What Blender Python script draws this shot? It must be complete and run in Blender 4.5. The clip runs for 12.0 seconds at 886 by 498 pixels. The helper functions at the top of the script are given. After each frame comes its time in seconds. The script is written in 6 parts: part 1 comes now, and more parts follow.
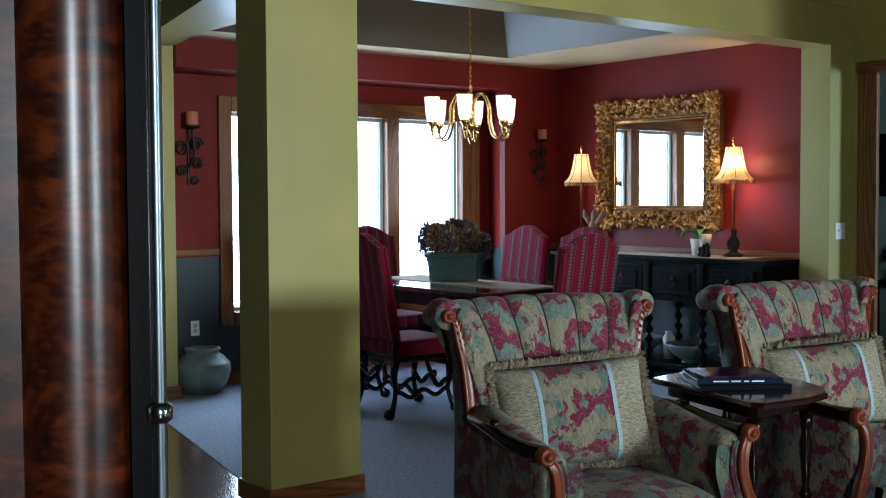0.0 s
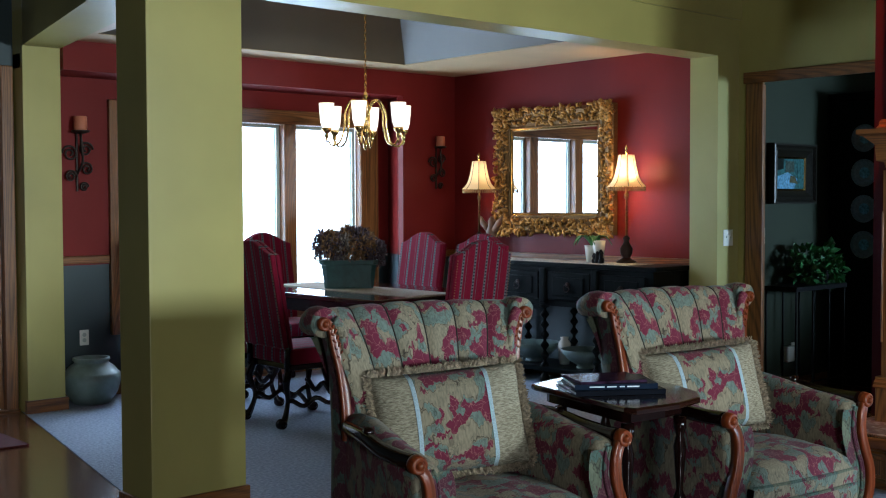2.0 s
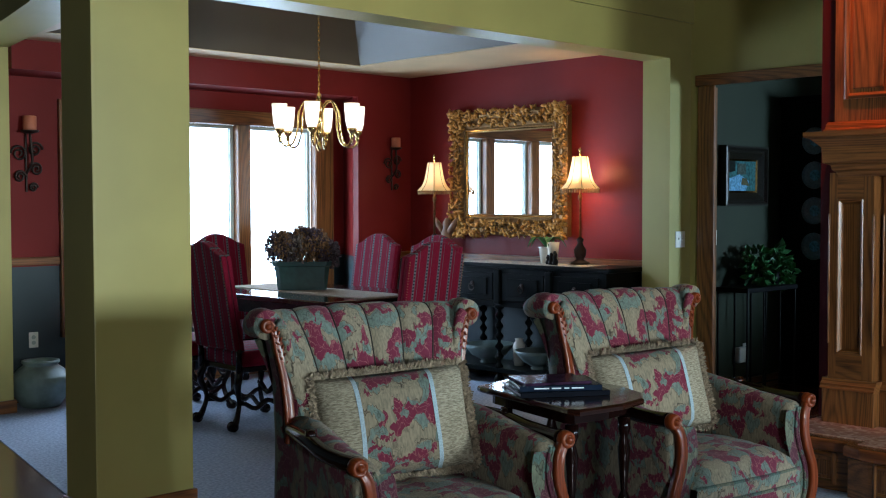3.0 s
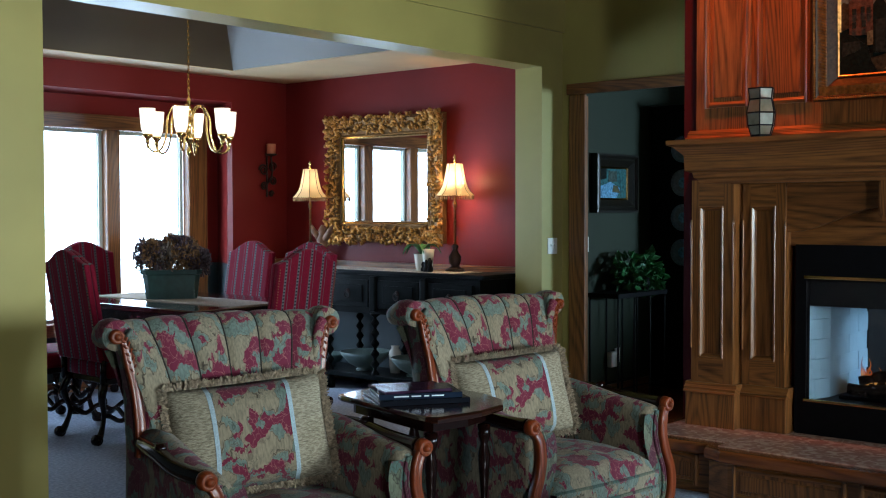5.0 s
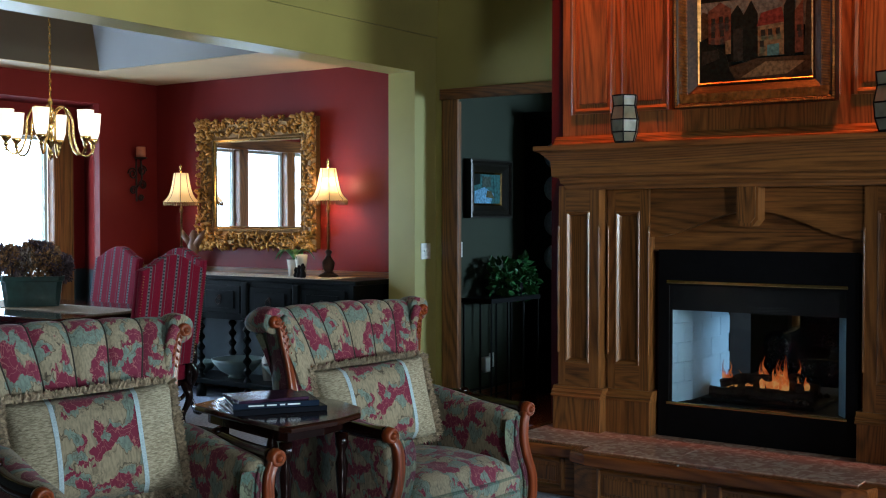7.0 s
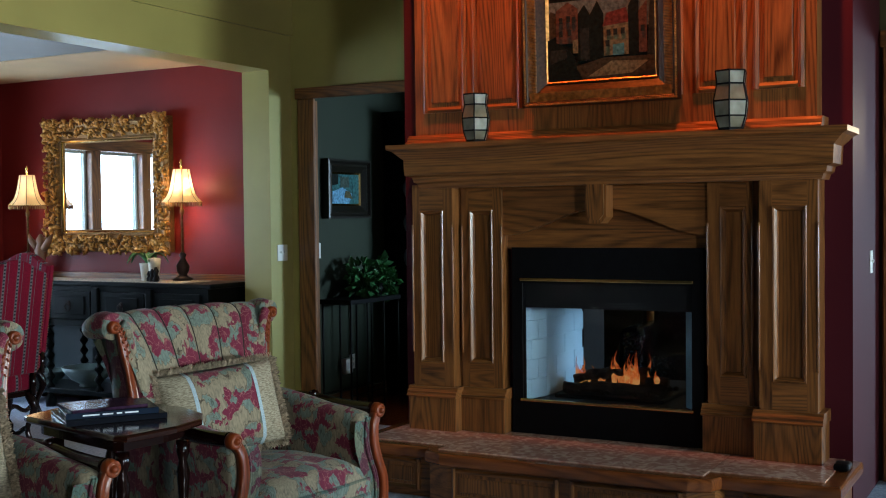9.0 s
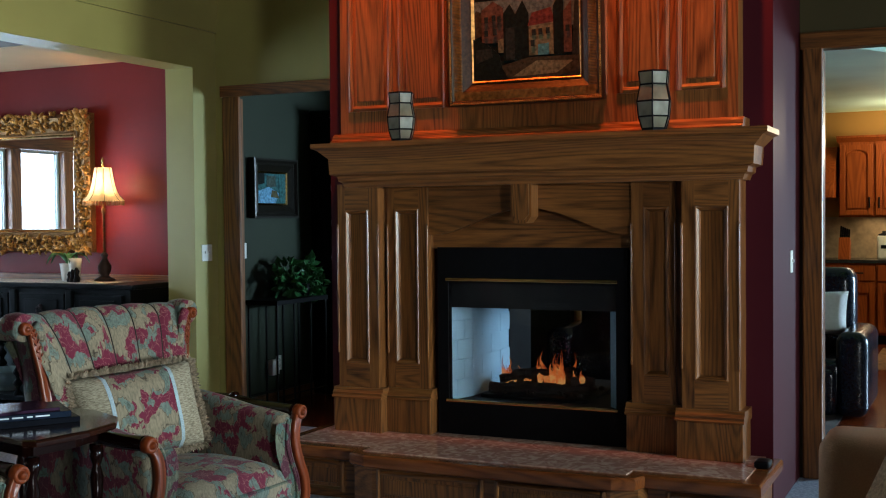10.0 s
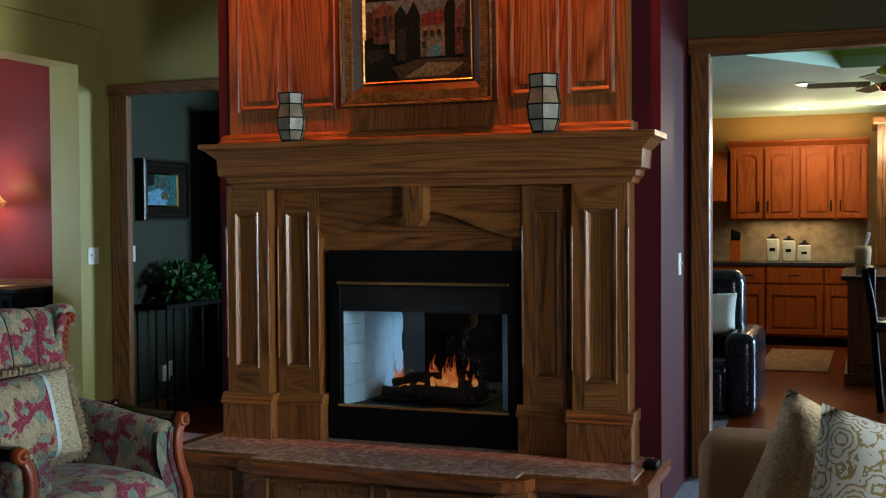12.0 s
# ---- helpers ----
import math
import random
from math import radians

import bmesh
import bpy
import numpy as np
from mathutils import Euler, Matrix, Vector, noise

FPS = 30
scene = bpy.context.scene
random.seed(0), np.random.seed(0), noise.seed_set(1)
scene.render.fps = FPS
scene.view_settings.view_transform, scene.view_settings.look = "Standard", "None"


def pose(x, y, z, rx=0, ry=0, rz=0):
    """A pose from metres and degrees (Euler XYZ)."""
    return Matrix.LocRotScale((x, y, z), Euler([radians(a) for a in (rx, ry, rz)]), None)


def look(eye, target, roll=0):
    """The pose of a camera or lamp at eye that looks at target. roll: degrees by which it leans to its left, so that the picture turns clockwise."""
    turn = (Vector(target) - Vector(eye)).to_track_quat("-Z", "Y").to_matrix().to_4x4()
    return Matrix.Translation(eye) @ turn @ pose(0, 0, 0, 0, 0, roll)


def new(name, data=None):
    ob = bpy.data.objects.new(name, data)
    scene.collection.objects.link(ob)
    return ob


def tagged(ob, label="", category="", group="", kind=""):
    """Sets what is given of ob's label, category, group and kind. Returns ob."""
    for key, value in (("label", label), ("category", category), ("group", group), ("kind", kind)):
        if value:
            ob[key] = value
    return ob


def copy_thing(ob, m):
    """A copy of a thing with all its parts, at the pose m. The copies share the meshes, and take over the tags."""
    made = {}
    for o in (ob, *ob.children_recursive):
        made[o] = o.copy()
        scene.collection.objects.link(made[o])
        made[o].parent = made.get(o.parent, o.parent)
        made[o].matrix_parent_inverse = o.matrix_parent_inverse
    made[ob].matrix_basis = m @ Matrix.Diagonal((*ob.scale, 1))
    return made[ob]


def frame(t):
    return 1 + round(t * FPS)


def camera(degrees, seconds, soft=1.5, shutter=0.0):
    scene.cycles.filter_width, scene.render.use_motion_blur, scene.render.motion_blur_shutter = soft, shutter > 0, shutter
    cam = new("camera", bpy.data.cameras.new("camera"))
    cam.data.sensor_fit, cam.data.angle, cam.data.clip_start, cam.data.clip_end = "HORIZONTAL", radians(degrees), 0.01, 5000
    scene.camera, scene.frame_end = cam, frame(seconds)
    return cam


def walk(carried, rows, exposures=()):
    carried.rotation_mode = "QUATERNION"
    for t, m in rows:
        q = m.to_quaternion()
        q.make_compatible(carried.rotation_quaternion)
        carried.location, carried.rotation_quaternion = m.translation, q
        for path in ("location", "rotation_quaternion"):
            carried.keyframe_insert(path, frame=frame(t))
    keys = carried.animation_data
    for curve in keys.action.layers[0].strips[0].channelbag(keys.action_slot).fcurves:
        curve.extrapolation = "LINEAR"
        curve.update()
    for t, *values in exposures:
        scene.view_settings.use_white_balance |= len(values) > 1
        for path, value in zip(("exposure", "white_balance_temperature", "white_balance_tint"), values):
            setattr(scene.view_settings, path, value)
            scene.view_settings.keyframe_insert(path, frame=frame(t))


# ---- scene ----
cam = camera(42.4, 12.0, 1.1)
PATH = [
    (0, (-0.567, -0.164, 1.45), (0.648, 1.422, 1.36), -0.3),
    (0.5, (-0.538, -0.176, 1.448), (0.698, 1.394, 1.36), -0.2),
    (1, (-0.514, -0.199, 1.45), (0.753, 1.347, 1.365), -0.2),
    (1.5, (-0.486, -0.211, 1.45), (0.816, 1.305, 1.368), -0.1),
    (2, (-0.455, -0.228, 1.45), (0.878, 1.261, 1.371), -0.2),
    (2.5, (-0.425, -0.244, 1.449), (0.931, 1.224, 1.371), -0.1),
    (3, (-0.4, -0.265, 1.451), (0.981, 1.18, 1.374), -0.1),
    (5, (-0.298, -0.319, 1.45), (1.216, 0.985, 1.385), -0.1),
    (5.5, (-0.269, -0.336, 1.449), (1.273, 0.937, 1.385), -0.0),
    (6, (-0.239, -0.345, 1.447), (1.333, 0.889, 1.386), 0.0),
    (6.5, (-0.214, -0.361, 1.45), (1.39, 0.832, 1.39), -0.0),
    (7, (-0.187, -0.374, 1.449), (1.448, 0.777, 1.393), -0.0),
    (9, (-0.091, -0.43, 1.44), (1.663, 0.531, 1.385), -0.6),
    (9.5, (-0.065, -0.448, 1.441), (1.719, 0.453, 1.384), -0.6),
    (10, (-0.037, -0.449, 1.434), (1.77, 0.408, 1.379), -0.5),
    (10.5, (-0.018, -0.461, 1.432), (1.805, 0.358, 1.378), -0.4),
    (11, (-0.004, -0.476, 1.434), (1.838, 0.303, 1.38), -0.4),
    (11.5, (0.017, -0.482, 1.429), (1.877, 0.253, 1.378), -0.4),
    (12, (0.036, -0.484, 1.431), (1.908, 0.217, 1.38), -0.4),
]
walk(cam, [(t, look(eye, target, roll)) for t, eye, target, roll in PATH], [(0, -0.3, 5680, 8), (6, -0.3, 5800, 8), (12, -0.28, 5950, 8)])

# ---- world and light ----
world = bpy.data.worlds.new("world")
scene.world = world
world.use_nodes = True
wn = world.node_tree.nodes
sky = wn.new("ShaderNodeTexSky")
sky.sky_type, sky.sun_disc, sky.sun_elevation, sky.sun_rotation = "NISHITA", False, radians(35), radians(160)
world.node_tree.links.new(sky.outputs[0], wn["Background"].inputs[0])
wn["Background"].inputs[1].default_value = 0.12


def lamp(name, kind, m, watts, colour, size=0.1, size_y=None, spot=None, blend=0.5, spread=180):
    data = bpy.data.lights.new(name, kind)
    data.energy, data.color = watts, colour
    if kind == "AREA":
        data.shape, data.size, data.size_y, data.spread = "RECTANGLE", size, size_y or size, radians(spread)
    elif kind == "SUN":
        data.angle = size
    else:
        data.shadow_soft_size = size
    if spot:
        data.spot_size, data.spot_blend = radians(spot), blend
    ob = new(name, data)
    ob.matrix_world = m
    return ob


DAY = (0.80, 0.90, 1.0)
WARM = (1.0, 0.72, 0.42)
lamp("sun", "SUN", look((0, 30, 18), (4, 0, 0)), 1.0, (1, 0.95, 0.88), radians(10))
# daylight through the bay of the dining room and the windows behind the camera
lamp("bay_daylight", "AREA", look((4.75, 8.30, 1.35), (4.75, 4.0, 0.7)), 225, (0.64, 0.81, 1.0), 2.3, 1.6, spread=168)
lamp("rear_window_daylight", "AREA", look((3.6, -5.9, 1.65), (3.2, 4.5, 1.25)), 100, (0.90, 1.0, 0.97), 1.6, 0.9, spread=62)
lamp("corner_window_daylight", "AREA", look((-2.3, -5.9, 1.95), (3.4, 2.8, 1.2)), 78, (0.95, 0.96, 0.92), 0.8, 1.2, spread=95)
lamp("entry_daylight", "AREA", look((2.15, 7.66, 1.3), (1.6, 4.0, 0.6)), 5, DAY, 0.4, 1.7)
# recessed spots over the overmantel, lamps, kitchen
for y in (2.42, 1.68, 0.94):
    lamp("ceiling_spot", "SPOT", look((5.0, y, 3.98), (5.43, y, 3.06)), 480, (1.0, 0.17, 0.022), 0.04, spot=46, blend=0.7)


def surface(name, rough=0.6, metal=0.0, colour=(0.5, 0.5, 0.5)):
    m = bpy.data.materials.new(name)
    m.use_nodes = True
    b = m.node_tree.nodes["Principled BSDF"]
    b.inputs["Base Color"].default_value = (*colour, 1)
    b.inputs["Roughness"].default_value = rough
    b.inputs["Metallic"].default_value = metal
    return m, m.node_tree, b


def node(tree, kind, **values):
    n = tree.nodes.new("ShaderNode" + kind)
    for k, v in values.items():
        n.inputs[k.replace("_", " ")].default_value = v
    return n


def coords(tree, scale=(1, 1, 1), turn=(0, 0, 0)):
    c = tree.nodes.new("ShaderNodeTexCoord")
    m = tree.nodes.new("ShaderNodeMapping")
    m.inputs["Scale"].default_value, m.inputs["Rotation"].default_value = scale, [radians(a) for a in turn]
    tree.links.new(c.outputs["Object"], m.inputs[0])
    return m.outputs[0]


def ramp(tree, source, stops, mode="LINEAR"):
    r = tree.nodes.new("ShaderNodeValToRGB")
    r.color_ramp.interpolation = mode
    while len(r.color_ramp.elements) < len(stops):
        r.color_ramp.elements.new(0.5)
    for e, (p, c) in zip(r.color_ramp.elements, stops):
        e.position, e.color = p, (*c, 1)
    tree.links.new(source, r.inputs[0])
    return r.outputs[0]


def bump(tree, b, height, strength=0.2, distance=0.01):
    n = tree.nodes.new("ShaderNodeBump")
    n.inputs["Strength"].default_value, n.inputs["Distance"].default_value = strength, distance
    tree.links.new(height, n.inputs["Height"])
    tree.links.new(n.outputs[0], b.inputs["Normal"])


def mixed(tree, fac, a, b, blend="MIX"):
    n = tree.nodes.new("ShaderNodeMix")
    n.data_type, n.blend_type = "RGBA", blend
    for v, i in ((fac, 0), (a, 6), (b, 7)):
        if isinstance(v, (int, float)):
            n.inputs[i].default_value = v
        elif isinstance(v, tuple):
            n.inputs[i].default_value = (*v, 1)
        else:
            tree.links.new(v, n.inputs[i])
    return n.outputs[2]


def maths(tree, op, a, b=0.0):
    n = tree.nodes.new("ShaderNodeMath")
    n.operation = op
    for v, i in ((a, 0), (b, 1)):
        if isinstance(v, (int, float)):
            n.inputs[i].default_value = v
        else:
            tree.links.new(v, n.inputs[i])
    return n.outputs[0]


def paint(name, colour, rough=0.55, vary=0.10):
    m, t, b = surface(name, rough)
    n = node(t, "TexNoise", Scale=1.6, Detail=4.0)
    t.links.new(coords(t), n.inputs["Vector"])
    low, high = tuple(c * (1 - vary) for c in colour), tuple(min(1, c * (1 + vary)) for c in colour)
    t.links.new(ramp(t, n.outputs[0], [(0.3, low), (0.7, high)]), b.inputs["Base Color"])
    f = node(t, "TexNoise", Scale=260.0, Detail=2.0)
    t.links.new(coords(t), f.inputs["Vector"])
    bump(t, b, f.outputs[0], 0.12, 0.002)
    return m


def wood(name, dark, light, axis="z", rough=0.35, rings=34.0, coat=0.0, size=1.0, pores=0.5):
    """Long grain along one axis, with cathedral rings and fine dark pores."""
    m, t, b = surface(name, rough)
    k = {"x": (0.07, 1, 1), "y": (1, 0.07, 1), "z": (1, 1, 0.07)}[axis]
    info = t.nodes.new("ShaderNodeObjectInfo")
    shift = t.nodes.new("ShaderNodeVectorMath")
    shift.operation = "ADD"
    t.links.new(coords(t, tuple(v * size for v in k)), shift.inputs[0])
    t.links.new(maths(t, "MULTIPLY", info.outputs["Random"], 7.0), shift.inputs[1])
    n = node(t, "TexNoise", Scale=3.4, Detail=1.0, Roughness=0.4)
    t.links.new(shift.outputs[0], n.inputs["Vector"])
    band = maths(t, "SINE", maths(t, "MULTIPLY", n.outputs[0], rings * 8.0))
    band = maths(t, "ADD", maths(t, "MULTIPLY", band, 0.5), 0.5)
    fine = node(t, "TexNoise", Scale=95.0, Detail=3.0, Roughness=0.7)
    t.links.new(coords(t, tuple(v * size if v == 1 else 0.05 * size for v in k)), fine.inputs["Vector"])
    tone = node(t, "TexNoise", Scale=1.3, Detail=2.0)
    t.links.new(shift.outputs[0], tone.inputs["Vector"])
    mix = maths(t, "ADD", maths(t, "MULTIPLY", maths(t, "POWER", band, 2.0), 0.24), maths(t, "MULTIPLY", fine.outputs[0], pores))
    mix = maths(t, "ADD", mix, maths(t, "MULTIPLY", tone.outputs[0], 0.3))
    t.links.new(ramp(t, mix, [(0.25, light), (0.95, dark)]), b.inputs["Base Color"])
    bump(t, b, fine.outputs[0], 0.16, 0.003)
    b.inputs["Coat Weight"].default_value = coat
    b.inputs["Coat Roughness"].default_value = 0.12
    return m


def plain(name, colour, rough=0.5, metal=0.0, vary=0.15, scale=20.0, relief=0.05):
    m, t, b = surface(name, rough, metal)
    n = node(t, "TexNoise", Scale=scale, Detail=4.0)
    t.links.new(coords(t), n.inputs["Vector"])
    low, high = tuple(c * (1 - vary) for c in colour), tuple(min(1, c * (1 + vary)) for c in colour)
    t.links.new(ramp(t, n.outputs[0], [(0.3, low), (0.7, high)]), b.inputs["Base Color"])
    bump(t, b, n.outputs[0], relief, 0.004)
    return m


def glowing(name, colour, strength):
    m, t, b = surface(name, 0.5, 0, colour)
    b.inputs["Emission Color"].default_value = (*colour, 1)
    b.inputs["Emission Strength"].default_value = strength
    return m


def floral(name, size=1.0, tint=(1, 1, 1)):
    """Woven tapestry: sand ground, sage leaves, burgundy blooms with ragged edges."""
    m, t, b = surface(name, 0.9)
    at = coords(t, (size, size, size))
    rag = node(t, "TexNoise", Scale=26.0, Detail=2.0)
    t.links.new(at, rag.inputs["Vector"])
    bent = t.nodes.new("ShaderNodeVectorMath")
    bent.operation = "MULTIPLY_ADD"
    t.links.new(rag.outputs["Color"], bent.inputs[0])
    bent.inputs[1].default_value = (0.035, 0.035, 0.035)
    t.links.new(at, bent.inputs[2])
    comb = node(t, "TexNoise", Scale=60.0, Detail=1.0)
    t.links.new(coords(t, (size * 1.6, size * 1.6, size * 0.14)), comb.inputs["Vector"])
    lift = t.nodes.new("ShaderNodeCombineXYZ")
    t.links.new(maths(t, "MULTIPLY", maths(t, "SUBTRACT", comb.outputs[0], 0.5), 0.036), lift.inputs[2])
    teeth = t.nodes.new("ShaderNodeVectorMath")
    teeth.operation = "ADD"
    t.links.new(bent.outputs[0], teeth.inputs[0])
    t.links.new(lift.outputs[0], teeth.inputs[1])
    bent = teeth
    leaf = node(t, "TexNoise", Scale=13.0, Detail=1.2, Roughness=0.5)
    t.links.new(bent.outputs[0], leaf.inputs["Vector"])
    bloom = node(t, "TexNoise", Scale=12.5, Detail=1.2, Roughness=0.45, Distortion=0.7)
    t.links.new(bent.outputs[0], bloom.inputs["Vector"])
    petal = node(t, "TexVoronoi", Scale=30.0)
    petal.feature = "DISTANCE_TO_EDGE"
    t.links.new(bent.outputs[0], petal.inputs["Vector"])
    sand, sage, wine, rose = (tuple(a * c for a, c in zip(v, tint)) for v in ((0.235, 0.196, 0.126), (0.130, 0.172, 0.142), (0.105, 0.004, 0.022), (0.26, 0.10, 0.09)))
    weave = node(t, "TexNoise", Scale=150.0, Detail=2.0)
    t.links.new(coords(t, (size, size, size * 0.25)), weave.inputs["Vector"])
    ground = mixed(t, ramp(t, leaf.outputs[0], [(0.505, (0, 0, 0)), (0.515, (1, 1, 1))]), sand, sage)
    lines = ramp(t, leaf.outputs[0], [(0.480, (1, 1, 1)), (0.492, (0.16, 0.13, 0.1)), (0.505, (1, 1, 1)), (0.57, (1, 1, 1)), (0.582, (0.45, 0.45, 0.4)), (0.594, (1, 1, 1))])
    ground = mixed(t, 1.0, ground, lines, "MULTIPLY")
    ground = mixed(t, 0.65, ground, ramp(t, weave.outputs[0], [(0.35, (0.45, 0.45, 0.45)), (0.65, (1, 1, 1))]), "MULTIPLY")
    flower = mixed(t, ramp(t, petal.outputs["Distance"], [(0.010, (0.75, 0.75, 0.75)), (0.030, (0, 0, 0))]), wine, rose)
    mask = ramp(t, bloom.outputs[0], [(0.530, (0, 0, 0)), (0.535, (1, 1, 1))])
    vein = node(t, "TexNoise", Scale=26.0, Detail=1.5, Distortion=1.2)
    t.links.new(bent.outputs[0], vein.inputs["Vector"])
    stroke = ramp(t, vein.outputs[0], [(0.455, (0, 0, 0)), (0.475, (1, 1, 1)), (0.50, (1, 1, 1)), (0.52, (0, 0, 0))])
    near = ramp(t, bloom.outputs[0], [(0.43, (0, 0, 0)), (0.47, (0.75, 0.75, 0.75)), (0.55, (0.40, 0.40, 0.40)), (0.60, (0, 0, 0))])
    thread = mixed(t, 1.0, stroke, near, "MULTIPLY")
    cloth = mixed(t, mask, ground, flower)
    shade = mixed(t, mask, tuple(0.35 * v for v in sand), rose)
    t.links.new(mixed(t, thread, cloth, shade), b.inputs["Base Color"])
    bump(t, b, weave.outputs[0], 0.25, 0.003)
    b.inputs["Sheen Weight"].default_value = 0.05
    return m


def striped(name, axis="X"):
    """Wine cloth with grey-blue woven stripes."""
    m, t, b = surface(name, 0.85)
    c = t.nodes.new("ShaderNodeTexCoord")
    s = t.nodes.new("ShaderNodeSeparateXYZ")
    t.links.new(c.outputs["Object"], s.inputs[0])
    f = maths(t, "FRACT", maths(t, "ADD", maths(t, "MULTIPLY", s.outputs[axis], 9.6), 100.31))
    wine, grey, rose = (0.17, 0.008, 0.024), (0.11, 0.105, 0.115), (0.18, 0.02, 0.042)
    stripe = ramp(t, f, [(0.0, wine), (0.40, rose), (0.43, grey), (0.62, rose), (0.65, wine), (0.82, grey), (0.85, wine)], "CONSTANT")
    n = node(t, "TexNoise", Scale=130.0, Detail=3.0)
    t.links.new(coords(t), n.inputs["Vector"])
    rung = maths(t, "FRACT", maths(t, "ADD", maths(t, "MULTIPLY", s.outputs["Z"], 48.0), 50.0))
    rung = ramp(t, rung, [(0.0, (1.25, 1.25, 1.2)), (0.55, (0.3, 0.28, 0.3))], "CONSTANT")
    band = ramp(t, f, [(0.0, (0, 0, 0)), (0.46, (1, 1, 1)), (0.59, (0, 0, 0))], "CONSTANT")
    stripe = mixed(t, band, stripe, mixed(t, 1.0, stripe, rung, "MULTIPLY"))
    t.links.new(mixed(t, 0.5, stripe, ramp(t, n.outputs[0], [(0.3, (0.45, 0.45, 0.45)), (0.7, (1, 1, 1))]), "MULTIPLY"), b.inputs["Base Color"])
    bump(t, b, n.outputs[0], 0.2, 0.003)
    b.inputs["Sheen Weight"].default_value = 0.05
    return m


OLIVE = paint("olive_paint", (0.36, 0.315, 0.095), 0.36)
RED = paint("red_paint", (0.150, 0.013, 0.011), 0.42)
RED.node_tree.nodes["Principled BSDF"].inputs["Specular IOR Level"].default_value = 0.22
MAROON = paint("maroon_paint", (0.058, 0.009, 0.014), 0.45)
TEAL = paint("dark_teal_paint", (0.028, 0.045, 0.05), 0.5)
SHELL_DARK = paint("dark_shell_paint", (0.042, 0.047, 0.036), 0.5)
# Olive wall paint darkened in colour, for the shade round the kitchen opening.
SHADED_OLIVE = paint("shaded_olive_paint", (0.080, 0.064, 0.022), 0.5)
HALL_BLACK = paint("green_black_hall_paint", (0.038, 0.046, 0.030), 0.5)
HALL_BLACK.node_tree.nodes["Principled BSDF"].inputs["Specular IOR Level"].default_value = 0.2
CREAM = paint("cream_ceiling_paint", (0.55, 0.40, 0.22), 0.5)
# Tray paint browned to carry the shade on its far slope.
TRAY_SHADED = paint("shaded_tray_paint", (0.115, 0.088, 0.054), 0.5)
KITCHEN_PAINT = paint("ochre_paint", (0.33, 0.175, 0.032), 0.6)
OAK = wood("oak_upright", (0.045, 0.015, 0.004), (0.335, 0.132, 0.033), "z", 0.34, coat=0.10, pores=0.80)
OAK_LEVEL = wood("oak_level", (0.045, 0.015, 0.004), (0.335, 0.132, 0.033), "y", 0.34, coat=0.10, pores=0.80)
OAK_ACROSS = wood("oak_across", (0.045, 0.015, 0.004), (0.335, 0.132, 0.033), "x", 0.34, coat=0.10, pores=0.80)
CHERRY = wood("cherry", (0.11, 0.020, 0.003), (0.34, 0.075, 0.011), "z", 0.5, coat=0.0)
MAHOGANY = wood("mahogany", (0.002, 0.001, 0.001), (0.008, 0.0022, 0.0015), "z", 0.14, coat=0.2, pores=0.4)
RED_WOOD = wood("polished_red_wood", (0.024, 0.005, 0.002), (0.165, 0.032, 0.007), "z", 0.28, coat=0.0, pores=0.35)
TABLE_TOP = wood("polished_table_top", (0.004, 0.0015, 0.0015), (0.020, 0.006, 0.003), "y", 0.10, coat=0.6, pores=0.4)
BLACK_WOOD = wood("black_wood", (0.002, 0.003, 0.003), (0.007, 0.009, 0.009), "z", 0.34, coat=0.0)
CLOCK_WOOD = wood("clock_wood", (0.008, 0.004, 0.003), (0.15, 0.026, 0.008), "z", 0.22, coat=0.9, size=0.9)
BLACK_WOOD.node_tree.nodes["Principled BSDF"].inputs["Specular IOR Level"].default_value = 0.07
GOLD = plain("gilt", (0.50, 0.27, 0.075), 0.34, 0.85, 0.55, 45, 0.5)
BRASS = plain("brass", (0.80, 0.55, 0.20), 0.18, 1.0, 0.08)
OLD_GOLD = plain("dull_gilt", (0.20, 0.11, 0.04), 0.4, 0.7, 0.35, 80, 0.3)
BLACK_METAL = plain("black_metal", (0.004, 0.004, 0.005), 0.5, 0.0, 0.2)
BLACK_METAL.node_tree.nodes["Principled BSDF"].inputs["Specular IOR Level"].default_value = 0.15
IRON = plain("wrought_iron", (0.030, 0.018, 0.014), 0.5, 0.6, 0.3)
STEEL = plain("steel", (0.45, 0.50, 0.52), 0.2, 1.0, 0.1)
WHITE_PLASTIC = plain("white_plastic", (0.75, 0.74, 0.68), 0.35, 0.0, 0.03)
TERRACOTTA = plain("terracotta_candle", (0.45, 0.14, 0.07), 0.6, 0.0, 0.1)
CERAMIC = plain("grey_green_ceramic", (0.17, 0.22, 0.20), 0.4, 0.0, 0.25, 9)
WHITE_CERAMIC = plain("white_ceramic", (0.70, 0.66, 0.56), 0.25, 0.0, 0.06)
GREEN_GLAZE = plain("dark_green_planter", (0.015, 0.055, 0.05), 0.3, 0.0, 0.25)
LEATHER = plain("black_leather", (0.008, 0.012, 0.022), 0.22, 0.0, 0.2, 60, 0.2)
LEAF = plain("leaf_green", (0.04, 0.15, 0.04), 0.4, 0.0, 0.5, 14)
for m, ior in ((BLACK_WOOD, 1.14), (MAROON, 1.2), (HALL_BLACK, 1.2), (MAHOGANY, 1.32), (CHERRY, 1.2), (RED_WOOD, 1.32), (RED, 1.25), (BLACK_METAL, 1.2)):
    m.node_tree.nodes["Principled BSDF"].inputs["IOR"].default_value = ior
    m.node_tree.nodes["Principled BSDF"].inputs["Specular IOR Level"].default_value = 0.5
FLORAL = floral("floral_tapestry")
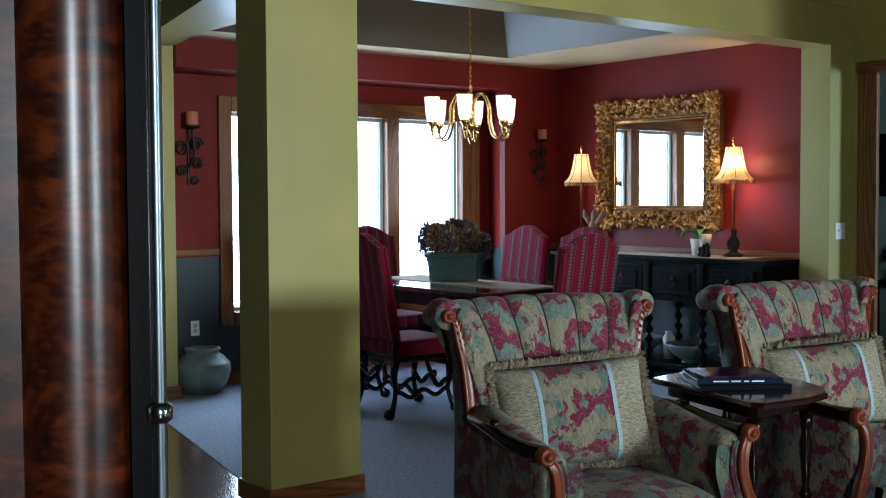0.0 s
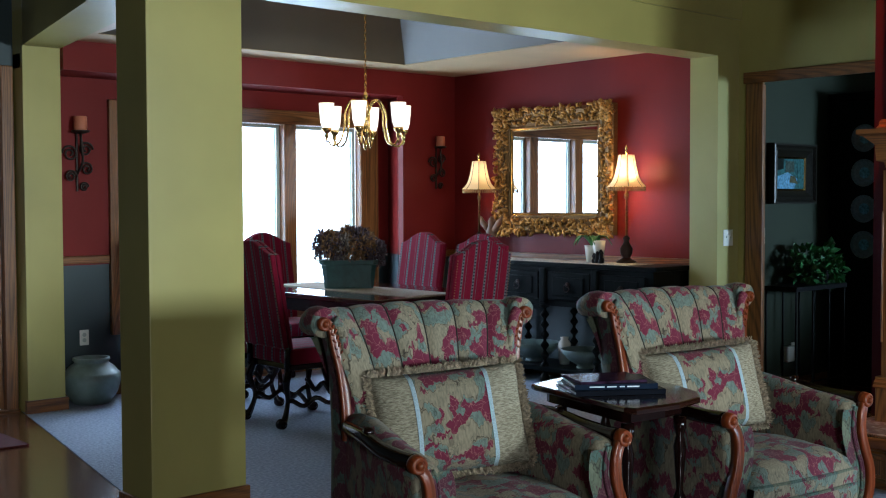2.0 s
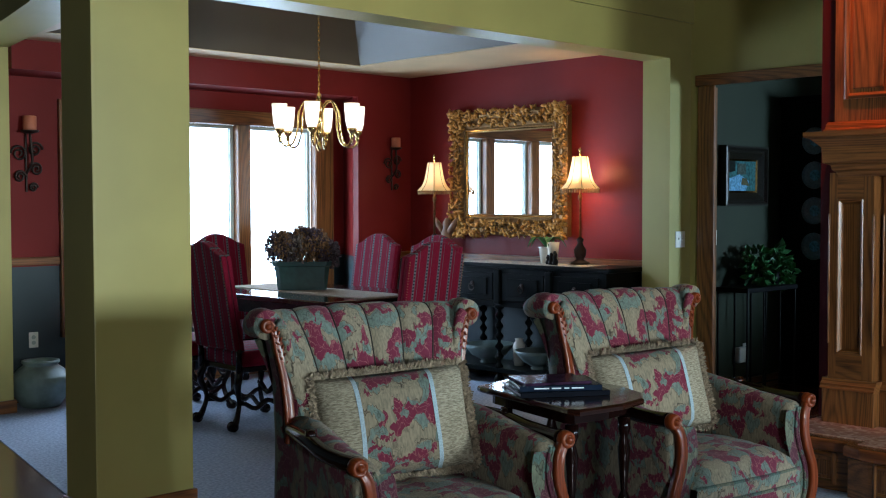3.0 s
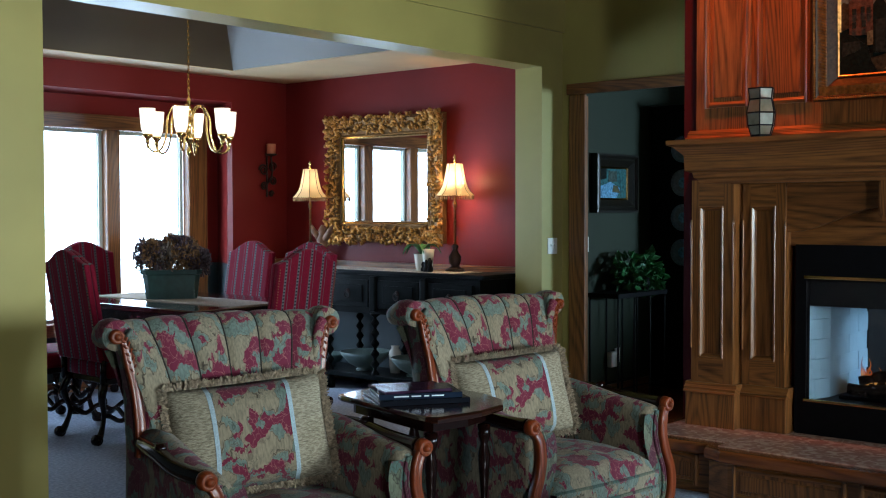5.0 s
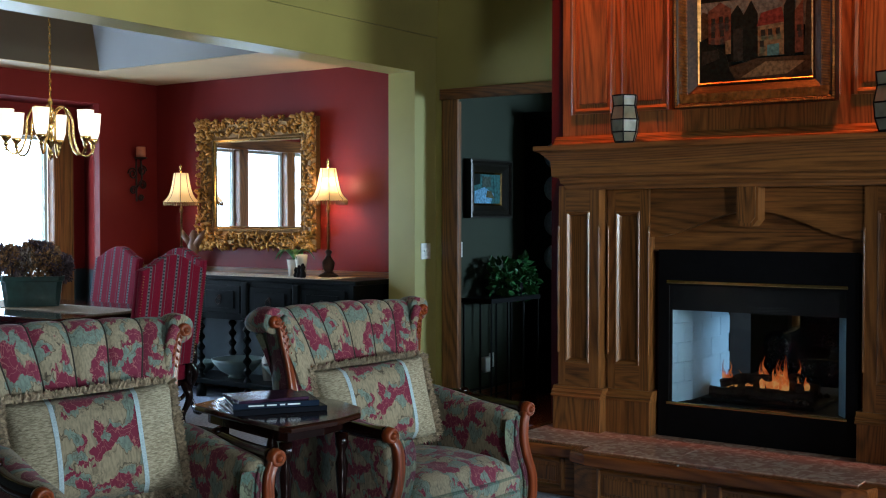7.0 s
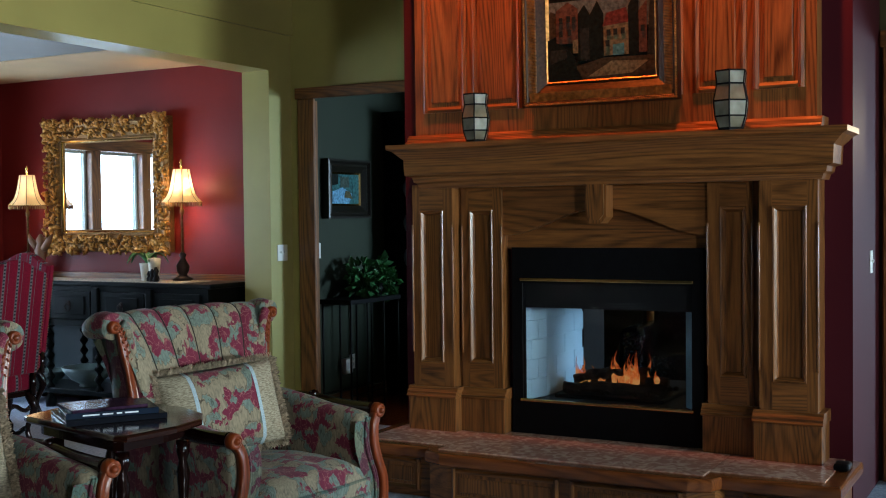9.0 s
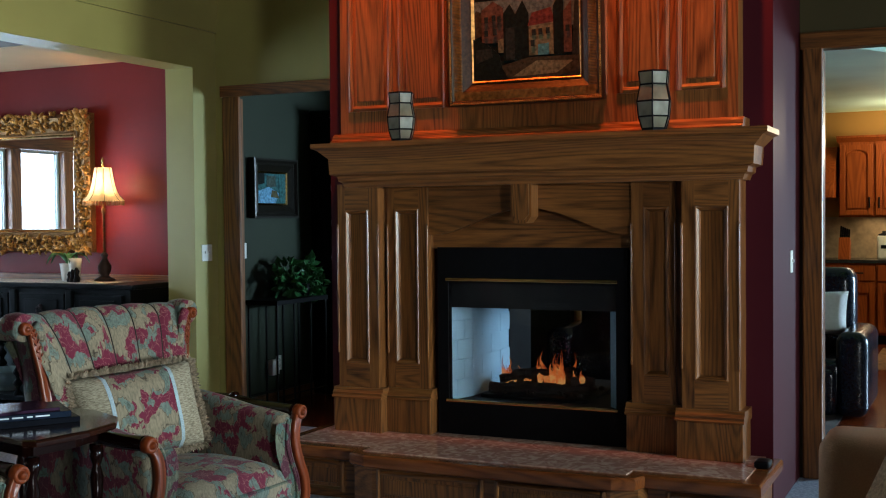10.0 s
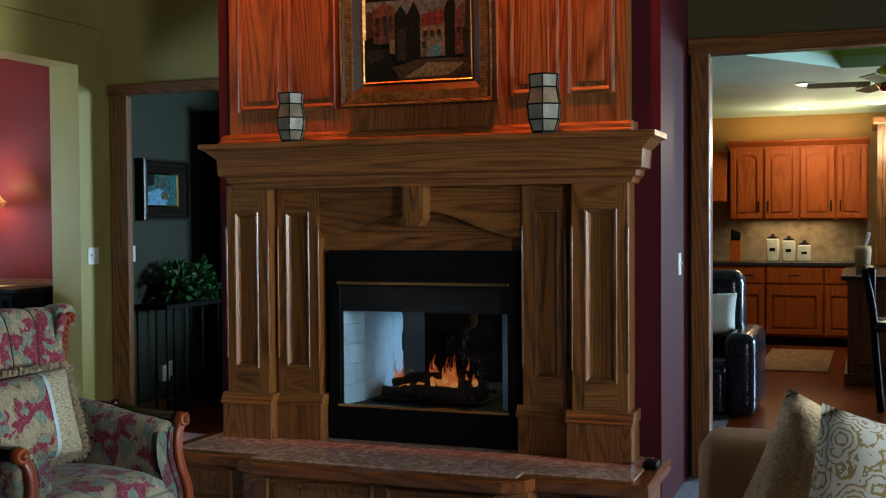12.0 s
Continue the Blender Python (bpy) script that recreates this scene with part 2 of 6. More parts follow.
# Darker tint of the same cloth, imitating shade on outer sides and welts.
FLORAL_SHADED = floral("shaded_floral_tapestry", 1.0, (0.45, 0.60, 0.58))
SEAM = plain("crease_shade_cord", (0.022, 0.018, 0.014), 0.95)
CHENILLE, cht, chb = surface("beige_chenille", 0.95)
chn = node(cht, "TexNoise", Scale=60.0, Detail=3.0, Roughness=0.6)
cht.links.new(coords(cht, (1, 1, 4.5)), chn.inputs["Vector"])
cht.links.new(ramp(cht, chn.outputs[0], [(0.34, (0.13, 0.11, 0.07)), (0.62, (0.34, 0.30, 0.21))]), chb.inputs["Base Color"])
bump(cht, chb, chn.outputs[0], 0.8, 0.006)
FRINGE = plain("brown_fringe", (0.22, 0.17, 0.11), 0.95, 0.0, 0.6, 90, 0.5)
BLUE_TAPE = plain("pale_blue_braid", (0.30, 0.38, 0.42), 0.8, 0.0, 0.2, 200, 0.3)
STRIPE = striped("striped_cloth", "X")
STRIPE.node_tree.nodes["Principled BSDF"].inputs["IOR"].default_value = 1.12
LINEN = plain("pale_sofa_linen", (0.56, 0.34, 0.20), 0.9, 0.0, 0.08, 200, 0.3)


# ---- mesh helpers ----
def box(x0, y0, z0, x1, y1, z1, bm=None, bevel=0.0):
    bm = bm or bmesh.new()
    v = bmesh.ops.create_cube(bm, size=1)["verts"]
    bmesh.ops.scale(bm, vec=(x1 - x0, y1 - y0, z1 - z0), verts=v)
    bmesh.ops.translate(bm, vec=((x0 + x1) / 2, (y0 + y1) / 2, (z0 + z1) / 2), verts=v)
    if bevel:
        edges = list({e for f in v for e in f.link_edges})
        bmesh.ops.bevel(bm, geom=edges, offset=bevel, segments=2, profile=0.5, affect="EDGES")
    return bm


def prism(outline, axis, a, b, bm=None):
    """A closed outline drawn out along one axis from a to b; the outline's pairs are the other two axes in order."""
    bm = bm or bmesh.new()
    place = {"x": lambda p, d: (d, p[0], p[1]), "y": lambda p, d: (p[0], d, p[1]), "z": lambda p, d: (p[0], p[1], d)}[axis]
    low, high = [bm.verts.new(place(p, a)) for p in outline], [bm.verts.new(place(p, b)) for p in outline]
    n = len(outline)
    faces = [bm.faces.new(low), bm.faces.new(high[::-1])]
    faces += [bm.faces.new((low[i], high[i], high[(i + 1) % n], low[(i + 1) % n])) for i in range(n)]
    bmesh.ops.recalc_face_normals(bm, faces=faces)
    return bm


def lathe(profile, turns=20, bm=None, at=(0, 0, 0), axis="z"):
    """Radius and height pairs spun round an upright axis."""
    bm = bm or bmesh.new()
    rings = []
    for r, h in profile:
        ring = []
        for i in range(turns):
            a = 2 * math.pi * i / turns
            p = (r * math.cos(a), r * math.sin(a), h)
            p = {"z": p, "x": (p[2], p[0], p[1]), "y": (p[0], p[2], p[1])}[axis]
            ring.append(bm.verts.new((p[0] + at[0], p[1] + at[1], p[2] + at[2])))
        rings.append(ring)
    made = []
    for lo, hi in zip(rings, rings[1:]):
        for i in range(turns):
            made.append(bm.faces.new((lo[i], lo[(i + 1) % turns], hi[(i + 1) % turns], hi[i])))
    made += [bm.faces.new(rings[0][::-1]), bm.faces.new(rings[-1])]
    bmesh.ops.recalc_face_normals(bm, faces=made)
    return bm


def tube(points, radius, sides=8, bm=None):
    """A round rod along points; radius is one number or one for each point."""
    bm = bm or bmesh.new()
    pts = [Vector(p) for p in points]
    rs = radius if isinstance(radius, (list, tuple)) else [radius] * len(pts)
    rings, side = [], None
    for i, p in enumerate(pts):
        d = (pts[min(i + 1, len(pts) - 1)] - pts[max(i - 1, 0)]).normalized()
        if side is None:
            side = d.orthogonal().normalized()
        side = (side - d * side.dot(d)).normalized()
        up = d.cross(side)
        rings.append([bm.verts.new(p + (side * math.cos(2 * math.pi * k / sides) + up * math.sin(2 * math.pi * k / sides)) * rs[i]) for k in range(sides)])
    made = []
    for lo, hi in zip(rings, rings[1:]):
        made += [bm.faces.new((lo[k], lo[(k + 1) % sides], hi[(k + 1) % sides], hi[k])) for k in range(sides)]
    made += [bm.faces.new(rings[0][::-1]), bm.faces.new(rings[-1])]
    bmesh.ops.recalc_face_normals(bm, faces=made)
    return bm


def curve(*pts, steps=8):
    """Points on a smooth line through the given ones."""
    p = [Vector(pts[0]) * 2 - Vector(pts[1]), *map(Vector, pts), Vector(pts[-1]) * 2 - Vector(pts[-2])]
    out = []
    for a, b, c, d in zip(p, p[1:], p[2:], p[3:]):
        for i in range(steps):
            t = i / steps
            out.append(0.5 * ((2 * b) + (c - a) * t + (2 * a - 5 * b + 4 * c - d) * t * t + (3 * b - a - 3 * c + d) * t ** 3))
    return [*out, p[-2]]


def sheet(rows, bm=None, closed=False, thick=0.0):
    """A surface over rows of points."""
    bm = bm or bmesh.new()
    g = [[bm.verts.new(p) for p in row] for row in rows]
    faces = []
    for a, b in zip(g, g[1:]):
        n = len(a)
        for i in range(n if closed else n - 1):
            faces.append(bm.faces.new((a[i], a[(i + 1) % n], b[(i + 1) % n], b[i])))
    if thick:
        bmesh.ops.solidify(bm, geom=faces, thickness=thick)
    bmesh.ops.recalc_face_normals(bm, faces=bm.faces)
    return bm


def rounded(x0, y0, z0, x1, y1, z1, r=0.03, seg=3):
    bm = bmesh.new()
    v = bmesh.ops.create_cube(bm, size=1)["verts"]
    bmesh.ops.scale(bm, vec=(x1 - x0, y1 - y0, z1 - z0), verts=v)
    bmesh.ops.translate(bm, vec=((x0 + x1) / 2, (y0 + y1) / 2, (z0 + z1) / 2), verts=v)
    bmesh.ops.bevel(bm, geom=list(bm.edges), offset=r, segments=seg, profile=0.5, affect="EDGES")
    return bm


def part(name, bm, material, parent=None, label="", smooth=False):
    me = bpy.data.meshes.new(name)
    bm.to_mesh(me)
    bm.free()
    me.materials.append(material)
    if smooth:
        for p in me.polygons:
            p.use_smooth = True
    ob = new(name, me)
    if parent:
        ob.parent = parent
    if label:
        ob["label"] = label
    return ob


def thing(name, m, label, category, group=""):
    ob = new(name)
    ob.empty_display_size = 0.1
    ob.matrix_world = m
    return tagged(ob, label, category, group)


def setting(name, bm, material, label="", category=""):
    return tagged(part(name, bm, material), label, category or name.split("_")[0], kind="structure")


# ---- structure ----
# floors
setting("floor_carpet", prism([(2.05, -6), (6.65, -6), (6.65, 7.95), (2.72, 7.95), (2.05, 4.6)], "z", -0.1, 0.0), plain("blue_grey_carpet", (0.295, 0.335, 0.420), 1.0, 0.0, 0.30, 55, 0.9), "blue-grey cut pile wall-to-wall carpet", "floor")
FLOOR_WOOD = wood("floorboards", (0.05, 0.018, 0.008), (0.16, 0.06, 0.025), "y", 0.16, coat=0.5, size=1.0)
KFLOOR_WOOD = wood("kitchen_boards", (0.06, 0.010, 0.002), (0.21, 0.036, 0.008), "x", 0.22, coat=0.0)
KFLOOR_WOOD.node_tree.nodes["Principled BSDF"].inputs["IOR"].default_value = 1.3
setting("floor_wood", prism([(-3, -6), (2.046, -6), (2.046, 4.6), (2.716, 7.95), (-3, 7.95)], "z", -0.1, -0.004), FLOOR_WOOD, "dark polished hardwood floor of the entry", "floor")
setting("floor_kitchen", box(6.654, -6, -0.1, 15, 6.2, -0.002), KFLOOR_WOOD, "reddish cherry hardwood floor", "floor")

# dining room
setting("wall_mirror", box(6.64, 4.75, 1.0, 6.80, 7.53, 2.61), RED, "deep red painted wall", "wall")
setting("wall_mirror_lower", box(6.645, 4.75, 0, 6.80, 7.53, 1.0), TEAL, "dark teal painted wall below the rail", "wall")
setting("wall_corner", box(6.02, 7.53, 1.0, 6.80, 7.60, 2.61), RED, "deep red painted wall", "wall")
setting("wall_corner_lower", box(6.025, 7.535, 0, 6.80, 7.60, 1.0), TEAL, "dark teal painted wall below the rail", "wall")
setting("wall_bay_return", prism([(6.02, 7.602), (6.19, 7.95), (6.80, 7.95), (6.80, 7.602)], "z", 1.0, 2.40), RED, "deep red painted bay return", "wall")
setting("wall_bay_return_lower", prism([(6.02, 7.602), (6.19, 7.95), (6.80, 7.95), (6.80, 7.602)], "z", 0, 1.0), TEAL, "dark teal painted bay return", "wall")
setting("wall_bay_header", box(2.93, 7.53, 2.40, 6.02, 7.62, 2.61), RED, "deep red header over the window bay", "wall")
setting("ceiling_bay", box(2.66, 7.62, 2.40, 6.8, 8.11, 2.5), RED, "dark red bay ceiling", "ceiling")
WX = (3.45, 3.56, 4.34, 4.465, 5.035, 5.16, 5.845, 6.05)
bm = box(2.93, 7.95, 1.0, WX[0], 8.11, 2.40)
box(WX[7], 7.95, 1.0, 6.8, 8.11, 2.40, bm)
box(WX[0], 7.95, 2.25, WX[7], 8.11, 2.40, bm)
setting("wall_window", bm, RED, "deep red painted window wall", "wall")
bm = box(2.93, 7.952, 0, WX[0], 8.11, 1.0)
box(WX[7], 7.952, 0, 6.8, 8.11, 1.0, bm)
box(WX[0], 7.952, 0, WX[7], 8.11, 0.457, bm)
setting("wall_window_lower", bm, TEAL, "dark teal painted wall below the rail", "wall")
win = tagged(thing("window_1", pose(0, 0, 0), "three-part oak-framed window, overexposed daylight outside", "window"), kind="structure")
part("window_casing", box(WX[0], 7.915, 0.457, WX[1], 8.0, 2.25, bevel=0.008), OAK, win)
part("window_casing", box(WX[6], 7.915, 0.457, WX[7], 8.0, 2.25, bevel=0.008), OAK, win)
part("window_head", box(WX[1], 7.918, 2.13, WX[6], 8.0, 2.25, bevel=0.008), OAK_ACROSS, win)
part("window_sill", box(WX[1], 7.90, 0.457, WX[6], 8.0, 0.56, bevel=0.008), OAK_ACROSS, win)
for a, b in ((2, 3), (4, 5)):
    part("mullion", box(WX[a], 7.922, 0.56, WX[b], 8.05, 2.13, bevel=0.006), OAK, win)
GLASS, gt, gb = surface("window_glass", 0.0)
gb.inputs["Transmission Weight"].default_value, gb.inputs["IOR"].default_value = 1.0, 1.05
SASH = plain("pale_sash", (0.42, 0.46, 0.42), 0.4, 0, 0.05)
for a, b in ((1, 2), (3, 4), (5, 6)):
    bm = box(WX[a], 8.0, 0.56, WX[a] + 0.03, 8.04, 2.13)
    box(WX[b] - 0.03, 8.0, 0.56, WX[b], 8.04, 2.13, bm)
    box(WX[a] + 0.03, 8.0, 2.10, WX[b] - 0.03, 8.04, 2.13, bm)
    box(WX[a] + 0.03, 8.0, 0.56, WX[b] - 0.03, 8.04, 0.59, bm)
    part("sash", bm, SASH, win)
    pane = part("pane", box(WX[a] + 0.03, 8.018, 0.59, WX[b] - 0.03, 8.024, 2.10), GLASS, win)
    pane.visible_shadow = False
setting("backdrop_sky", box(-6, 16, -3, 20, 16.1, 12), glowing("hazy_white_sky", (0.92, 0.97, 1.0), 3.2), "hazy white sky outside", "backdrop")
setting("ground", box(-40, 8.3, -0.9, 40, 60, -0.6), plain("lawn", (0.10, 0.14, 0.06), 0.9, 0, 0.3, 3), "lawn outside the house", "ground")
# ceiling with a tray
TX0, TX1, TY0, TY1 = 3.0, 5.72, 5.0, 7.14
bm = prism([(2.09, 4.75), (6.8, 4.75), (6.8, TY0), (2.14, TY0)], "z", 2.61, 2.70)
prism([(2.60, TY1), (6.8, TY1), (6.8, 7.95), (2.67, 7.95), (2.67, 7.58)], "z", 2.61, 2.70, bm)
prism([(2.14, TY0), (TX0, TY0), (TX0, TY1), (2.60, TY1)], "z", 2.61, 2.70, bm)
box(TX1, TY0, 2.61, 6.8, TY1, 2.70, bm)
setting("ceiling_dining", bm, CREAM, "cream painted dropped ceiling border", "ceiling")
IN, UP = 0.42, 3.05
lo, hi = [(TX0, TY0), (TX1, TY0), (TX1, TY1), (TX0, TY1)], [(TX0 + IN, TY0 + IN), (TX1 - IN, TY0 + IN), (TX1 - IN, TY1 - IN), (TX0 + IN, TY1 - IN)]
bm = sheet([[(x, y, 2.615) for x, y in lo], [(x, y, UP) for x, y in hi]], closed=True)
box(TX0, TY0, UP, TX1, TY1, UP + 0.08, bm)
setting("ceiling_tray", bm, TRAY_SHADED, "sloped tray ceiling, paint browned for shade", "ceiling")
# beams, column and piers
bm = box(2.0, 4.51, 2.49, 6.40, 4.75, 2.61)
box(2.0, 4.51, 2.61, 6.40, 4.70, 2.76, bm)
setting("beam_1", bm, OLIVE, "olive painted dropped beam", "beam")
bm = prism([(2.06, 4.752), (2.44, 4.752), (2.93, 7.58), (2.66, 7.58)], "z", 2.55, 2.608)
prism([(2.06, 4.752), (2.085, 4.752), (2.675, 7.58), (2.66, 7.58)], "z", 2.608, 2.80, bm)
setting("beam_2", bm, OLIVE, "olive painted dropped beam", "beam")
col = setting("column", box(2.0, 4.512, 0, 2.50, 4.81, 2.49, bevel=0.004), OLIVE, "square olive painted column with oak baseboard", "column")
bm = box(1.985, 4.497, 0, 2.515, 4.825, 0.09, bevel=0.005)
setting("baseboard_column", bm, OAK_ACROSS, "oak baseboard round the column", "baseboard")
setting("pier_left", box(2.66, 7.582, 0, 2.93, 8.1, 2.805, bevel=0.003), OLIVE, "olive painted pier", "column")
setting("baseboard_pier", box(2.645, 7.565, 0, 2.945, 7.60, 0.09), OAK_ACROSS, "oak baseboard", "baseboard")
bm = box(6.40, 4.512, 0, 6.66, 4.748, 2.76)
setting("pier_right", bm, OLIVE, "olive painted wall end beside the dining opening", "wall")
# rails and skirting of the dining room
for nm, bm in (("rail_1", box(6.615, 4.76, 0.97, 6.645, 7.53, 1.03, bevel=0.008)), ("rail_4", box(6.02, 7.505, 0.97, 6.615, 7.535, 1.03, bevel=0.008)), ("rail_3", box(2.93, 7.925, 1.01, 3.45, 7.955, 1.07, bevel=0.008))):
    setting(nm, bm, OAK_LEVEL if nm == "rail_1" else OAK_ACROSS, "oak chair rail", "trim")
setting("baseboard_1", box(6.625, 4.76, 0, 6.645, 7.53, 0.09), OAK_LEVEL, "oak baseboard", "baseboard")
setting("baseboard_2", box(2.95, 7.935, 0, 6.2, 7.955, 0.09), OAK_ACROSS, "oak baseboard", "baseboard")

# living room shell
bm = box(2.0, 4.49, 2.76, 6.66, 4.70, 4.2)
setting("wall_over_beam", bm, OLIVE, "olive painted upper wall", "wall")
setting("wall_hall_end_strip", box(6.66, 4.44, 0, 6.80, 4.512, 2.76), OLIVE, "olive painted wall strip beside the hall opening", "wall")
setting("wall_hall_corner", box(6.66, 4.44, 2.76, 6.80, 4.70, 4.2), OLIVE, "olive painted upper wall corner", "wall")
setting("wall_hall", box(6.66, 2.90, 2.36, 6.80, 4.44, 4.2), OLIVE, "olive painted wall round the hall opening", "wall")
casing = tagged(thing("door_2", pose(0, 0, 0), "wide oak-cased opening into the dark hall", "doorway"), kind="structure")
part("casing", box(6.635, 4.30, 0, 6.66, 4.44, 2.30, bevel=0.006), OAK, casing)
part("casing_head", box(6.632, 2.95, 2.30, 6.66, 4.46, 2.38, bevel=0.006), OAK_LEVEL, casing)
part("jamb", box(6.66, 4.39, 0, 6.815, 4.44, 2.30), OAK, casing)
# chimney breast, with the through opening of the firebox
FY0, FY1, FZ0, FZ1 = 1.17, 2.20, 0.30, 1.27
bm = box(5.55, 0.46, 0, 6.66, FY0, 4.2)
box(5.55, FY1, 0, 6.66, 2.90, 4.2, bm)
box(5.55, FY0, FZ1, 6.66, FY1, 4.2, bm)
box(5.55, FY0, 0, 6.66, FY1, FZ0 - 0.01, bm)
setting("chimney_breast", bm, MAROON, "dark maroon painted chimney breast", "wall")
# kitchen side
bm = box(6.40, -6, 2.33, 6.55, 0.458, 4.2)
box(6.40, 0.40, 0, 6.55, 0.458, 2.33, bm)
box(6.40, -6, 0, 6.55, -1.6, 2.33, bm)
setting("wall_kitchen_door", bm, SHADED_OLIVE, "olive painted wall, colour darkened to stand for shade", "wall")
kc = tagged(thing("door_3", pose(0, 0, 0), "dark oak-cased opening to the kitchen", "doorway"), kind="structure")
part("casing", box(6.37, 0.335, 0, 6.40, 0.44, 2.33, bevel=0.008), OAK, kc)
part("casing_head", box(6.367, -1.7, 2.32, 6.40, 0.455, 2.41, bevel=0.008), OAK_LEVEL, kc)
part("jamb", box(6.40, 0.345, 0, 6.56, 0.40, 2.32), OAK, kc)
# Unseen walls and high ceiling, coloured dark to cut bounced light.
setting("wall_west", box(-3.1, -6, 0, -3.0, 7.95, 4.2), SHELL_DARK, "unseen plain wall, darkened to cut bounced light", "wall")
bm = box(-3, -6.1, 0, -2.75, -6.0, 4.2)
box(-1.85, -6.1, 0, 2.9, -6.0, 4.2, bm)
box(4.7, -6.1, 0, 6.4, -6.0, 4.2, bm)
for x0, x1, z0, z1 in ((-2.75, -1.85, 1.3, 2.6), (2.9, 4.7, 1.1, 2.2)):
    box(x0, -6.1, 0, x1, -6.0, z0, bm)
    box(x0, -6.1, z1, x1, -6.0, 4.2, bm)
setting("wall_south", bm, SHELL_DARK, "unseen wall with two windows, darkened to cut bounced light", "wall")
setting("ceiling_living", box(-3.1, -6.1, 4.2, 6.8, 4.7, 4.3), SHELL_DARK, "unseen high ceiling, darkened to cut bounced light", "ceiling")
setting("wall_foyer_upper", box(-3.0, 4.55, 2.80, 2.0, 4.70, 4.2), OLIVE, "olive painted wall over the entry", "wall")
setting("ceiling_foyer", box(-3.0, 4.70, 4.2, 2.9, 8.0, 4.3), SHELL_DARK, "high dark entry ceiling", "ceiling")
setting("wall_foyer_side", prism([(2.06, 4.70), (2.16, 4.70), (2.78, 7.60), (2.78, 7.95), (2.67, 7.95), (2.66, 7.58)], "z", 2.80, 4.2), OLIVE, "olive painted wall over the slanted beam", "wall")
bm = box(-3.0, 7.75, 0, 1.50, 7.90, 4.2)
box(2.60, 7.75, 0, 2.66, 7.90, 4.2, bm)
box(1.50, 7.75, 2.42, 2.60, 7.90, 4.2, bm)
setting("wall_entry", bm, TEAL, "dark teal entry wall", "wall")
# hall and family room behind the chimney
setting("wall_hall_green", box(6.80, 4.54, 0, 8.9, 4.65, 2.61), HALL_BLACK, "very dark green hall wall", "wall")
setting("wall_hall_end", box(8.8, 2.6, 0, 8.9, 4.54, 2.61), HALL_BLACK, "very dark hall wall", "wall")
setting("ceiling_hall", box(6.80, 2.7, 2.61, 8.9, 4.65, 2.7), SHELL_DARK, "dark hall ceiling", "ceiling")
setting("baseboard_3", box(6.82, 4.52, 0, 8.8, 4.54, 0.09), OAK_ACROSS, "oak baseboard", "baseboard")
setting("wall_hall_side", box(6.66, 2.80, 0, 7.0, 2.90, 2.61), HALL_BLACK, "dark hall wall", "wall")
setting("wall_family", box(8.9, 2.6, 0, 15, 2.8, 2.61), KITCHEN_PAINT, "ochre wall of the family room", "wall")
setting("wall_kitchen_back", box(13.9, -6, 0, 14.0, 2.6, 2.61), KITCHEN_PAINT, "ochre kitchen wall", "wall")
setting("wall_kitchen_south", box(6.55, -6.1, 0, 14.0, -6.0, 2.61), KITCHEN_PAINT, "ochre kitchen wall", "wall")
KCEIL = paint("kitchen_ceiling_paint", (0.50, 0.66, 0.52), 0.7)
bm = box(6.55, 0.38, 2.61, 14.0, 2.8, 2.7)
box(9.65, -6, 2.61, 14.0, 0.38, 2.7, bm)
box(6.55, -6, 2.61, 7.0, 0.38, 2.7, bm)
box(7.0, -6, 2.61, 9.65, -3.2, 2.7, bm)
prism([(8.60, 0.38), (9.65, 0.38), (9.65, -0.27)], "z", 2.61, 2.7, bm)
setting("ceiling_kitchen", bm, KCEIL, "pale green-white kitchen ceiling", "ceiling")
KTRAY = paint("green_tray_paint", (0.38, 0.56, 0.16), 0.7)
bm = box(7.0, -3.2, 3.0, 9.75, 0.48, 3.1)
box(7.0, 0.38, 2.7, 8.60, 0.48, 3.0, bm)
box(9.65, -3.2, 2.7, 9.75, -0.27, 3.0, bm)
prism([(8.60, 0.38), (8.60, 0.48), (9.75, 0.48), (9.75, -0.27), (9.65, -0.27)], "z", 2.7, 3.0, bm)
box(6.9, -3.2, 2.7, 7.0, 0.48, 3.1, bm)
box(6.9, -3.3, 2.7, 9.75, -3.2, 3.1, bm)
setting("ceiling_tray_kitchen", bm, KTRAY, "pale green raised ceiling tray", "ceiling")
lamp("kitchen_daylight", "AREA", look((11.4, -5.8, 1.5), (6.9, 1.9, 0.7)), 215, (0.62, 0.84, 1.0), 3.0, 1.9, spread=60)
for x, y in ((12.6, -0.55), (11.2, -1.0), (12.9, 0.2)):
    lamp("kitchen_spot", "POINT", pose(x, y, 2.2), 33, (1, 0.80, 0.50), 0.2)

# ---- fireplace ----
fp = thing("fireplace_surround", pose(5.55, 0, 0), "oak fireplace surround with panelled pilasters and deep mantel shelf", "fireplace")


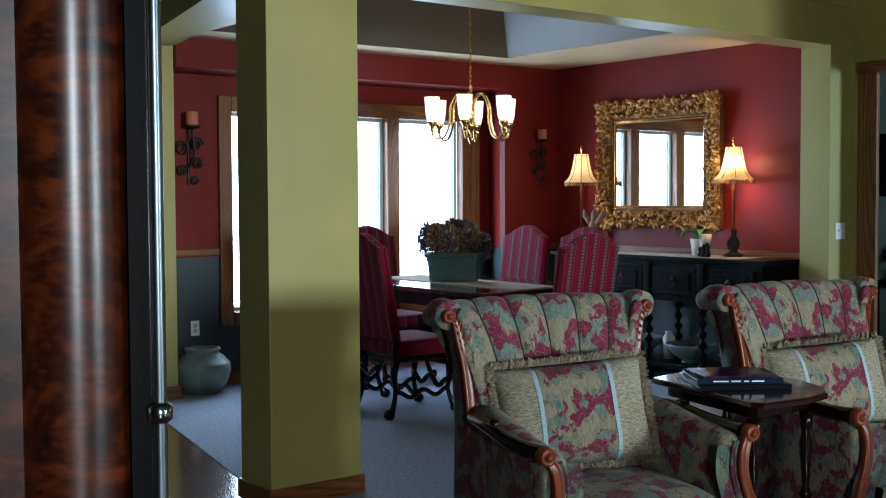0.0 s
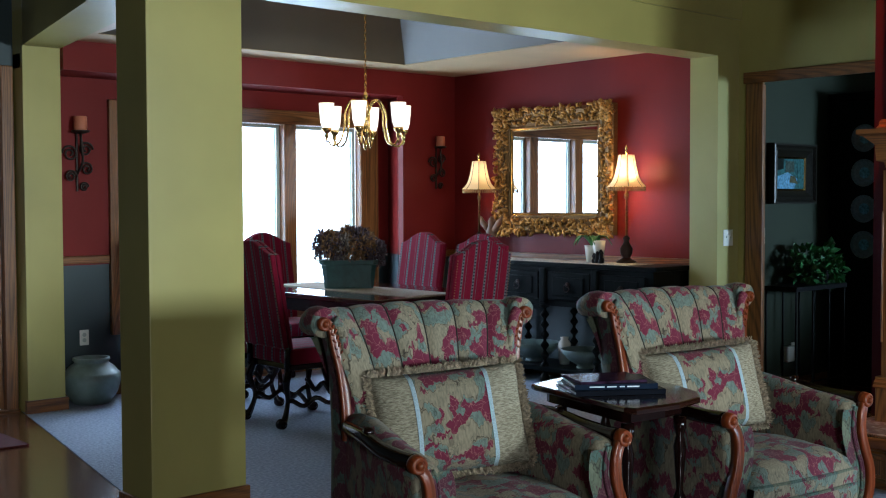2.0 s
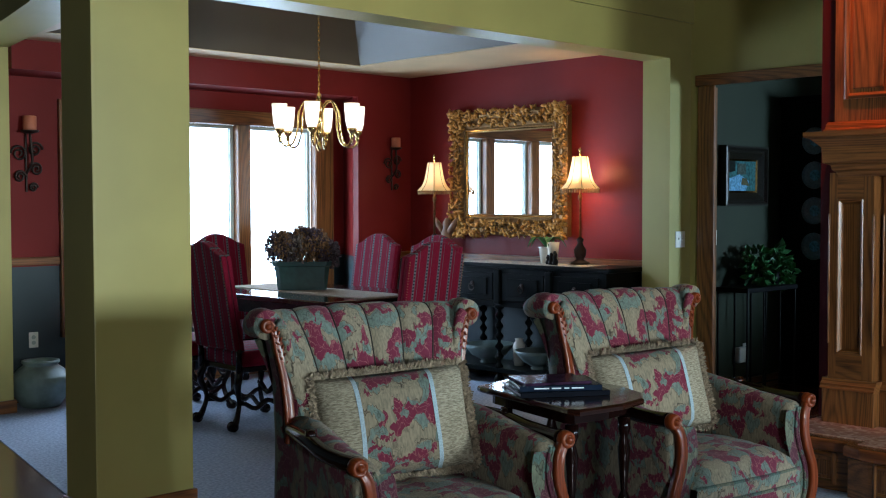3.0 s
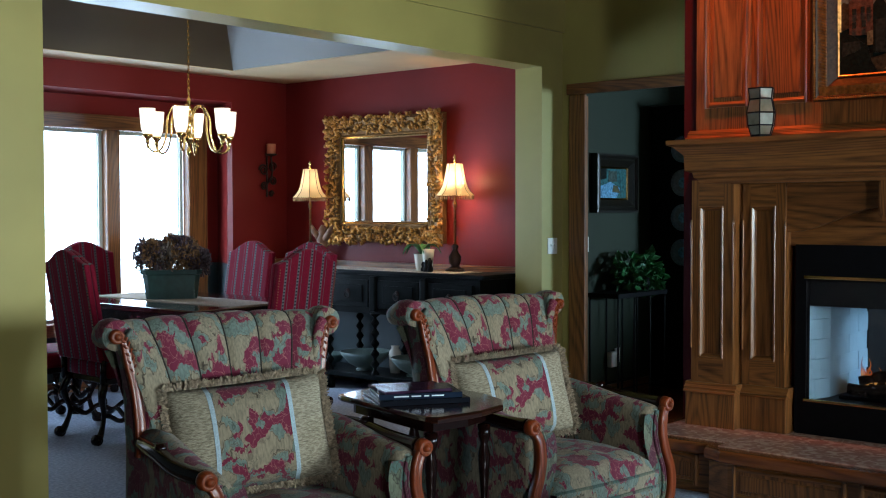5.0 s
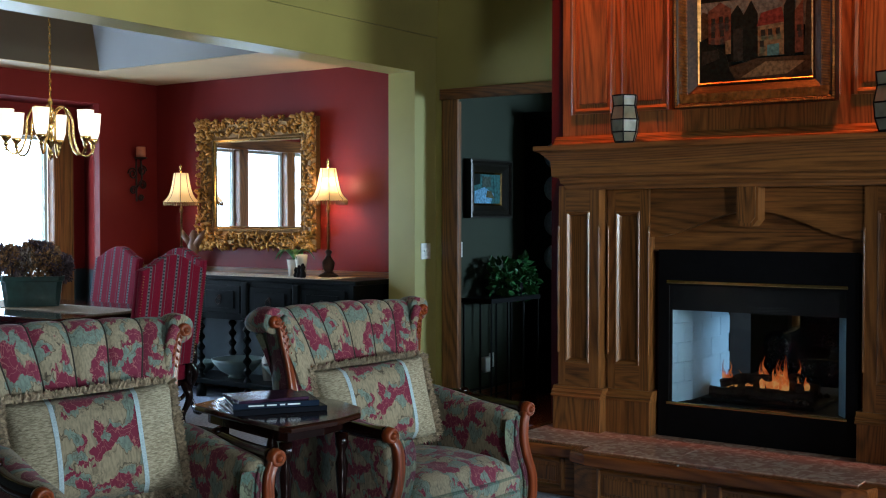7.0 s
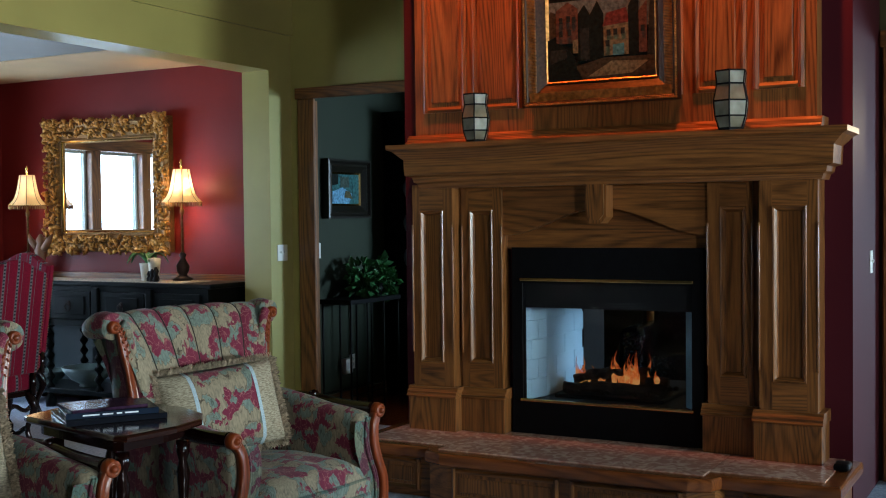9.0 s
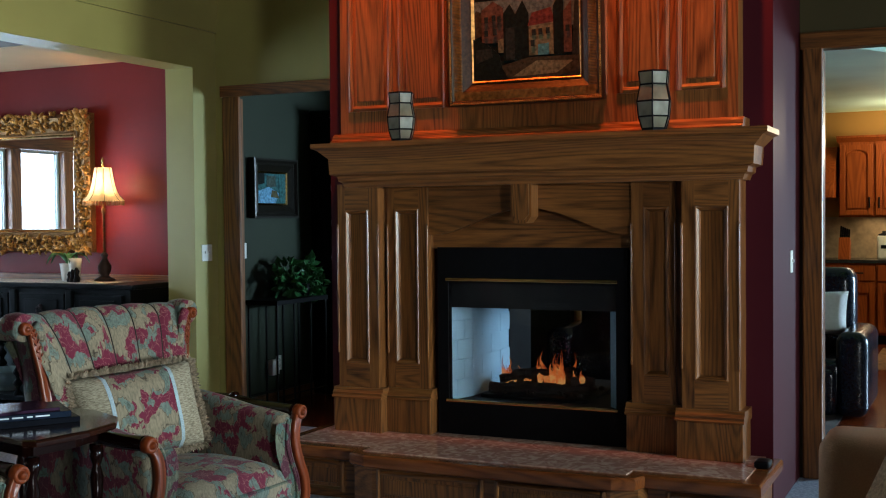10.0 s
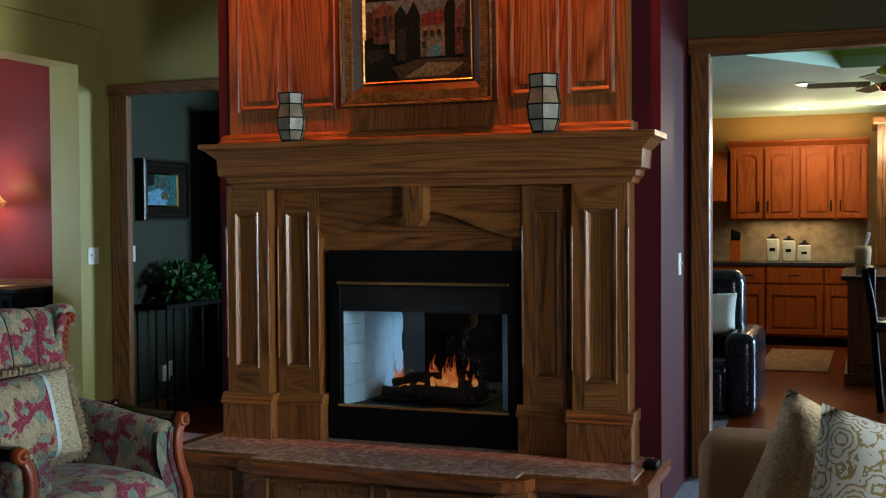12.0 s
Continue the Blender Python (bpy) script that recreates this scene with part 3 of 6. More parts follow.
def raised_panel(x, y0, y1, z0, z1, parent, w=0.03):
    """A framed panel on a face that looks towards -x."""
    bm = bmesh.new()
    prism([(y0, z0), (y1, z0), (y1, z1), (y0, z1)], "x", x - 0.004, x + 0.004, bm)
    for a0, a1, c0, c1 in ((y0 - w / 2, y0 + w / 2, z0 - w / 2, z1 + w / 2), (y1 - w / 2, y1 + w / 2, z0 - w / 2, z1 + w / 2)):
        prism([(x + 0.006, a0), (x - 0.010, a0), (x - 0.016, (a0 + a1) / 2), (x - 0.008, a1), (x + 0.006, a1)], "z", c0, c1, bm)
    part("panel_moulding", bm, OAK, parent)
    for c in (z0, z1):
        bm = prism([(x + 0.006, c - w / 2), (x - 0.010, c - w / 2), (x - 0.016, c), (x - 0.008, c + w / 2), (x + 0.006, c + w / 2)], "y", y0 + w / 2, y1 - w / 2)
        part("panel_rail", bm, OAK_LEVEL, parent)
    i = w * 1.2
    bm = box(x - 0.012, y0 + i, z0 + i, x, y1 - i, z1 - i, bevel=0.006)
    part("panel_field", bm, OAK, parent)


def sunk_panel(x, y0, y1, z0, z1, deep, parent):
    """A flat field sunk behind stepped, bevelled mouldings; the face looks towards -x."""
    steps = [(0.0, 0.0), (0.004, -0.006), (0.010, -0.004), (0.020, 0.008), (0.026, deep)]
    for name, mat, corners in (("panel_moulding", OAK, ((0, 3), (1, 2))), ("panel_rail", OAK_LEVEL, ((0, 1), (3, 2)))):
        cs = ((y0, z0, 1, 1), (y1, z0, -1, 1), (y1, z1, -1, -1), (y0, z1, 1, -1))
        for a, b in corners:
            rows = [[(x + dx, cs[k][0] + cs[k][2] * d, cs[k][1] + cs[k][3] * d) for k in (a, b)] for d, dx in steps]
            part(name, sheet(rows), mat, parent)
    part("panel_field", box(x + deep, y0 + 0.024, z0 + 0.024, x + deep + 0.01, y1 - 0.024, z1 - 0.024), OAK, parent)


def pilaster(y0, y1, depth, p0, p1, q0=0.645, q1=1.48):
    x, deep = -depth, 0.022
    p = part("pilaster", box(x + deep + 0.008, y0, 0.49, 0.0, y1, 1.62), OAK, fp)
    for a, b in ((y0, p0), (p1, y1)):
        part("stile", box(x, a, 0.49, x + deep + 0.008, b, 1.62), OAK, p)
    for a, b in ((0.49, q0), (q1, 1.62)):
        part("rail", box(x, p0, a, x + deep + 0.008, p1, b), OAK_LEVEL, p)
    sunk_panel(x, p0, p1, q0, q1, deep, p)
    for y in (y0, y1):
        part("corner_bead", tube([(x + 0.001, y, 0.70), (x - 0.001, y, 0.71), (x - 0.001, y, 1.39), (x + 0.001, y, 1.40)], 0.0055, 8), OAK, p, smooth=True)
    part("plinth", box(-depth - 0.025, y0 - 0.022, 0.272, 0.0, y1 + 0.022, 0.455, bevel=0.004), OAK, fp)
    bm = prism([(0, 0.455), (-depth - 0.034, 0.455), (-depth - 0.040, 0.462), (-depth - 0.034, 0.470), (-depth - 0.028, 0.472), (-depth - 0.030, 0.484), (-depth - 0.014, 0.496), (-depth - 0.010, 0.512), (0, 0.512)], "y", y0 - 0.028, y1 + 0.028)
    part("plinth_cap", bm, OAK_LEVEL, fp)


pilaster(2.508, 2.757, 0.17, 2.566, 2.713)
pilaster(2.247, 2.487, 0.10, 2.300, 2.444)
pilaster(0.905, 1.125, 0.10, 0.935, 1.064)
pilaster(0.588, 0.858, 0.17, 0.638, 0.797)
for y0, y1 in ((2.487, 2.508), (0.858, 0.905)):
    part("stile", box(-0.085, y0, 0.28, 0.0, y1, 1.62), OAK, fp)
# frieze with an arched lower panel and a keystone
part("frieze", box(-0.025, 1.125, 1.265, 0, 2.247, 1.62), OAK_LEVEL, fp)
arc = [(1.155 + 1.062 * i / 32, 1.342 + 0.138 * (0.5 - 0.5 * math.cos(math.pi * min(1.0, 2.0 * min(i, 32 - i) / 32))) ** 0.85) for i in range(33)]
part("arch_panel", prism([(1.127, 1.62), (1.127, 1.342), *arc, (2.245, 1.342), (2.245, 1.62)], "x", -0.082, -0.025), OAK_LEVEL, fp)
part("keystone", prism([(1.648, 1.402), (1.708, 1.402), (1.733, 1.436), (1.733, 1.612), (1.620, 1.612), (1.620, 1.436)], "x", -0.180, -0.082), OAK, fp)
part("keystone_face", prism([(1.655, 1.420), (1.700, 1.420), (1.720, 1.446), (1.722, 1.60), (1.631, 1.60), (1.633, 1.446)], "x", -0.190, -0.180), OAK, fp)
# mantel: stacked mouldings
shelf = [(0, 1.60), (-0.19, 1.60), (-0.20, 1.625), (-0.215, 1.635), (-0.22, 1.66), (-0.25, 1.67), (-0.255, 1.755), (-0.275, 1.775), (-0.30, 1.80), (-0.325, 1.81), (-0.325, 1.835), (0, 1.835)]
rows = [[(0, 2.834 - 0.325 - x, z), (x, 2.834 - 0.325 - x, z), (x, 0.432 + 0.325 + x, z), (0, 0.432 + 0.325 + x, z)] for x, z in shelf[1:-1]]
part("mantel_shelf", sheet([[(0, 2.70, 1.60), (0, 2.70, 1.60001), (0, 0.567, 1.60001), (0, 0.567, 1.60)]] + rows + [[(0, 2.834, 1.835), (-0.001, 2.834, 1.8351), (-0.001, 0.432, 1.8351), (0, 0.432, 1.835)]]), OAK_LEVEL, fp)
# overmantel with raised panels
part("overmantel", box(-0.12, 0.60, 1.835, 0, 2.76, 4.19), OAK, fp)
part("overmantel_base", prism([(0, 1.835), (-0.19, 1.835), (-0.19, 1.85), (-0.165, 1.862), (-0.16, 1.88), (-0.14, 1.895), (0, 1.895)], "y", 0.57, 2.79), OAK_LEVEL, fp)
for y0, y1, z in ((2.45, 2.69, 2.03), (2.12, 2.385, 2.03), (0.67, 0.88, 2.05), (0.94, 1.17, 2.05), (1.25, 2.05, 2.05)):
    raised_panel(-0.12, y0, y1, z, 3.4, fp)
# raised hearth
hearth = thing("hearth", pose(0, 0, 0), "raised hearth with pink-grey marble top and oak-edged panelled front", "hearth")
HX, HM = 4.845, 4.955


def hearth_line(d):
    return [(5.55, 0.415 + d), (HM + d, 0.415 + d), (HM + d, 0.925), (HX + 0.035 + d, 0.95), (HX + d, 1.05 + d * 0.4), (HX + d, 2.31 - d * 0.4), (HX + 0.035 + d, 2.41), (HM + d, 2.435), (HM + d, 2.93 - d), (5.55, 2.93 - d)]


MARBLE, mt, mb = surface("pink_marble", 0.12)
mn = node(mt, "TexNoise", Scale=14.0, Detail=6.0, Distortion=1.6)
mt.links.new(coords(mt), mn.inputs["Vector"])
mt.links.new(mixed(mt, ramp(mt, mn.outputs[0], [(0.45, (0, 0, 0)), (0.62, (1, 1, 1))]), (0.38, 0.20, 0.15), (0.60, 0.41, 0.32)), mb.inputs["Base Color"])
part("front", prism(hearth_line(0.05), "z", 0.0, 0.21), OAK_LEVEL, hearth)
HEARTH_OAK = wood("polished_hearth_oak", (0.045, 0.013, 0.004), (0.27, 0.080, 0.019), "y", 0.22, coat=0.3, pores=0.55)
bm = prism(hearth_line(0.0), "z", 0.206, 0.268)
bmesh.ops.bevel(bm, geom=[e for e in bm.edges if abs(e.verts[0].co.z - e.verts[1].co.z) < 0.001 and min(v.co.x for v in e.verts) < 5.5], offset=0.018, segments=3, profile=0.6, affect="EDGES")
part("wood_edge", bm, HEARTH_OAK, hearth, "rounded polished oak edge")
for y0, y1 in ((0.495, 1.00), (1.003, 1.44), (1.443, 1.88), (1.883, 2.36), (2.363, 2.85)):
    inner = HX + 0.085 if 0.95 < (y0 + y1) / 2 < 2.40 else HM + 0.08
    part("marble_tile", box(inner, y0, 0.268, 5.55, y1, 0.273), MARBLE, hearth)
for y0, y1 in ((1.10, 1.62), (1.70, 2.25)):
    raised_panel(HX + 0.05, y0, y1, 0.045, 0.18, hearth, 0.024)
raised_panel(HM + 0.05, 2.52, 2.82, 0.045, 0.18, hearth, 0.024)
raised_panel(HM + 0.05, 0.47, 0.83, 0.045, 0.18, hearth, 0.024)
# insert: black steel front, brass trims, glass, brick liner, burner logs and flames
ins = thing("gas_fireplace_insert", pose(5.50, 0, 0), "black two-sided gas fireplace with brass trim and burning logs", "fireplace insert")
bm = box(0.0, FY0 - 0.01, 0.272, 0.05, FY0 + 0.05, 1.275)
box(0.0, FY1 - 0.05, 0.272, 0.05, FY1 + 0.01, 1.275, bm)
box(0.0, FY0 + 0.05, 1.085, 0.05, FY1 - 0.05, 1.275, bm)
box(0.0, FY0 + 0.05, 0.272, 0.05, FY1 - 0.05, 0.455, bm)
part("front_frame", bm, BLACK_METAL, ins)
part("brass_trim", box(-0.012, FY0 + 0.04, 1.095, 0.0, FY1 - 0.04, 1.112, bevel=0.003), BRASS, ins, "polished brass trim")
part("brass_trim", box(-0.012, FY0 + 0.04, 0.448, 0.0, FY1 - 0.04, 0.462, bevel=0.003), BRASS, ins, "polished brass trim")
FGLASS, ft, fb = surface("fire_glass", 0.0)
fb.inputs["Transmission Weight"].default_value, fb.inputs["IOR"].default_value = 1.0, 1.25
pane = part("glass", box(0.012, FY0 + 0.05, 0.46, 0.016, FY1 - 0.05, 1.09), FGLASS, ins, "dark reflecting fire glass")
pane.visible_shadow = False
LINER = plain("dark_liner", (0.012, 0.012, 0.014), 0.6)
# White firebrick coloured blue, standing in for daylight from the far room.
REFRACTORY = plain("blue_lit_firebrick", (0.48, 0.72, 0.90), 0.8, 0, 0.08, 8)
bm = box(0.05, FY0 + 0.02, 0.30, 1.14, FY1 - 0.02, 0.44)
box(0.05, FY0 + 0.02, 0.95, 1.14, FY1 - 0.02, 1.26, bm)
part("liner", bm, LINER, ins)
part("side_liner", box(0.20, FY0 + 0.11, 0.44, 0.50, FY0 + 0.14, 0.98), REFRACTORY, ins)
part("splay_panel", prism([(0.06, FY0 + 0.03), (0.20, FY0 + 0.14), (0.20, FY0 + 0.11), (0.06, FY0 + 0.01)], "z", 0.44, 0.98), REFRACTORY, ins)
for row in range(5):
    z0 = 0.443 + row * 0.1075
    for a, b in (((0, 0.62), (0.635, 1)) if row % 2 else ((0, 0.30), (0.315, 1)),):
        for f0, f1 in (a, b):
            x0, x1, w0, w1 = 0.06 + 0.18 * f0, 0.06 + 0.18 * f1, FY1 - 0.035 - 0.05 * f0, FY1 - 0.035 - 0.05 * f1
            part("firebrick", prism([(x0, w0), (x1, w1), (x1, w1 + 0.03), (x0, w0 + 0.03)], "z", z0, z0 + 0.1045), REFRACTORY, ins)
for row in range(5):
    for k in range(5):
        a = 0.24 + k * 0.27 - (0.13 if row % 2 else 0)
        b = min(a + 0.264, 0.79)
        a = max(a, 0.242)
        if b - a > 0.03:
            part("firebrick", box(a, FY1 - 0.085, 0.443 + row * 0.1075, b, FY1 - 0.055, 0.5495 + row * 0.1075), REFRACTORY, ins)
part("side_backing", box(0.24, FY1 - 0.053, 0.44, 1.14, FY1 - 0.045, 0.98), LINER, ins)
part("rear_frame", box(0.795, FY1 - 0.085, 0.44, 1.14, FY1 - 0.02, 0.98), BLACK_METAL, ins)
random.seed(4)
LOG = plain("charred_log", (0.035, 0.022, 0.016), 0.95, 0, 0.7, 30, 1.0)
EMBER, et, eb = surface("flame_glow", 0.5, 0, (0, 0, 0))
ec = coords(et)
esep = et.nodes.new("ShaderNodeSeparateXYZ")
et.links.new(ec, esep.inputs[0])
en = node(et, "TexNoise", Scale=26.0, Detail=2.0)
et.links.new(ec, en.inputs["Vector"])
eh = maths(et, "ADD", maths(et, "MULTIPLY", maths(et, "SUBTRACT", esep.outputs["Z"], 0.50), 4.2), maths(et, "MULTIPLY", maths(et, "SUBTRACT", en.outputs[0], 0.5), 1.6))
et.links.new(ramp(et, eh, [(0.02, (1.0, 0.45, 0.12)), (0.30, (1.0, 0.20, 0.035)), (0.85, (0.55, 0.06, 0.015))]), eb.inputs["Emission Color"])
eb.inputs["Emission Strength"].default_value = 0.9
et.links.new(ramp(et, eh, [(0.05, (0.75, 0.75, 0.75)), (0.75, (0.16, 0.16, 0.16))]), eb.inputs["Alpha"])
part("burner", box(0.22, 1.44, 0.44, 0.72, 2.06, 0.462, bevel=0.008), BLACK_METAL, ins)
for a, b, r in (((0.34, 2.05, 0.487), (0.40, 1.50, 0.487), 0.030), ((0.52, 2.04, 0.50), (0.57, 1.52, 0.505), 0.036), ((0.34, 2.00, 0.535), (0.54, 1.80, 0.565), 0.026), ((0.36, 1.56, 0.53), (0.57, 1.74, 0.57), 0.027), ((0.42, 1.86, 0.56), (0.50, 1.60, 0.575), 0.022)):
    pts = [Vector(a).lerp(Vector(b), i / 8) + Vector((random.uniform(-.012, .012), 0, random.uniform(-.008, .008))) for i in range(9)]
    part("log", tube(pts, [r + random.uniform(-.006, .008) for _ in pts], 10), LOG, ins)
bm = bmesh.new()
for _ in range(90):
    p = (random.uniform(0.26, 0.66), random.uniform(1.48, 2.02), 0.468)
    bmesh.ops.create_icosphere(bm, subdivisions=1, radius=random.uniform(0.008, 0.018), matrix=Matrix.Translation(p))
tagged(part("ember_bed", bm, LOG, ins, "dark lava rock bed"), kind="stuff")
flick = random.Random(12)
for cy, tall, n in ((2.005, 0.15, 3), (1.950, 0.09, 3), (1.895, 0.06, 2), (1.800, 0.16, 4), (1.740, 0.09, 3), (1.690, 0.20, 5), (1.640, 0.16, 4), (1.575, 0.08, 3)):
    for k in range(n):
        y, x = cy + flick.uniform(-.028, .028), flick.uniform(0.38, 0.52)
        h, lean = tall * flick.uniform(0.45, 1.1), flick.uniform(-.03, .03)
        pts = curve((x, y, 0.505), (x, y + lean * 0.2, 0.51 + h * 0.35), (x, y + lean * 1.1, 0.51 + h * 0.7), (x, y + lean * 0.6, 0.51 + h), steps=5)
        m = len(pts)
        r = flick.uniform(0.007, 0.014)
        part("flame", tube(pts, [r * (0.55 + 0.9 * math.sin(math.pi * min(1, i / m * 1.5 + 0.1))) * (1 - (i / (m - 1)) ** 1.7) + 0.0008 for i in range(m)], 7), EMBER, ins, smooth=True)

# ---- armchairs ----
def wood_scroll(at, r, axis="y", w=0.03):
    bm = lathe([(r, -w / 2), (r * 1.02, -w / 3), (r * 0.92, w * 0.3), (r * 0.62, w * 0.42), (r * 0.58, w * 0.30), (r * 0.42, w * 0.32), (r * 0.40, w * 0.55), (r * 0.15, w * 0.68)], 16, None, (0, 0, 0), axis)
    bmesh.ops.scale(bm, vec=(1, -1, 1), verts=bm.verts)
    bmesh.ops.translate(bm, vec=at, verts=bm.verts)
    bmesh.ops.recalc_face_normals(bm, faces=bm.faces)
    return bm


def flat_rod(points, wide, deep, bm=None):
    """A moulded strip in the x-z plane, its width across the line and its depth along y."""
    bm = bm or bmesh.new()
    pts = [Vector(p) for p in points]
    rows = []
    for i, p in enumerate(pts):
        d = (pts[min(i + 1, len(pts) - 1)] - pts[max(i - 1, 0)])
        n = Vector((d.z, 0, -d.x)).normalized()
        w = wide[i] if isinstance(wide, list) else wide
        rows.append([p + n * w * a + Vector((0, deep * b, 0)) for a, b in ((-.5, .5), (-.5, -.2), (-.38, -.5), (-.25, -.28), (0, -.42), (.25, -.28), (.38, -.5), (.5, -.2), (.5, .5))])
    return sheet(rows, bm, closed=True)


def armchair(m, label):
    root = thing("armchair", m, label, "armchair", "armchairs beside the table")
    prof = curve((0, 0.185, 0.40), (0, 0.210, 0.55), (0, 0.245, 0.75), (0, 0.290, 0.91), (0, 0.325, 0.995), (0, 0.370, 1.052), (0, 0.420, 1.064), (0, 0.460, 1.025), (0, 0.455, 0.95), steps=5)

    def half(z):
        return 0.312 + 0.102 * max(0.0, min(1.0, (z - 0.60) / 0.43)) ** 1.7

    flutes = 6
    for k in range(flutes):
        rows = []
        for p in prof:
            row = []
            for i in range(11):
                s = i / 10
                u = -1 + 2 * (k + s) / flutes
                puffed = 0.016 * (1 - abs(2 * s - 1) ** 3.5)
                dy = -puffed if p.y < 0.40 else 0.3 * puffed
                dz = 0.45 * puffed if p.z > 1.0 else 0
                row.append((u * half(min(p.z, 1.03)), p.y - 0.030 * u * u + dy, p.z - 0.012 * u * u + dz))
            rows.append(row)
        part("back_channel", sheet(rows), FLORAL, root, "tapestry channel of the back", smooth=True)
        if k:
            # Dark cord between the channels imitates the shade in the crease.
            part("seam", tube([Vector(row[0]) + Vector((0, -0.0015, 0.001)) for row in rows], 0.0032, 6), SEAM, root, "dark cord put in for the crease shade")
    rows = []
    for p in curve((0, 0.455, 0.96), (0, 0.42, 0.85), (0, 0.385, 0.6), (0, 0.34, 0.14), steps=4):
        rows.append([(u * (half(p.z) + 0.02), p.y - 0.03 * u * u, p.z) for u in (-1, -.6, 0, .6, 1)])
    part("outer_back", sheet(rows), FLORAL_SHADED, root, smooth=True)
    for s in (-1, 1):
        # rolled wing behind a carved show-wood strip that ends in a scroll
        roll = curve((s * 0.412, 0.290, 1.022), (s * 0.414, 0.35, 1.026), (s * 0.410, 0.44, 1.005), steps=4)
        part("wing_roll", tube(roll, [0.052] * 6 + [0.048, 0.043, 0.036], 18), FLORAL, root, smooth=True)
        line = curve((s * 0.420, 0.280, 1.036), (s * 0.394, 0.278, 1.006), (s * 0.374, 0.272, 0.935), (s * 0.357, 0.262, 0.85), (s * 0.350, 0.246, 0.74), (s * 0.350, 0.232, 0.62), steps=6)
        welt = [(p.x - s * 0.028, p.y - 0.004, p.z + 0.004) for p in line[2:]]
        part("welt", tube(welt, [0.020] * 8 + [0.017] * (len(welt) - 8), 10), FLORAL, root, "thick padded welt", smooth=True)
        side = []
        for p in line[2:]:
            k = max(0.0, min(1.0, (1.0 - p.z) / 0.3))
            side.append([(p.x + s * 0.012, p.y - 0.004, p.z), (p.x + s * (0.024 + 0.010 * k), p.y + 0.05, p.z + 0.004), (p.x + s * 0.012 * k, p.y + 0.12, p.z + 0.004), (p.x - s * 0.02, p.y + 0.165, p.z)])
        p = line[-1]
        side.append([(p.x + s * 0.03, p.y, 0.14), (p.x + s * 0.04, p.y + 0.05, 0.14), (p.x + s * 0.03, p.y + 0.10, 0.14), (p.x, p.y + 0.13, 0.14)])
        part("wing_side", sheet(side), FLORAL_SHADED, root, smooth=True)
        wide = [0.022 if i < 3 else 0.024 + 0.022 * min(1, (i - 3) / 9) for i in range(len(line))]
        edge = part("carved_edge", flat_rod(line, wide, 0.026), RED_WOOD, root, "carved polished wood edge", smooth=True)
        bm = bmesh.new()
        for i in range(11):
            p = line[5 + i]
            r = 0.0085 - 0.0003 * i
            turn = Euler((0, s * (0.9 if i % 2 else -0.5), 0)).to_matrix().to_4x4()
            bmesh.ops.create_icosphere(bm, subdivisions=1, radius=1.0, matrix=Matrix.Translation((p.x + 0.008 * (-1) ** i, p.y - 0.013, p.z)) @ turn @ Matrix.Diagonal((r * 0.7, r * 0.7, r * 1.4, 1)))
        part("carving", bm, RED_WOOD, edge, smooth=True)
        part("scroll", wood_scroll((s * 0.420, 0.274, 1.020), 0.025), RED_WOOD, root, smooth=True)
        # padded arm, higher at the back, with a wood cap and an S-shaped front post
        rows = []
        for y, top, xo, xi in ((0.30, 0.66, 0.352, 0.275), (0.24, 0.715, 0.360, 0.272), (0.12, 0.715, 0.372, 0.275), (0.0, 0.695, 0.384, 0.280), (-0.12, 0.672, 0.394, 0.286), (-0.24, 0.660, 0.398, 0.292), (-0.31, 0.650, 0.396, 0.296), (-0.338, 0.630, 0.388, 0.302)):
            rows.append([(s * x, y, z) for x, z in ((xo - 0.012, 0.13), (xo - 0.004, 0.35), (xo, top - 0.07), (xo + 0.004, top - 0.032), (xo - 0.014, top - 0.010), ((xo + xi) / 2, top), (xi + 0.016, top - 0.010), (xi, top - 0.035), (xi - 0.004, top - 0.09), (xi, 0.38), (xi + 0.012, 0.13))])
        bm = sheet(rows, closed=True)
        bm.verts.ensure_lookup_table()
        bm.faces.new(bm.verts[-11:])
        bmesh.ops.recalc_face_normals(bm, faces=bm.faces)
        part("arm", bm, FLORAL, root, "padded tapestry arm", smooth=True)
        rail = curve((s * 0.366, 0.215, 0.672), (s * 0.378, 0.12, 0.672), (s * 0.390, 0.0, 0.668), (s * 0.398, -0.12, 0.655), (s * 0.396, -0.24, 0.652), (s * 0.390, -0.335, 0.655), steps=5)
        part("arm_rail", tube(rail, [0.020 + 0.007 * min(1, i / 8) for i in range(len(rail))], 12), MAHOGANY, root, "glossy dark wood arm rail", smooth=True)
        part("rail_curl", lathe([(0.002, -0.018), (0.015, -0.015), (0.018, 0), (0.015, 0.015), (0.002, 0.018)], 12, None, (s * 0.388, 0.0, 0.690), "x"), MAHOGANY, root, smooth=True)
        part("scroll", wood_scroll((s * 0.394, -0.352, 0.652), 0.030, "y", 0.04), RED_WOOD, root, smooth=True)
        front = curve((s * 0.386, -0.345, 0.645), (s * 0.362, -0.352, 0.60), (s * 0.356, -0.356, 0.53), (s * 0.373, -0.360, 0.46), (s * 0.400, -0.362, 0.39), (s * 0.404, -0.362, 0.31), (s * 0.382, -0.358, 0.22), (s * 0.372, -0.356, 0.14), steps=5)
        part("arm_post", flat_rod(front, 0.036, 0.034), RED_WOOD, root, "polished wood arm post", smooth=True)
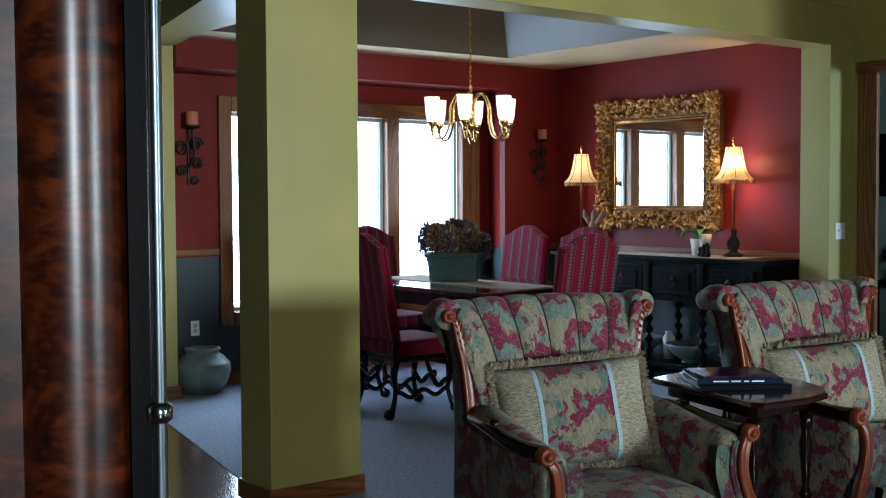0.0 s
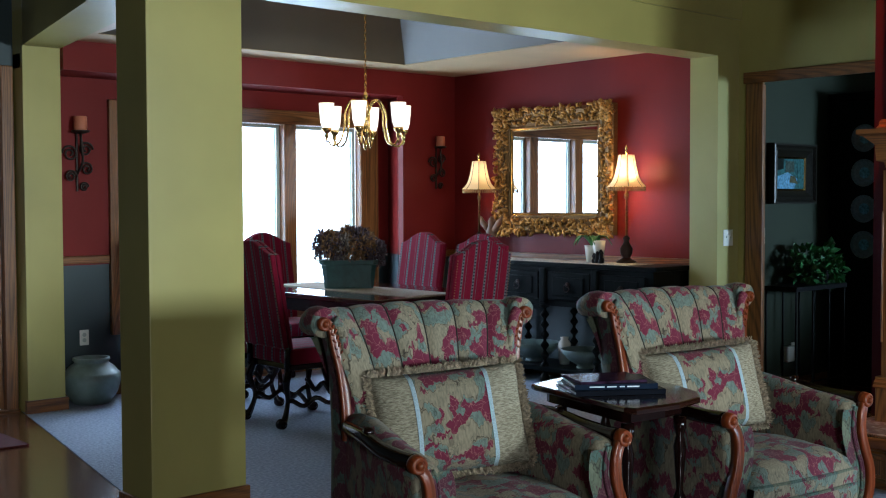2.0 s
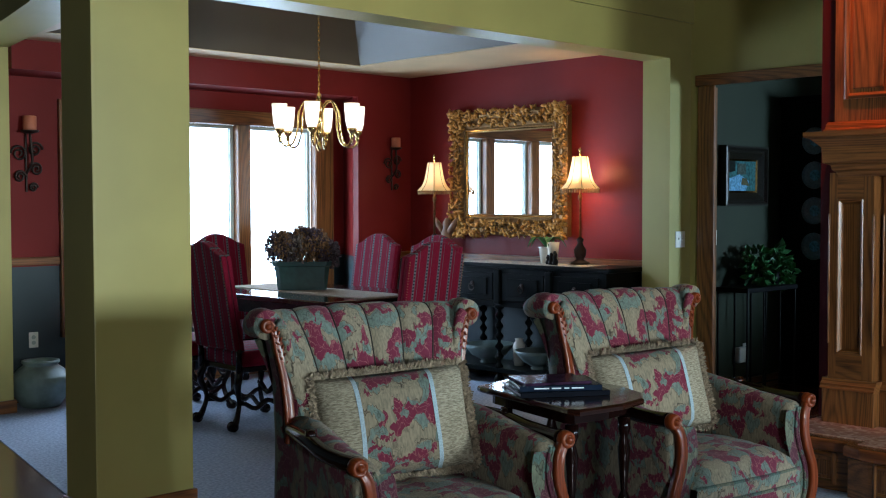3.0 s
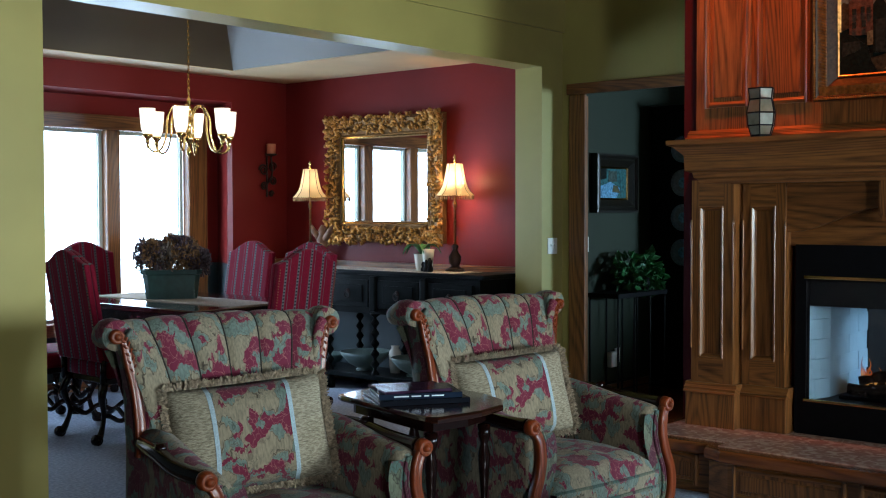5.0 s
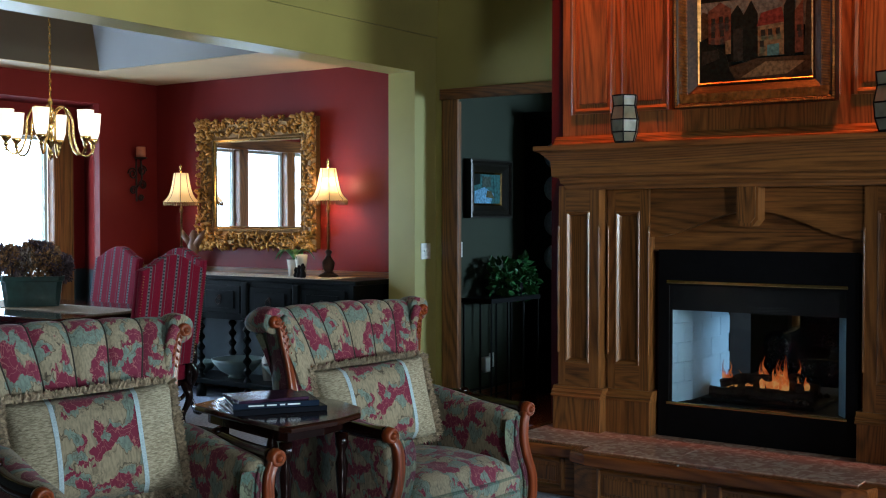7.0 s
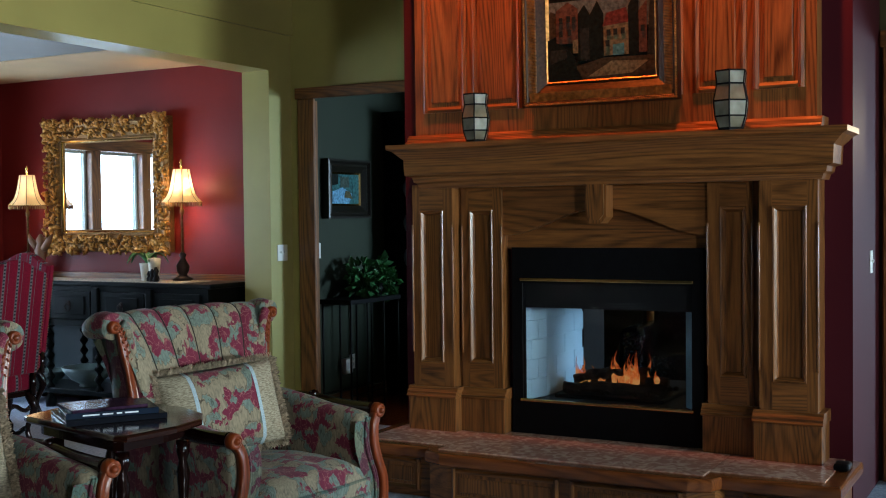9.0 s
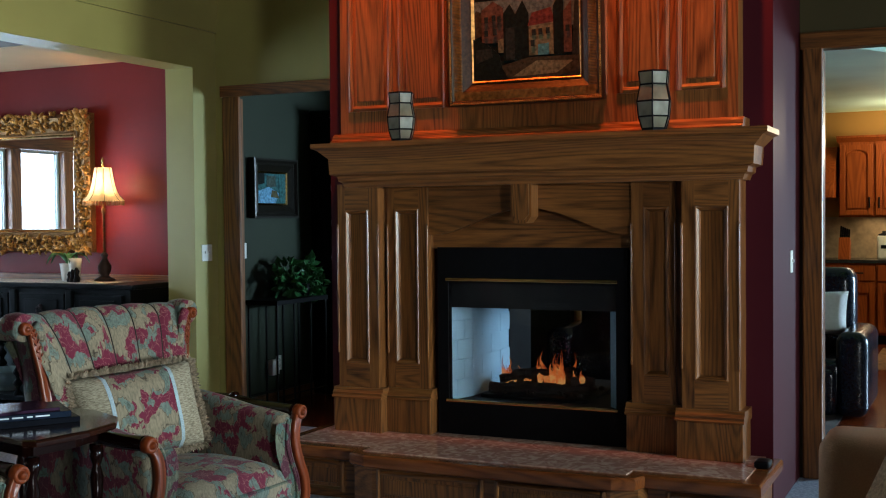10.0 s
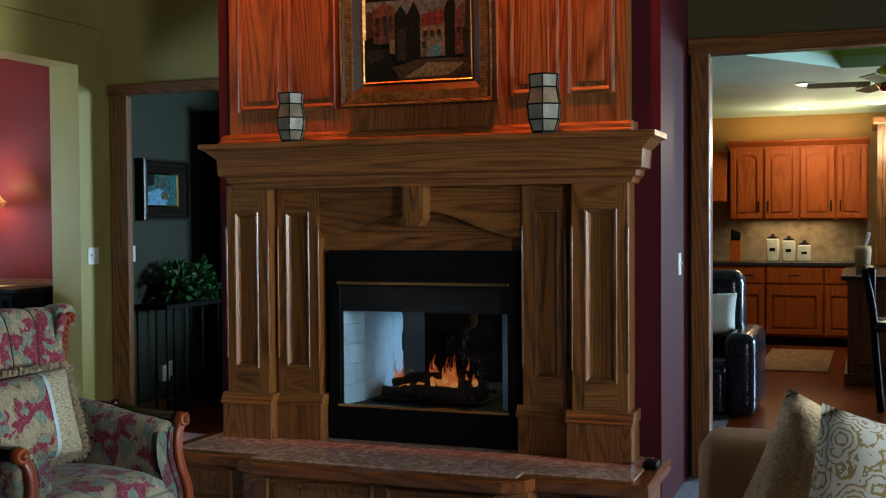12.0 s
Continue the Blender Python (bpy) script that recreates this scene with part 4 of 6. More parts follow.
        for d in (0.026, 0.038):
            part("welt", tube([(p.x - s * d, p.y + 0.008, p.z) for p in front[2:]], 0.0065, 7), FLORAL_SHADED, root, "double welt", smooth=True)
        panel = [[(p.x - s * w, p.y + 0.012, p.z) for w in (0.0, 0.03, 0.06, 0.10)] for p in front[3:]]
        part("arm_front", sheet(panel), FLORAL_SHADED, root, smooth=True)
        leg = curve((s * 0.370, -0.345, 0.15), (s * 0.385, -0.362, 0.10), (s * 0.37, -0.35, 0.045), (s * 0.38, -0.37, 0.0), steps=4)
        part("leg", tube(leg, [0.036 - 0.018 * i / 12 for i in range(len(leg))], 9), MAHOGANY, root, smooth=True)
        part("leg", tube([(s * 0.29, 0.30, 0.16), (s * 0.30, 0.35, 0.0)], [0.026, 0.018], 8), MAHOGANY, root, smooth=True)
    # loose seat cushion with a soft, slightly wrinkled top
    wrinkle = random.Random(21)
    rows = []
    for j in range(19):
        v = j / 18
        row = []
        for i in range(21):
            u = -1 + 2 * i / 20
            y = -0.385 + 0.56 * v
            edge = max(0, (1 - abs(u) ** 6) * (1 - abs(2 * v - 1) ** 8)) ** 0.5
            fold = 0.006 * math.sin(11 * u + 5 * v) * math.sin(7 * v + 2 * u) + wrinkle.uniform(-.0018, .0018)
            row.append((u * 0.300, y - 0.02 * (1 - u * u) * (1 - v), 0.395 + 0.082 * edge + 0.022 * math.sin(math.pi * v) * (1 - u * u) + fold * edge))
        rows.append(row)
    rows.insert(0, [(-0.300 + 0.600 * i / 20, -0.375 - 0.02 * (1 - (i / 10 - 1) ** 2), 0.335) for i in range(21)])
    part("seat_cushion", sheet(rows), FLORAL, root, smooth=True)
    part("seat_front", rounded(-0.345, -0.360, 0.13, 0.345, 0.25, 0.345, 0.02), FLORAL, root, smooth=True)
    part("front_rail", box(-0.36, -0.375, 0.115, 0.36, -0.345, 0.155, bevel=0.01), MAHOGANY, root)
    for z in (0.398, 0.338):
        part("piping", tube(curve((-0.298, -0.378, z), (-0.1, -0.400, z + 0.004), (0.1, -0.400, z + 0.004), (0.298, -0.378, z), steps=4), 0.007, 7), FLORAL_SHADED, root, smooth=True)
    return root


def puff(x0, x1, w, h, t, n=9, m=13):
    """A strip, from x0 to x1, of a stuffed pillow w wide, h high and t thick."""
    bm = bmesh.new()
    for s in (-1, 1):
        rows = []
        for j in range(m):
            v = -1 + 2 * j / (m - 1)
            row = []
            for i in range(n):
                x = x0 + (x1 - x0) * i / (n - 1)
                u = 2 * x / w
                f = max(0, (1 - abs(u) ** 3.2)) ** 0.55 * max(0, (1 - abs(v) ** 3.0)) ** 0.55
                row.append((x * (1 - 0.05 * (1 - v * v)), s * t / 2 * f, v * h / 2 * (1 - 0.06 * (1 - u * u))))
            rows.append(row)
        sheet(rows, bm)
    bmesh.ops.remove_doubles(bm, verts=bm.verts, dist=0.0005)
    return bm


def fringe(w, h, seed, length=0.019, count=3600):
    rnd = random.Random(seed)
    bm = bmesh.new()
    for k in range(count):
        a = rnd.uniform(0, 4)
        side, f = int(a), (a % 1) * 2 - 1
        x, z = ((f * w / 2, h / 2), (w / 2, f * h / 2), (f * w / 2, -h / 2), (-w / 2, f * h / 2))[side]
        out = Vector(((0, 0, 1), (1, 0, 0), (0, 0, -1), (-1, 0, 0))[side])
        along = Vector((1, 0, 0)) if side % 2 == 0 else Vector((0, 0, 1))
        p = Vector((x, rnd.uniform(-.02, .016), z)) * rnd.uniform(0.93, 0.99)
        d = (out + along * rnd.uniform(-.7, .7) + Vector((0, rnd.uniform(-.8, .4), 0))).normalized() * length * rnd.uniform(.7, 1.4)
        q = along * 0.004 + Vector((0, 0.003, 0))
        bm.faces.new([bm.verts.new(v) for v in (p - q, p + q, p + d + q * 0.6, p + d - q * 0.4)])
    return bm


def lumbar_pillow(m, w, h, seed, label):
    root = thing("pillow", m, label, "pillow", "fringed pillows on the armchairs")
    t = 0.17
    part("side_panel", puff(-w / 2, -0.145, w, h, t), CHENILLE, root, "beige chenille side panel", smooth=True)
    part("side_panel", puff(0.145, w / 2, w, h, t), CHENILLE, root, "beige chenille side panel", smooth=True)
    part("middle_panel", puff(-0.137, 0.137, w, h, t, 15), FLORAL, root, "floral tapestry middle panel", smooth=True)
    for s in (-1, 1):
        part("braid", puff(s * 0.141 - 0.008, s * 0.141 + 0.008, w * 1.0, h, t + 0.006, 3), BLUE_TAPE, root, "pale blue braid", smooth=True)
    part("fringe", fringe(w, h, seed), FRINGE, root, "shaggy brown fringe")


TALL = Matrix.Diagonal((1, 1, 1.013, 1))
CH1, CH2 = pose(2.229, 2.637, 0, 0, 0, -12) @ TALL, pose(3.497, 2.433, 0, 0, 0, -8) @ TALL
armchair(CH1, "floral tapestry armchair with carved wood trim and channelled back")
armchair(CH2, "floral tapestry armchair with carved wood trim beside the hearth")
lumbar_pillow(CH1 @ pose(-0.010, 0.115, 0.675, -17, -3.5, -13), 0.57, 0.375, 3, "fringed lumbar pillow, floral strip between beige panels, on an armchair")
lumbar_pillow(CH2 @ pose(-0.025, 0.120, 0.670, -17, -3.5, -15), 0.53, 0.355, 5, "fringed lumbar pillow leaning in the armchair by the hearth")

# ---- side table and books ----
st = thing("side_table", pose(2.86, 2.53, 0), "dark polished mahogany side table between the armchairs", "side table")
top = [(-0.12, 0.30), (-0.135, 0.27), (-0.27, -0.28), (-0.25, -0.32), (-0.05, -0.35), (0.10, -0.33), (0.20, -0.25), (0.27, -0.10), (0.29, 0.05), (0.27, 0.20), (0.20, 0.33), (0.16, 0.34)]
bm = prism(top, "z", 0.728, 0.752)
bmesh.ops.bevel(bm, geom=[e for e in bm.edges if abs(e.verts[0].co.z - e.verts[1].co.z) < 0.001], offset=0.008, segments=2, profile=0.5, affect="EDGES")
part("tabletop", bm, TABLE_TOP, st)
part("apron", prism([(x * 0.80, y * 0.80) for x, y in top], "z", 0.688, 0.728), MAHOGANY, st)
turned = [(0.016, 0), (0.02, 0.03), (0.013, 0.06), (0.018, 0.2), (0.022, 0.30), (0.012, 0.34), (0.024, 0.37), (0.012, 0.40), (0.02, 0.5), (0.024, 0.56), (0.014, 0.60), (0.024, 0.63), (0.024, 0.67)]
for x, y in ((-0.15, -0.20), (0.10, -0.24), (0.18, 0.18), (-0.06, 0.20)):
    part("leg", lathe(turned, 12, None, (x, y, 0)), MAHOGANY, st, smooth=True)
part("low_shelf", prism([(x * 0.6, y * 0.6) for x, y in top], "z", 0.17, 0.19), MAHOGANY, st)
PAGES = plain("paper_edges", (0.60, 0.62, 0.62), 0.8, 0, 0.1, 150)
COVER = [plain("black_cover", (0.006, 0.007, 0.010), 0.2), plain("navy_cover", (0.009, 0.015, 0.028), 0.2), plain("violet_cover", (0.030, 0.014, 0.030), 0.2, 0, 0.9, 14)]
for m in COVER:
    m.node_tree.nodes["Principled BSDF"].inputs["IOR"].default_value = 1.09
INK = plain("silver_lettering", (0.55, 0.6, 0.65), 0.5)
z = 0.753
for i, (w, d, h, x, y, a) in enumerate(((0.34, 0.27, 0.018, 0.0, 0.0, -32), (0.31, 0.24, 0.019, 0.005, 0.01, -36), (0.26, 0.20, 0.009, -0.01, 0.02, -28))):
    bk = thing("book", pose(2.85 + x, 2.53 + y, z, 0, 0, a), ("large black hardcover book at the bottom of the stack", "navy hardcover book in the stack", "thin violet-tinted book on top of the stack")[i], "book", "books on the side table")
    part("cover", box(-w / 2, -d / 2, 0, w / 2, d / 2, 0.004), COVER[i], bk)
    part("page_block", box(-w / 2 + 0.006, -d / 2 + 0.005, 0.004, w / 2 - 0.005, d / 2 - 0.005, h - 0.004), PAGES, bk)
    part("cover", box(-w / 2, -d / 2, h - 0.004, w / 2, d / 2, h), COVER[i], bk)
    part("spine", box(-w / 2, -d / 2 - 0.002, 0, w / 2, -d / 2 + 0.004, h), COVER[i], bk)
    if i == 1:
        for a, b in ((-0.10, -0.045), (-0.035, 0.0), (0.012, 0.03), (0.04, 0.085)):
            part("spine_lettering", box(a, -d / 2 - 0.0032, h * 0.38, b, -d / 2 - 0.002, h * 0.62), INK, bk)
    z += h

# ---- dining set ----
dt = thing("dining_table", pose(4.62, 6.35, 0.07), "long dark polished dining table", "dining table")
part("tabletop", box(-0.55, -0.85, 0.725, 0.55, 0.85, 0.762, bevel=0.008), TABLE_TOP, dt)
part("apron", box(-0.47, -0.77, 0.63, 0.47, 0.77, 0.725), MAHOGANY, dt)
bulb = [(0.045, -0.07), (0.05, 0.05), (0.025, 0.09), (0.05, 0.2), (0.065, 0.32), (0.04, 0.42), (0.03, 0.46), (0.055, 0.5), (0.05, 0.63)]
for x in (-0.42, 0.42):
    for y in (-0.70, 0.70):
        part("leg", lathe(bulb, 12, None, (x, y, 0)), MAHOGANY, dt, smooth=True)
part("stretcher", box(-0.03, -0.7, 0.14, 0.03, 0.7, 0.19), MAHOGANY, dt)
RUNNER = plain("beige_runner", (0.34, 0.27, 0.19), 0.95, 0, 0.3, 120, 0.5)
rn = thing("table_runner", pose(4.62, 6.35, 0.833), "beige woven runner along the dining table", "table runner")
part("cloth", box(-0.20, -0.80, 0, 0.20, 0.80, 0.005), RUNNER, rn)


def dining_chair():
    root = thing("dining_chair", pose(0, 0, 0), "high-back dining chair in wine and grey striped cloth, carved dark frame", "dining chair", "chairs round the dining table")
    # facing +y, back at -y
    n = 20
    def crown(u):
        return 1.115 + 0.105 * max(0, math.cos(u * math.pi / 2)) ** 1.3 if abs(u) < 0.72 else 1.115 + 0.105 * max(0, math.cos(0.72 * math.pi / 2)) ** 1.3 - 0.02 * (abs(u) - 0.72) / 0.28
    for name, y0, y1, mat in (("back_cushion", -0.225, -0.195, STRIPE), ("back_panel", -0.265, -0.228, STRIPE)):
        bm = prism([(-0.25, 0.52), (0.25, 0.52)] + [(0.25 - 0.5 * i / n, crown(1 - 2 * i / n)) for i in range(n + 1)], "y", y0, y1)
        bmesh.ops.bevel(bm, geom=[e for e in bm.edges if abs(e.verts[0].co.y - e.verts[1].co.y) < 0.001], offset=0.009, segments=2, profile=0.5, affect="EDGES")
        for v in bm.verts:
            v.co.y -= 0.16 * max(0, v.co.z - 0.52)
        part(name, bm, mat, root)
    bm = bmesh.new()
    for s in (-1, 1):
        for k in range(34):
            z = 0.54 + k * 0.0168
            bmesh.ops.create_icosphere(bm, subdivisions=1, radius=0.0045, matrix=Matrix.Translation((s * 0.242, -0.27 - 0.16 * (z - 0.52), z)))
    tagged(part("nail_trim", bm, OLD_GOLD, root, "brass nail-head trim"), kind="stuff")
    part("seat", rounded(-0.255, -0.22, 0.41, 0.255, 0.25, 0.52, 0.025), STRIPE, root, smooth=True)
    part("seat_rail", box(-0.245, -0.215, 0.375, 0.245, 0.24, 0.415, bevel=0.008), MAHOGANY, root)
    for s in (-1, 1):
        for f, y in ((1, 0.20), (-1, -0.21)):
            line = curve((s * 0.215, y, 0.40), (s * 0.235, y + f * 0.035, 0.30), (s * 0.205, y + f * 0.005, 0.18), (s * 0.215, y + f * 0.03, 0.08), (s * 0.225, y + f * 0.06, 0.03), steps=4)
            leg = part("leg", tube(line, [0.024, 0.026, 0.028, 0.027, 0.025, 0.022, 0.019, 0.017, 0.016, 0.016, 0.017, 0.018, 0.020, 0.022, 0.024, 0.026, 0.026], 9), MAHOGANY, root, smooth=True)
            part("foot", wood_scroll((s * 0.225, y + f * 0.062, 0.034), 0.034, "x", 0.05), MAHOGANY, leg, smooth=True)
        wave = [(s * 0.215, -0.2 + 0.4 * i / 16, 0.155 + 0.022 * math.cos(i * math.pi / 4)) for i in range(17)]
        part("stretcher", tube(wave, 0.016, 7), MAHOGANY, root, smooth=True)
        part("back_post", tube([(s * 0.235, -0.235, 0.38), (s * 0.237, -0.238, 0.53)], 0.02, 8), MAHOGANY, root, smooth=True)
    wave = [(-0.21 + 0.42 * i / 16, 0.2, 0.20 + 0.03 * math.cos(i * math.pi / 4)) for i in range(17)]
    part("stretcher", tube(wave, 0.018, 7), MAHOGANY, root, smooth=True)
    wave = [(-0.21 + 0.42 * i / 16, 0.0, 0.155 + 0.022 * math.cos(i * math.pi / 4)) for i in range(17)]
    part("stretcher", tube(wave, 0.016, 7), MAHOGANY, root, smooth=True)
    return root


dc = dining_chair()
dc.matrix_world = pose(4.57, 5.36, 0, 0, 0, 2)
for m in (pose(3.92, 6.12, 0, 0, 0, -92), pose(3.84, 6.85, 0, 0, 0, -88), pose(4.70, 7.42, 0, 0, 0, 180), pose(5.30, 6.80, 0, 0, 0, 90), pose(5.32, 6.12, 0, 0, 0, 92)):
    copy_thing(dc, m)


def leaves(bm, centre, radii, count, size, rnd, up=0.0):
    for _ in range(count):
        d = Vector((rnd.gauss(0, 1), rnd.gauss(0, 1), rnd.gauss(0, 1) + up)).normalized()
        r = rnd.uniform(0.55, 1.0)
        p = Vector(centre) + Vector((d.x * radii[0], d.y * radii[1], d.z * radii[2])) * r
        a = (d + Vector((rnd.gauss(0, .6), rnd.gauss(0, .6), rnd.gauss(0, .6)))).normalized()
        b = a.orthogonal().normalized()
        b.rotate(Matrix.Rotation(rnd.uniform(0, 6.28), 3, a))
        s = size * rnd.uniform(0.6, 1.4)
        c = a.cross(b) * s * 0.25
        bm.faces.new([bm.verts.new(v) for v in (p, p + a * s * 0.5 + b * s * 0.35 + c, p + a * s + c * 0.3, p + a * s * 0.5 - b * s * 0.35 + c)])
    return bm


pl = thing("planter", pose(4.60, 6.45, 0.839, 0, 0, -38) @ Matrix.Diagonal((0.84, 0.95, 1, 1)), "dark green glazed rectangular planter on the runner", "planter")
rows = []
for z, k in ((0, 0.86), (0.01, 0.88), (0.17, 0.98), (0.175, 1.04), (0.205, 1.06), (0.205, 0.98), (0.12, 0.94)):
    rows.append([(x * k, y * k, z) for x, y in ((-0.24, -0.075), (-0.20, -0.115), (0.20, -0.115), (0.24, -0.075), (0.24, 0.075), (0.20, 0.115), (-0.20, 0.115), (-0.24, 0.075))])
bm = sheet(rows, closed=True)
box(-0.19, -0.10, 0.001, 0.19, 0.10, 0.14, bm)
part("pot", bm, GREEN_GLAZE, pl)
rnd = random.Random(11)
fl = thing("dried_flowers", pose(4.60, 6.45, 1.0, 0, 0, -38) @ Matrix.Diagonal((0.84, 0.95, 1.08, 1)), "bunch of dried brown and violet hydrangeas in the planter", "flowers")
DRY = [plain("dried_violet", (0.075, 0.05, 0.06), 0.9, 0, 0.4), plain("dried_brown", (0.19, 0.10, 0.04), 0.9, 0, 0.4), plain("dried_grey", (0.14, 0.11, 0.09), 0.9, 0, 0.4)]
for i in range(16):
    x, y = -0.22 + 0.44 * (i % 8) / 7 + rnd.uniform(-.02, .02), (-0.06 if i < 8 else 0.06) + rnd.uniform(-.02, .02)
    z = 0.10 + rnd.uniform(0, 0.09) - 0.16 * abs(x)
    part("flower_head", leaves(bmesh.new(), (x, y, z), (0.085, 0.085, 0.085), 420, 0.028, rnd, 0.3), DRY[(0, 1, 0, 2, 1)[i % 5]], fl)

# ---- sideboard and what stands on it ----
sb = thing("sideboard", pose(6.20, 6.0, 0), "long black carved sideboard with drawers and barley-twist legs", "sideboard")
part("top", box(-0.02, -1.12, 0.95, 0.43, 1.12, 0.985, bevel=0.008), BLACK_WOOD, sb)
part("body", box(0.0, -1.08, 0.64, 0.42, 1.08, 0.95), BLACK_WOOD, sb)
for y in (-0.80, -0.27, 0.27, 0.80):
    d = part("drawer", box(-0.018, y - 0.22, 0.69, 0.0, y + 0.22, 0.91, bevel=0.008), BLACK_WOOD, sb)
    part("drawer_field", box(-0.026, y - 0.16, 0.73, -0.018, y + 0.16, 0.87, bevel=0.005), BLACK_WOOD, d)
    part("pull_plate", lathe([(0.022, 0), (0.020, -0.006), (0.008, -0.012)], 12, None, (-0.026, y, 0.815), "x"), IRON, d)
    ring = [(-0.040, y + 0.028 * math.sin(a), 0.79 + 0.028 * math.cos(a)) for a in (2 * math.pi * k / 14 for k in range(15))]
    part("ring_pull", tube(ring, 0.0045, 6), IRON, d, smooth=True)
twist = [(0.042, 0), (0.042, 0.06)] + [(0.024 + 0.012 * math.cos(i * 0.9), 0.07 + i * 0.0118) for i in range(47)] + [(0.042, 0.63), (0.042, 0.645)]
for x in (0.03, 0.38):
    for y in (-1.03, -0.52, 0.02, 0.54, 1.03):
        part("leg", lathe(twist, 10, None, (x, y, 0)), BLACK_WOOD, sb, smooth=True)
part("pot_board", box(0.0, -1.07, 0.11, 0.41, 1.07, 0.15, bevel=0.006), BLACK_WOOD, sb)
for y in (-0.54, 0.0, 0.54):
    part("carved_block", box(-0.03, y - 0.035, 0.66, 0.0, y + 0.035, 0.94, bevel=0.012), BLACK_WOOD, sb)
sr = thing("sideboard_runner", pose(6.20, 6.0, 0.987), "pale lace runner on the sideboard", "table runner")
part("cloth", box(-0.015, -0.86, 0, 0.30, 0.95, 0.004), plain("pale_lace", (0.42, 0.37, 0.30), 0.95, 0, 0.4, 70, 0.5), sr)
bowl = [(0.07, 0), (0.075, 0.012), (0.06, 0.02), (0.13, 0.06), (0.185, 0.12), (0.20, 0.15), (0.19, 0.15), (0.13, 0.075), (0.03, 0.04)]
b0 = thing("bowl", pose(6.38, 5.72, 0.15), "large pale stoneware bowl on the sideboard's low shelf", "bowl", "bowls on the low shelf")
part("body", lathe(bowl, 26), CERAMIC, b0, smooth=True)
for y, s in ((6.28, 1.05), (5.25, 0.8), (6.7, 0.7)):
    copy_thing(b0, pose(6.38, y, 0.15) @ Matrix.Scale(s, 4))
pk = thing("pitcher", pose(6.42, 5.98, 0.15), "small cream jar with yellow band on the low shelf", "jar")
part("body", lathe([(0.04, 0), (0.05, 0.08), (0.05, 0.17), (0.03, 0.2), (0.035, 0.22)], 14), WHITE_CERAMIC, pk, smooth=True)

SHADE, sht, shb = surface("lit_lampshade", 0.8, 0, (0.72, 0.58, 0.34))
shsep = sht.nodes.new("ShaderNodeSeparateXYZ")
sht.links.new(coords(sht), shsep.inputs[0])
shz = maths(sht, "DIVIDE", maths(sht, "SUBTRACT", shsep.outputs["Z"], 0.585), 0.245)
sht.links.new(ramp(sht, shz, [(0.0, (0.62, 0.34, 0.09)), (0.22, (0.75, 0.43, 0.13)), (0.55, (1.0, 0.70, 0.32)), (0.85, (1.0, 0.74, 0.38)), (1.0, (0.7, 0.45, 0.18))]), shb.inputs["Emission Color"])
shb.inputs["Emission Strength"].default_value = 0.75
shb.inputs["Alpha"].default_value = 0.8


def table_lamp(x, y, z, watts):
    root = thing("table_lamp", pose(x, y, z), "lit table lamp with fringed cream bell shade and slim bronze stem", "table lamp", "lamps on the sideboard")
    part("base", lathe([(0.075, 0), (0.078, 0.012), (0.05, 0.025), (0.03, 0.04), (0.045, 0.07), (0.05, 0.11), (0.025, 0.15), (0.018, 0.17), (0.03, 0.19), (0.012, 0.21)], 16), IRON, root, smooth=True)
    part("stem", lathe([(0.009, 0.20), (0.009, 0.49), (0.016, 0.50), (0.017, 0.53), (0.009, 0.54), (0.008, 0.58), (0.02, 0.60), (0.01, 0.62), (0.01, 0.70)], 10), OLD_GOLD, root, smooth=True)
    prof = curve((0.146, 0, 0.585), (0.104, 0, 0.635), (0.079, 0, 0.71), (0.058, 0, 0.83), steps=4)
    sh = part("shade", sheet([[(p.x * (1 + 0.03 * math.cos(8 * a)) * math.cos(a), p.x * (1 + 0.03 * math.cos(8 * a)) * math.sin(a), p.z) for a in (2 * math.pi * k / 48 for k in range(48))] for p in prof], closed=True), SHADE, root, "glowing cream bell shade", smooth=True)
    for k in range(8):
        a = 2 * math.pi * (k + 0.0) / 8
        part("shade_rib", tube([(p.x * 1.035 * math.cos(a), p.x * 1.035 * math.sin(a), p.z) for p in prof], 0.0028, 5), OLD_GOLD, sh)
    bm = bmesh.new()
    for k in range(44):
        a = 2 * math.pi * k / 44
        lathe([(0.002, 0.012), (0.005, 0.0), (0.004, -0.018), (0.001, -0.024)], 5, bm, (0.144 * math.cos(a), 0.144 * math.sin(a), 0.575))
    part("bead_fringe", bm, OLD_GOLD, sh, "beaded fringe")
    part("finial", lathe([(0.004, 0.83), (0.012, 0.85), (0.006, 0.865), (0.014, 0.88), (0.004, 0.905)], 10), BRASS, root, smooth=True)
    lamp("lamp_bulb", "POINT", pose(x, y, z + 0.70), watts, (1.0, 0.60, 0.28), 0.03)


table_lamp(6.46, 5.38, 0.991, 26)
table_lamp(6.46, 7.02, 0.991, 3)

mr = thing("gilt_mirror", pose(6.638, 6.265, 1.72), "large mirror with ornate gold scrollwork frame over the sideboard", "mirror")
MIRROR, mmt, mmb = surface("mirror_glass", 0.01, 1.0, (0.9, 0.92, 0.92))
W, H, F = 0.650, 0.525, 0.175
part("mirror_glass", box(-0.035, -W + F, -H + F, -0.03, W - F, H - F), MIRROR, mr)
bm = bmesh.new()
prof = [(0.0, 0.0), (-0.05, 0.0), (-0.085, 0.03), (-0.075, 0.06), (-0.055, 0.08), (-0.065, 0.11), (-0.05, 0.135), (-0.055, 0.15), (-0.036, 0.178), (0.0, 0.178)]
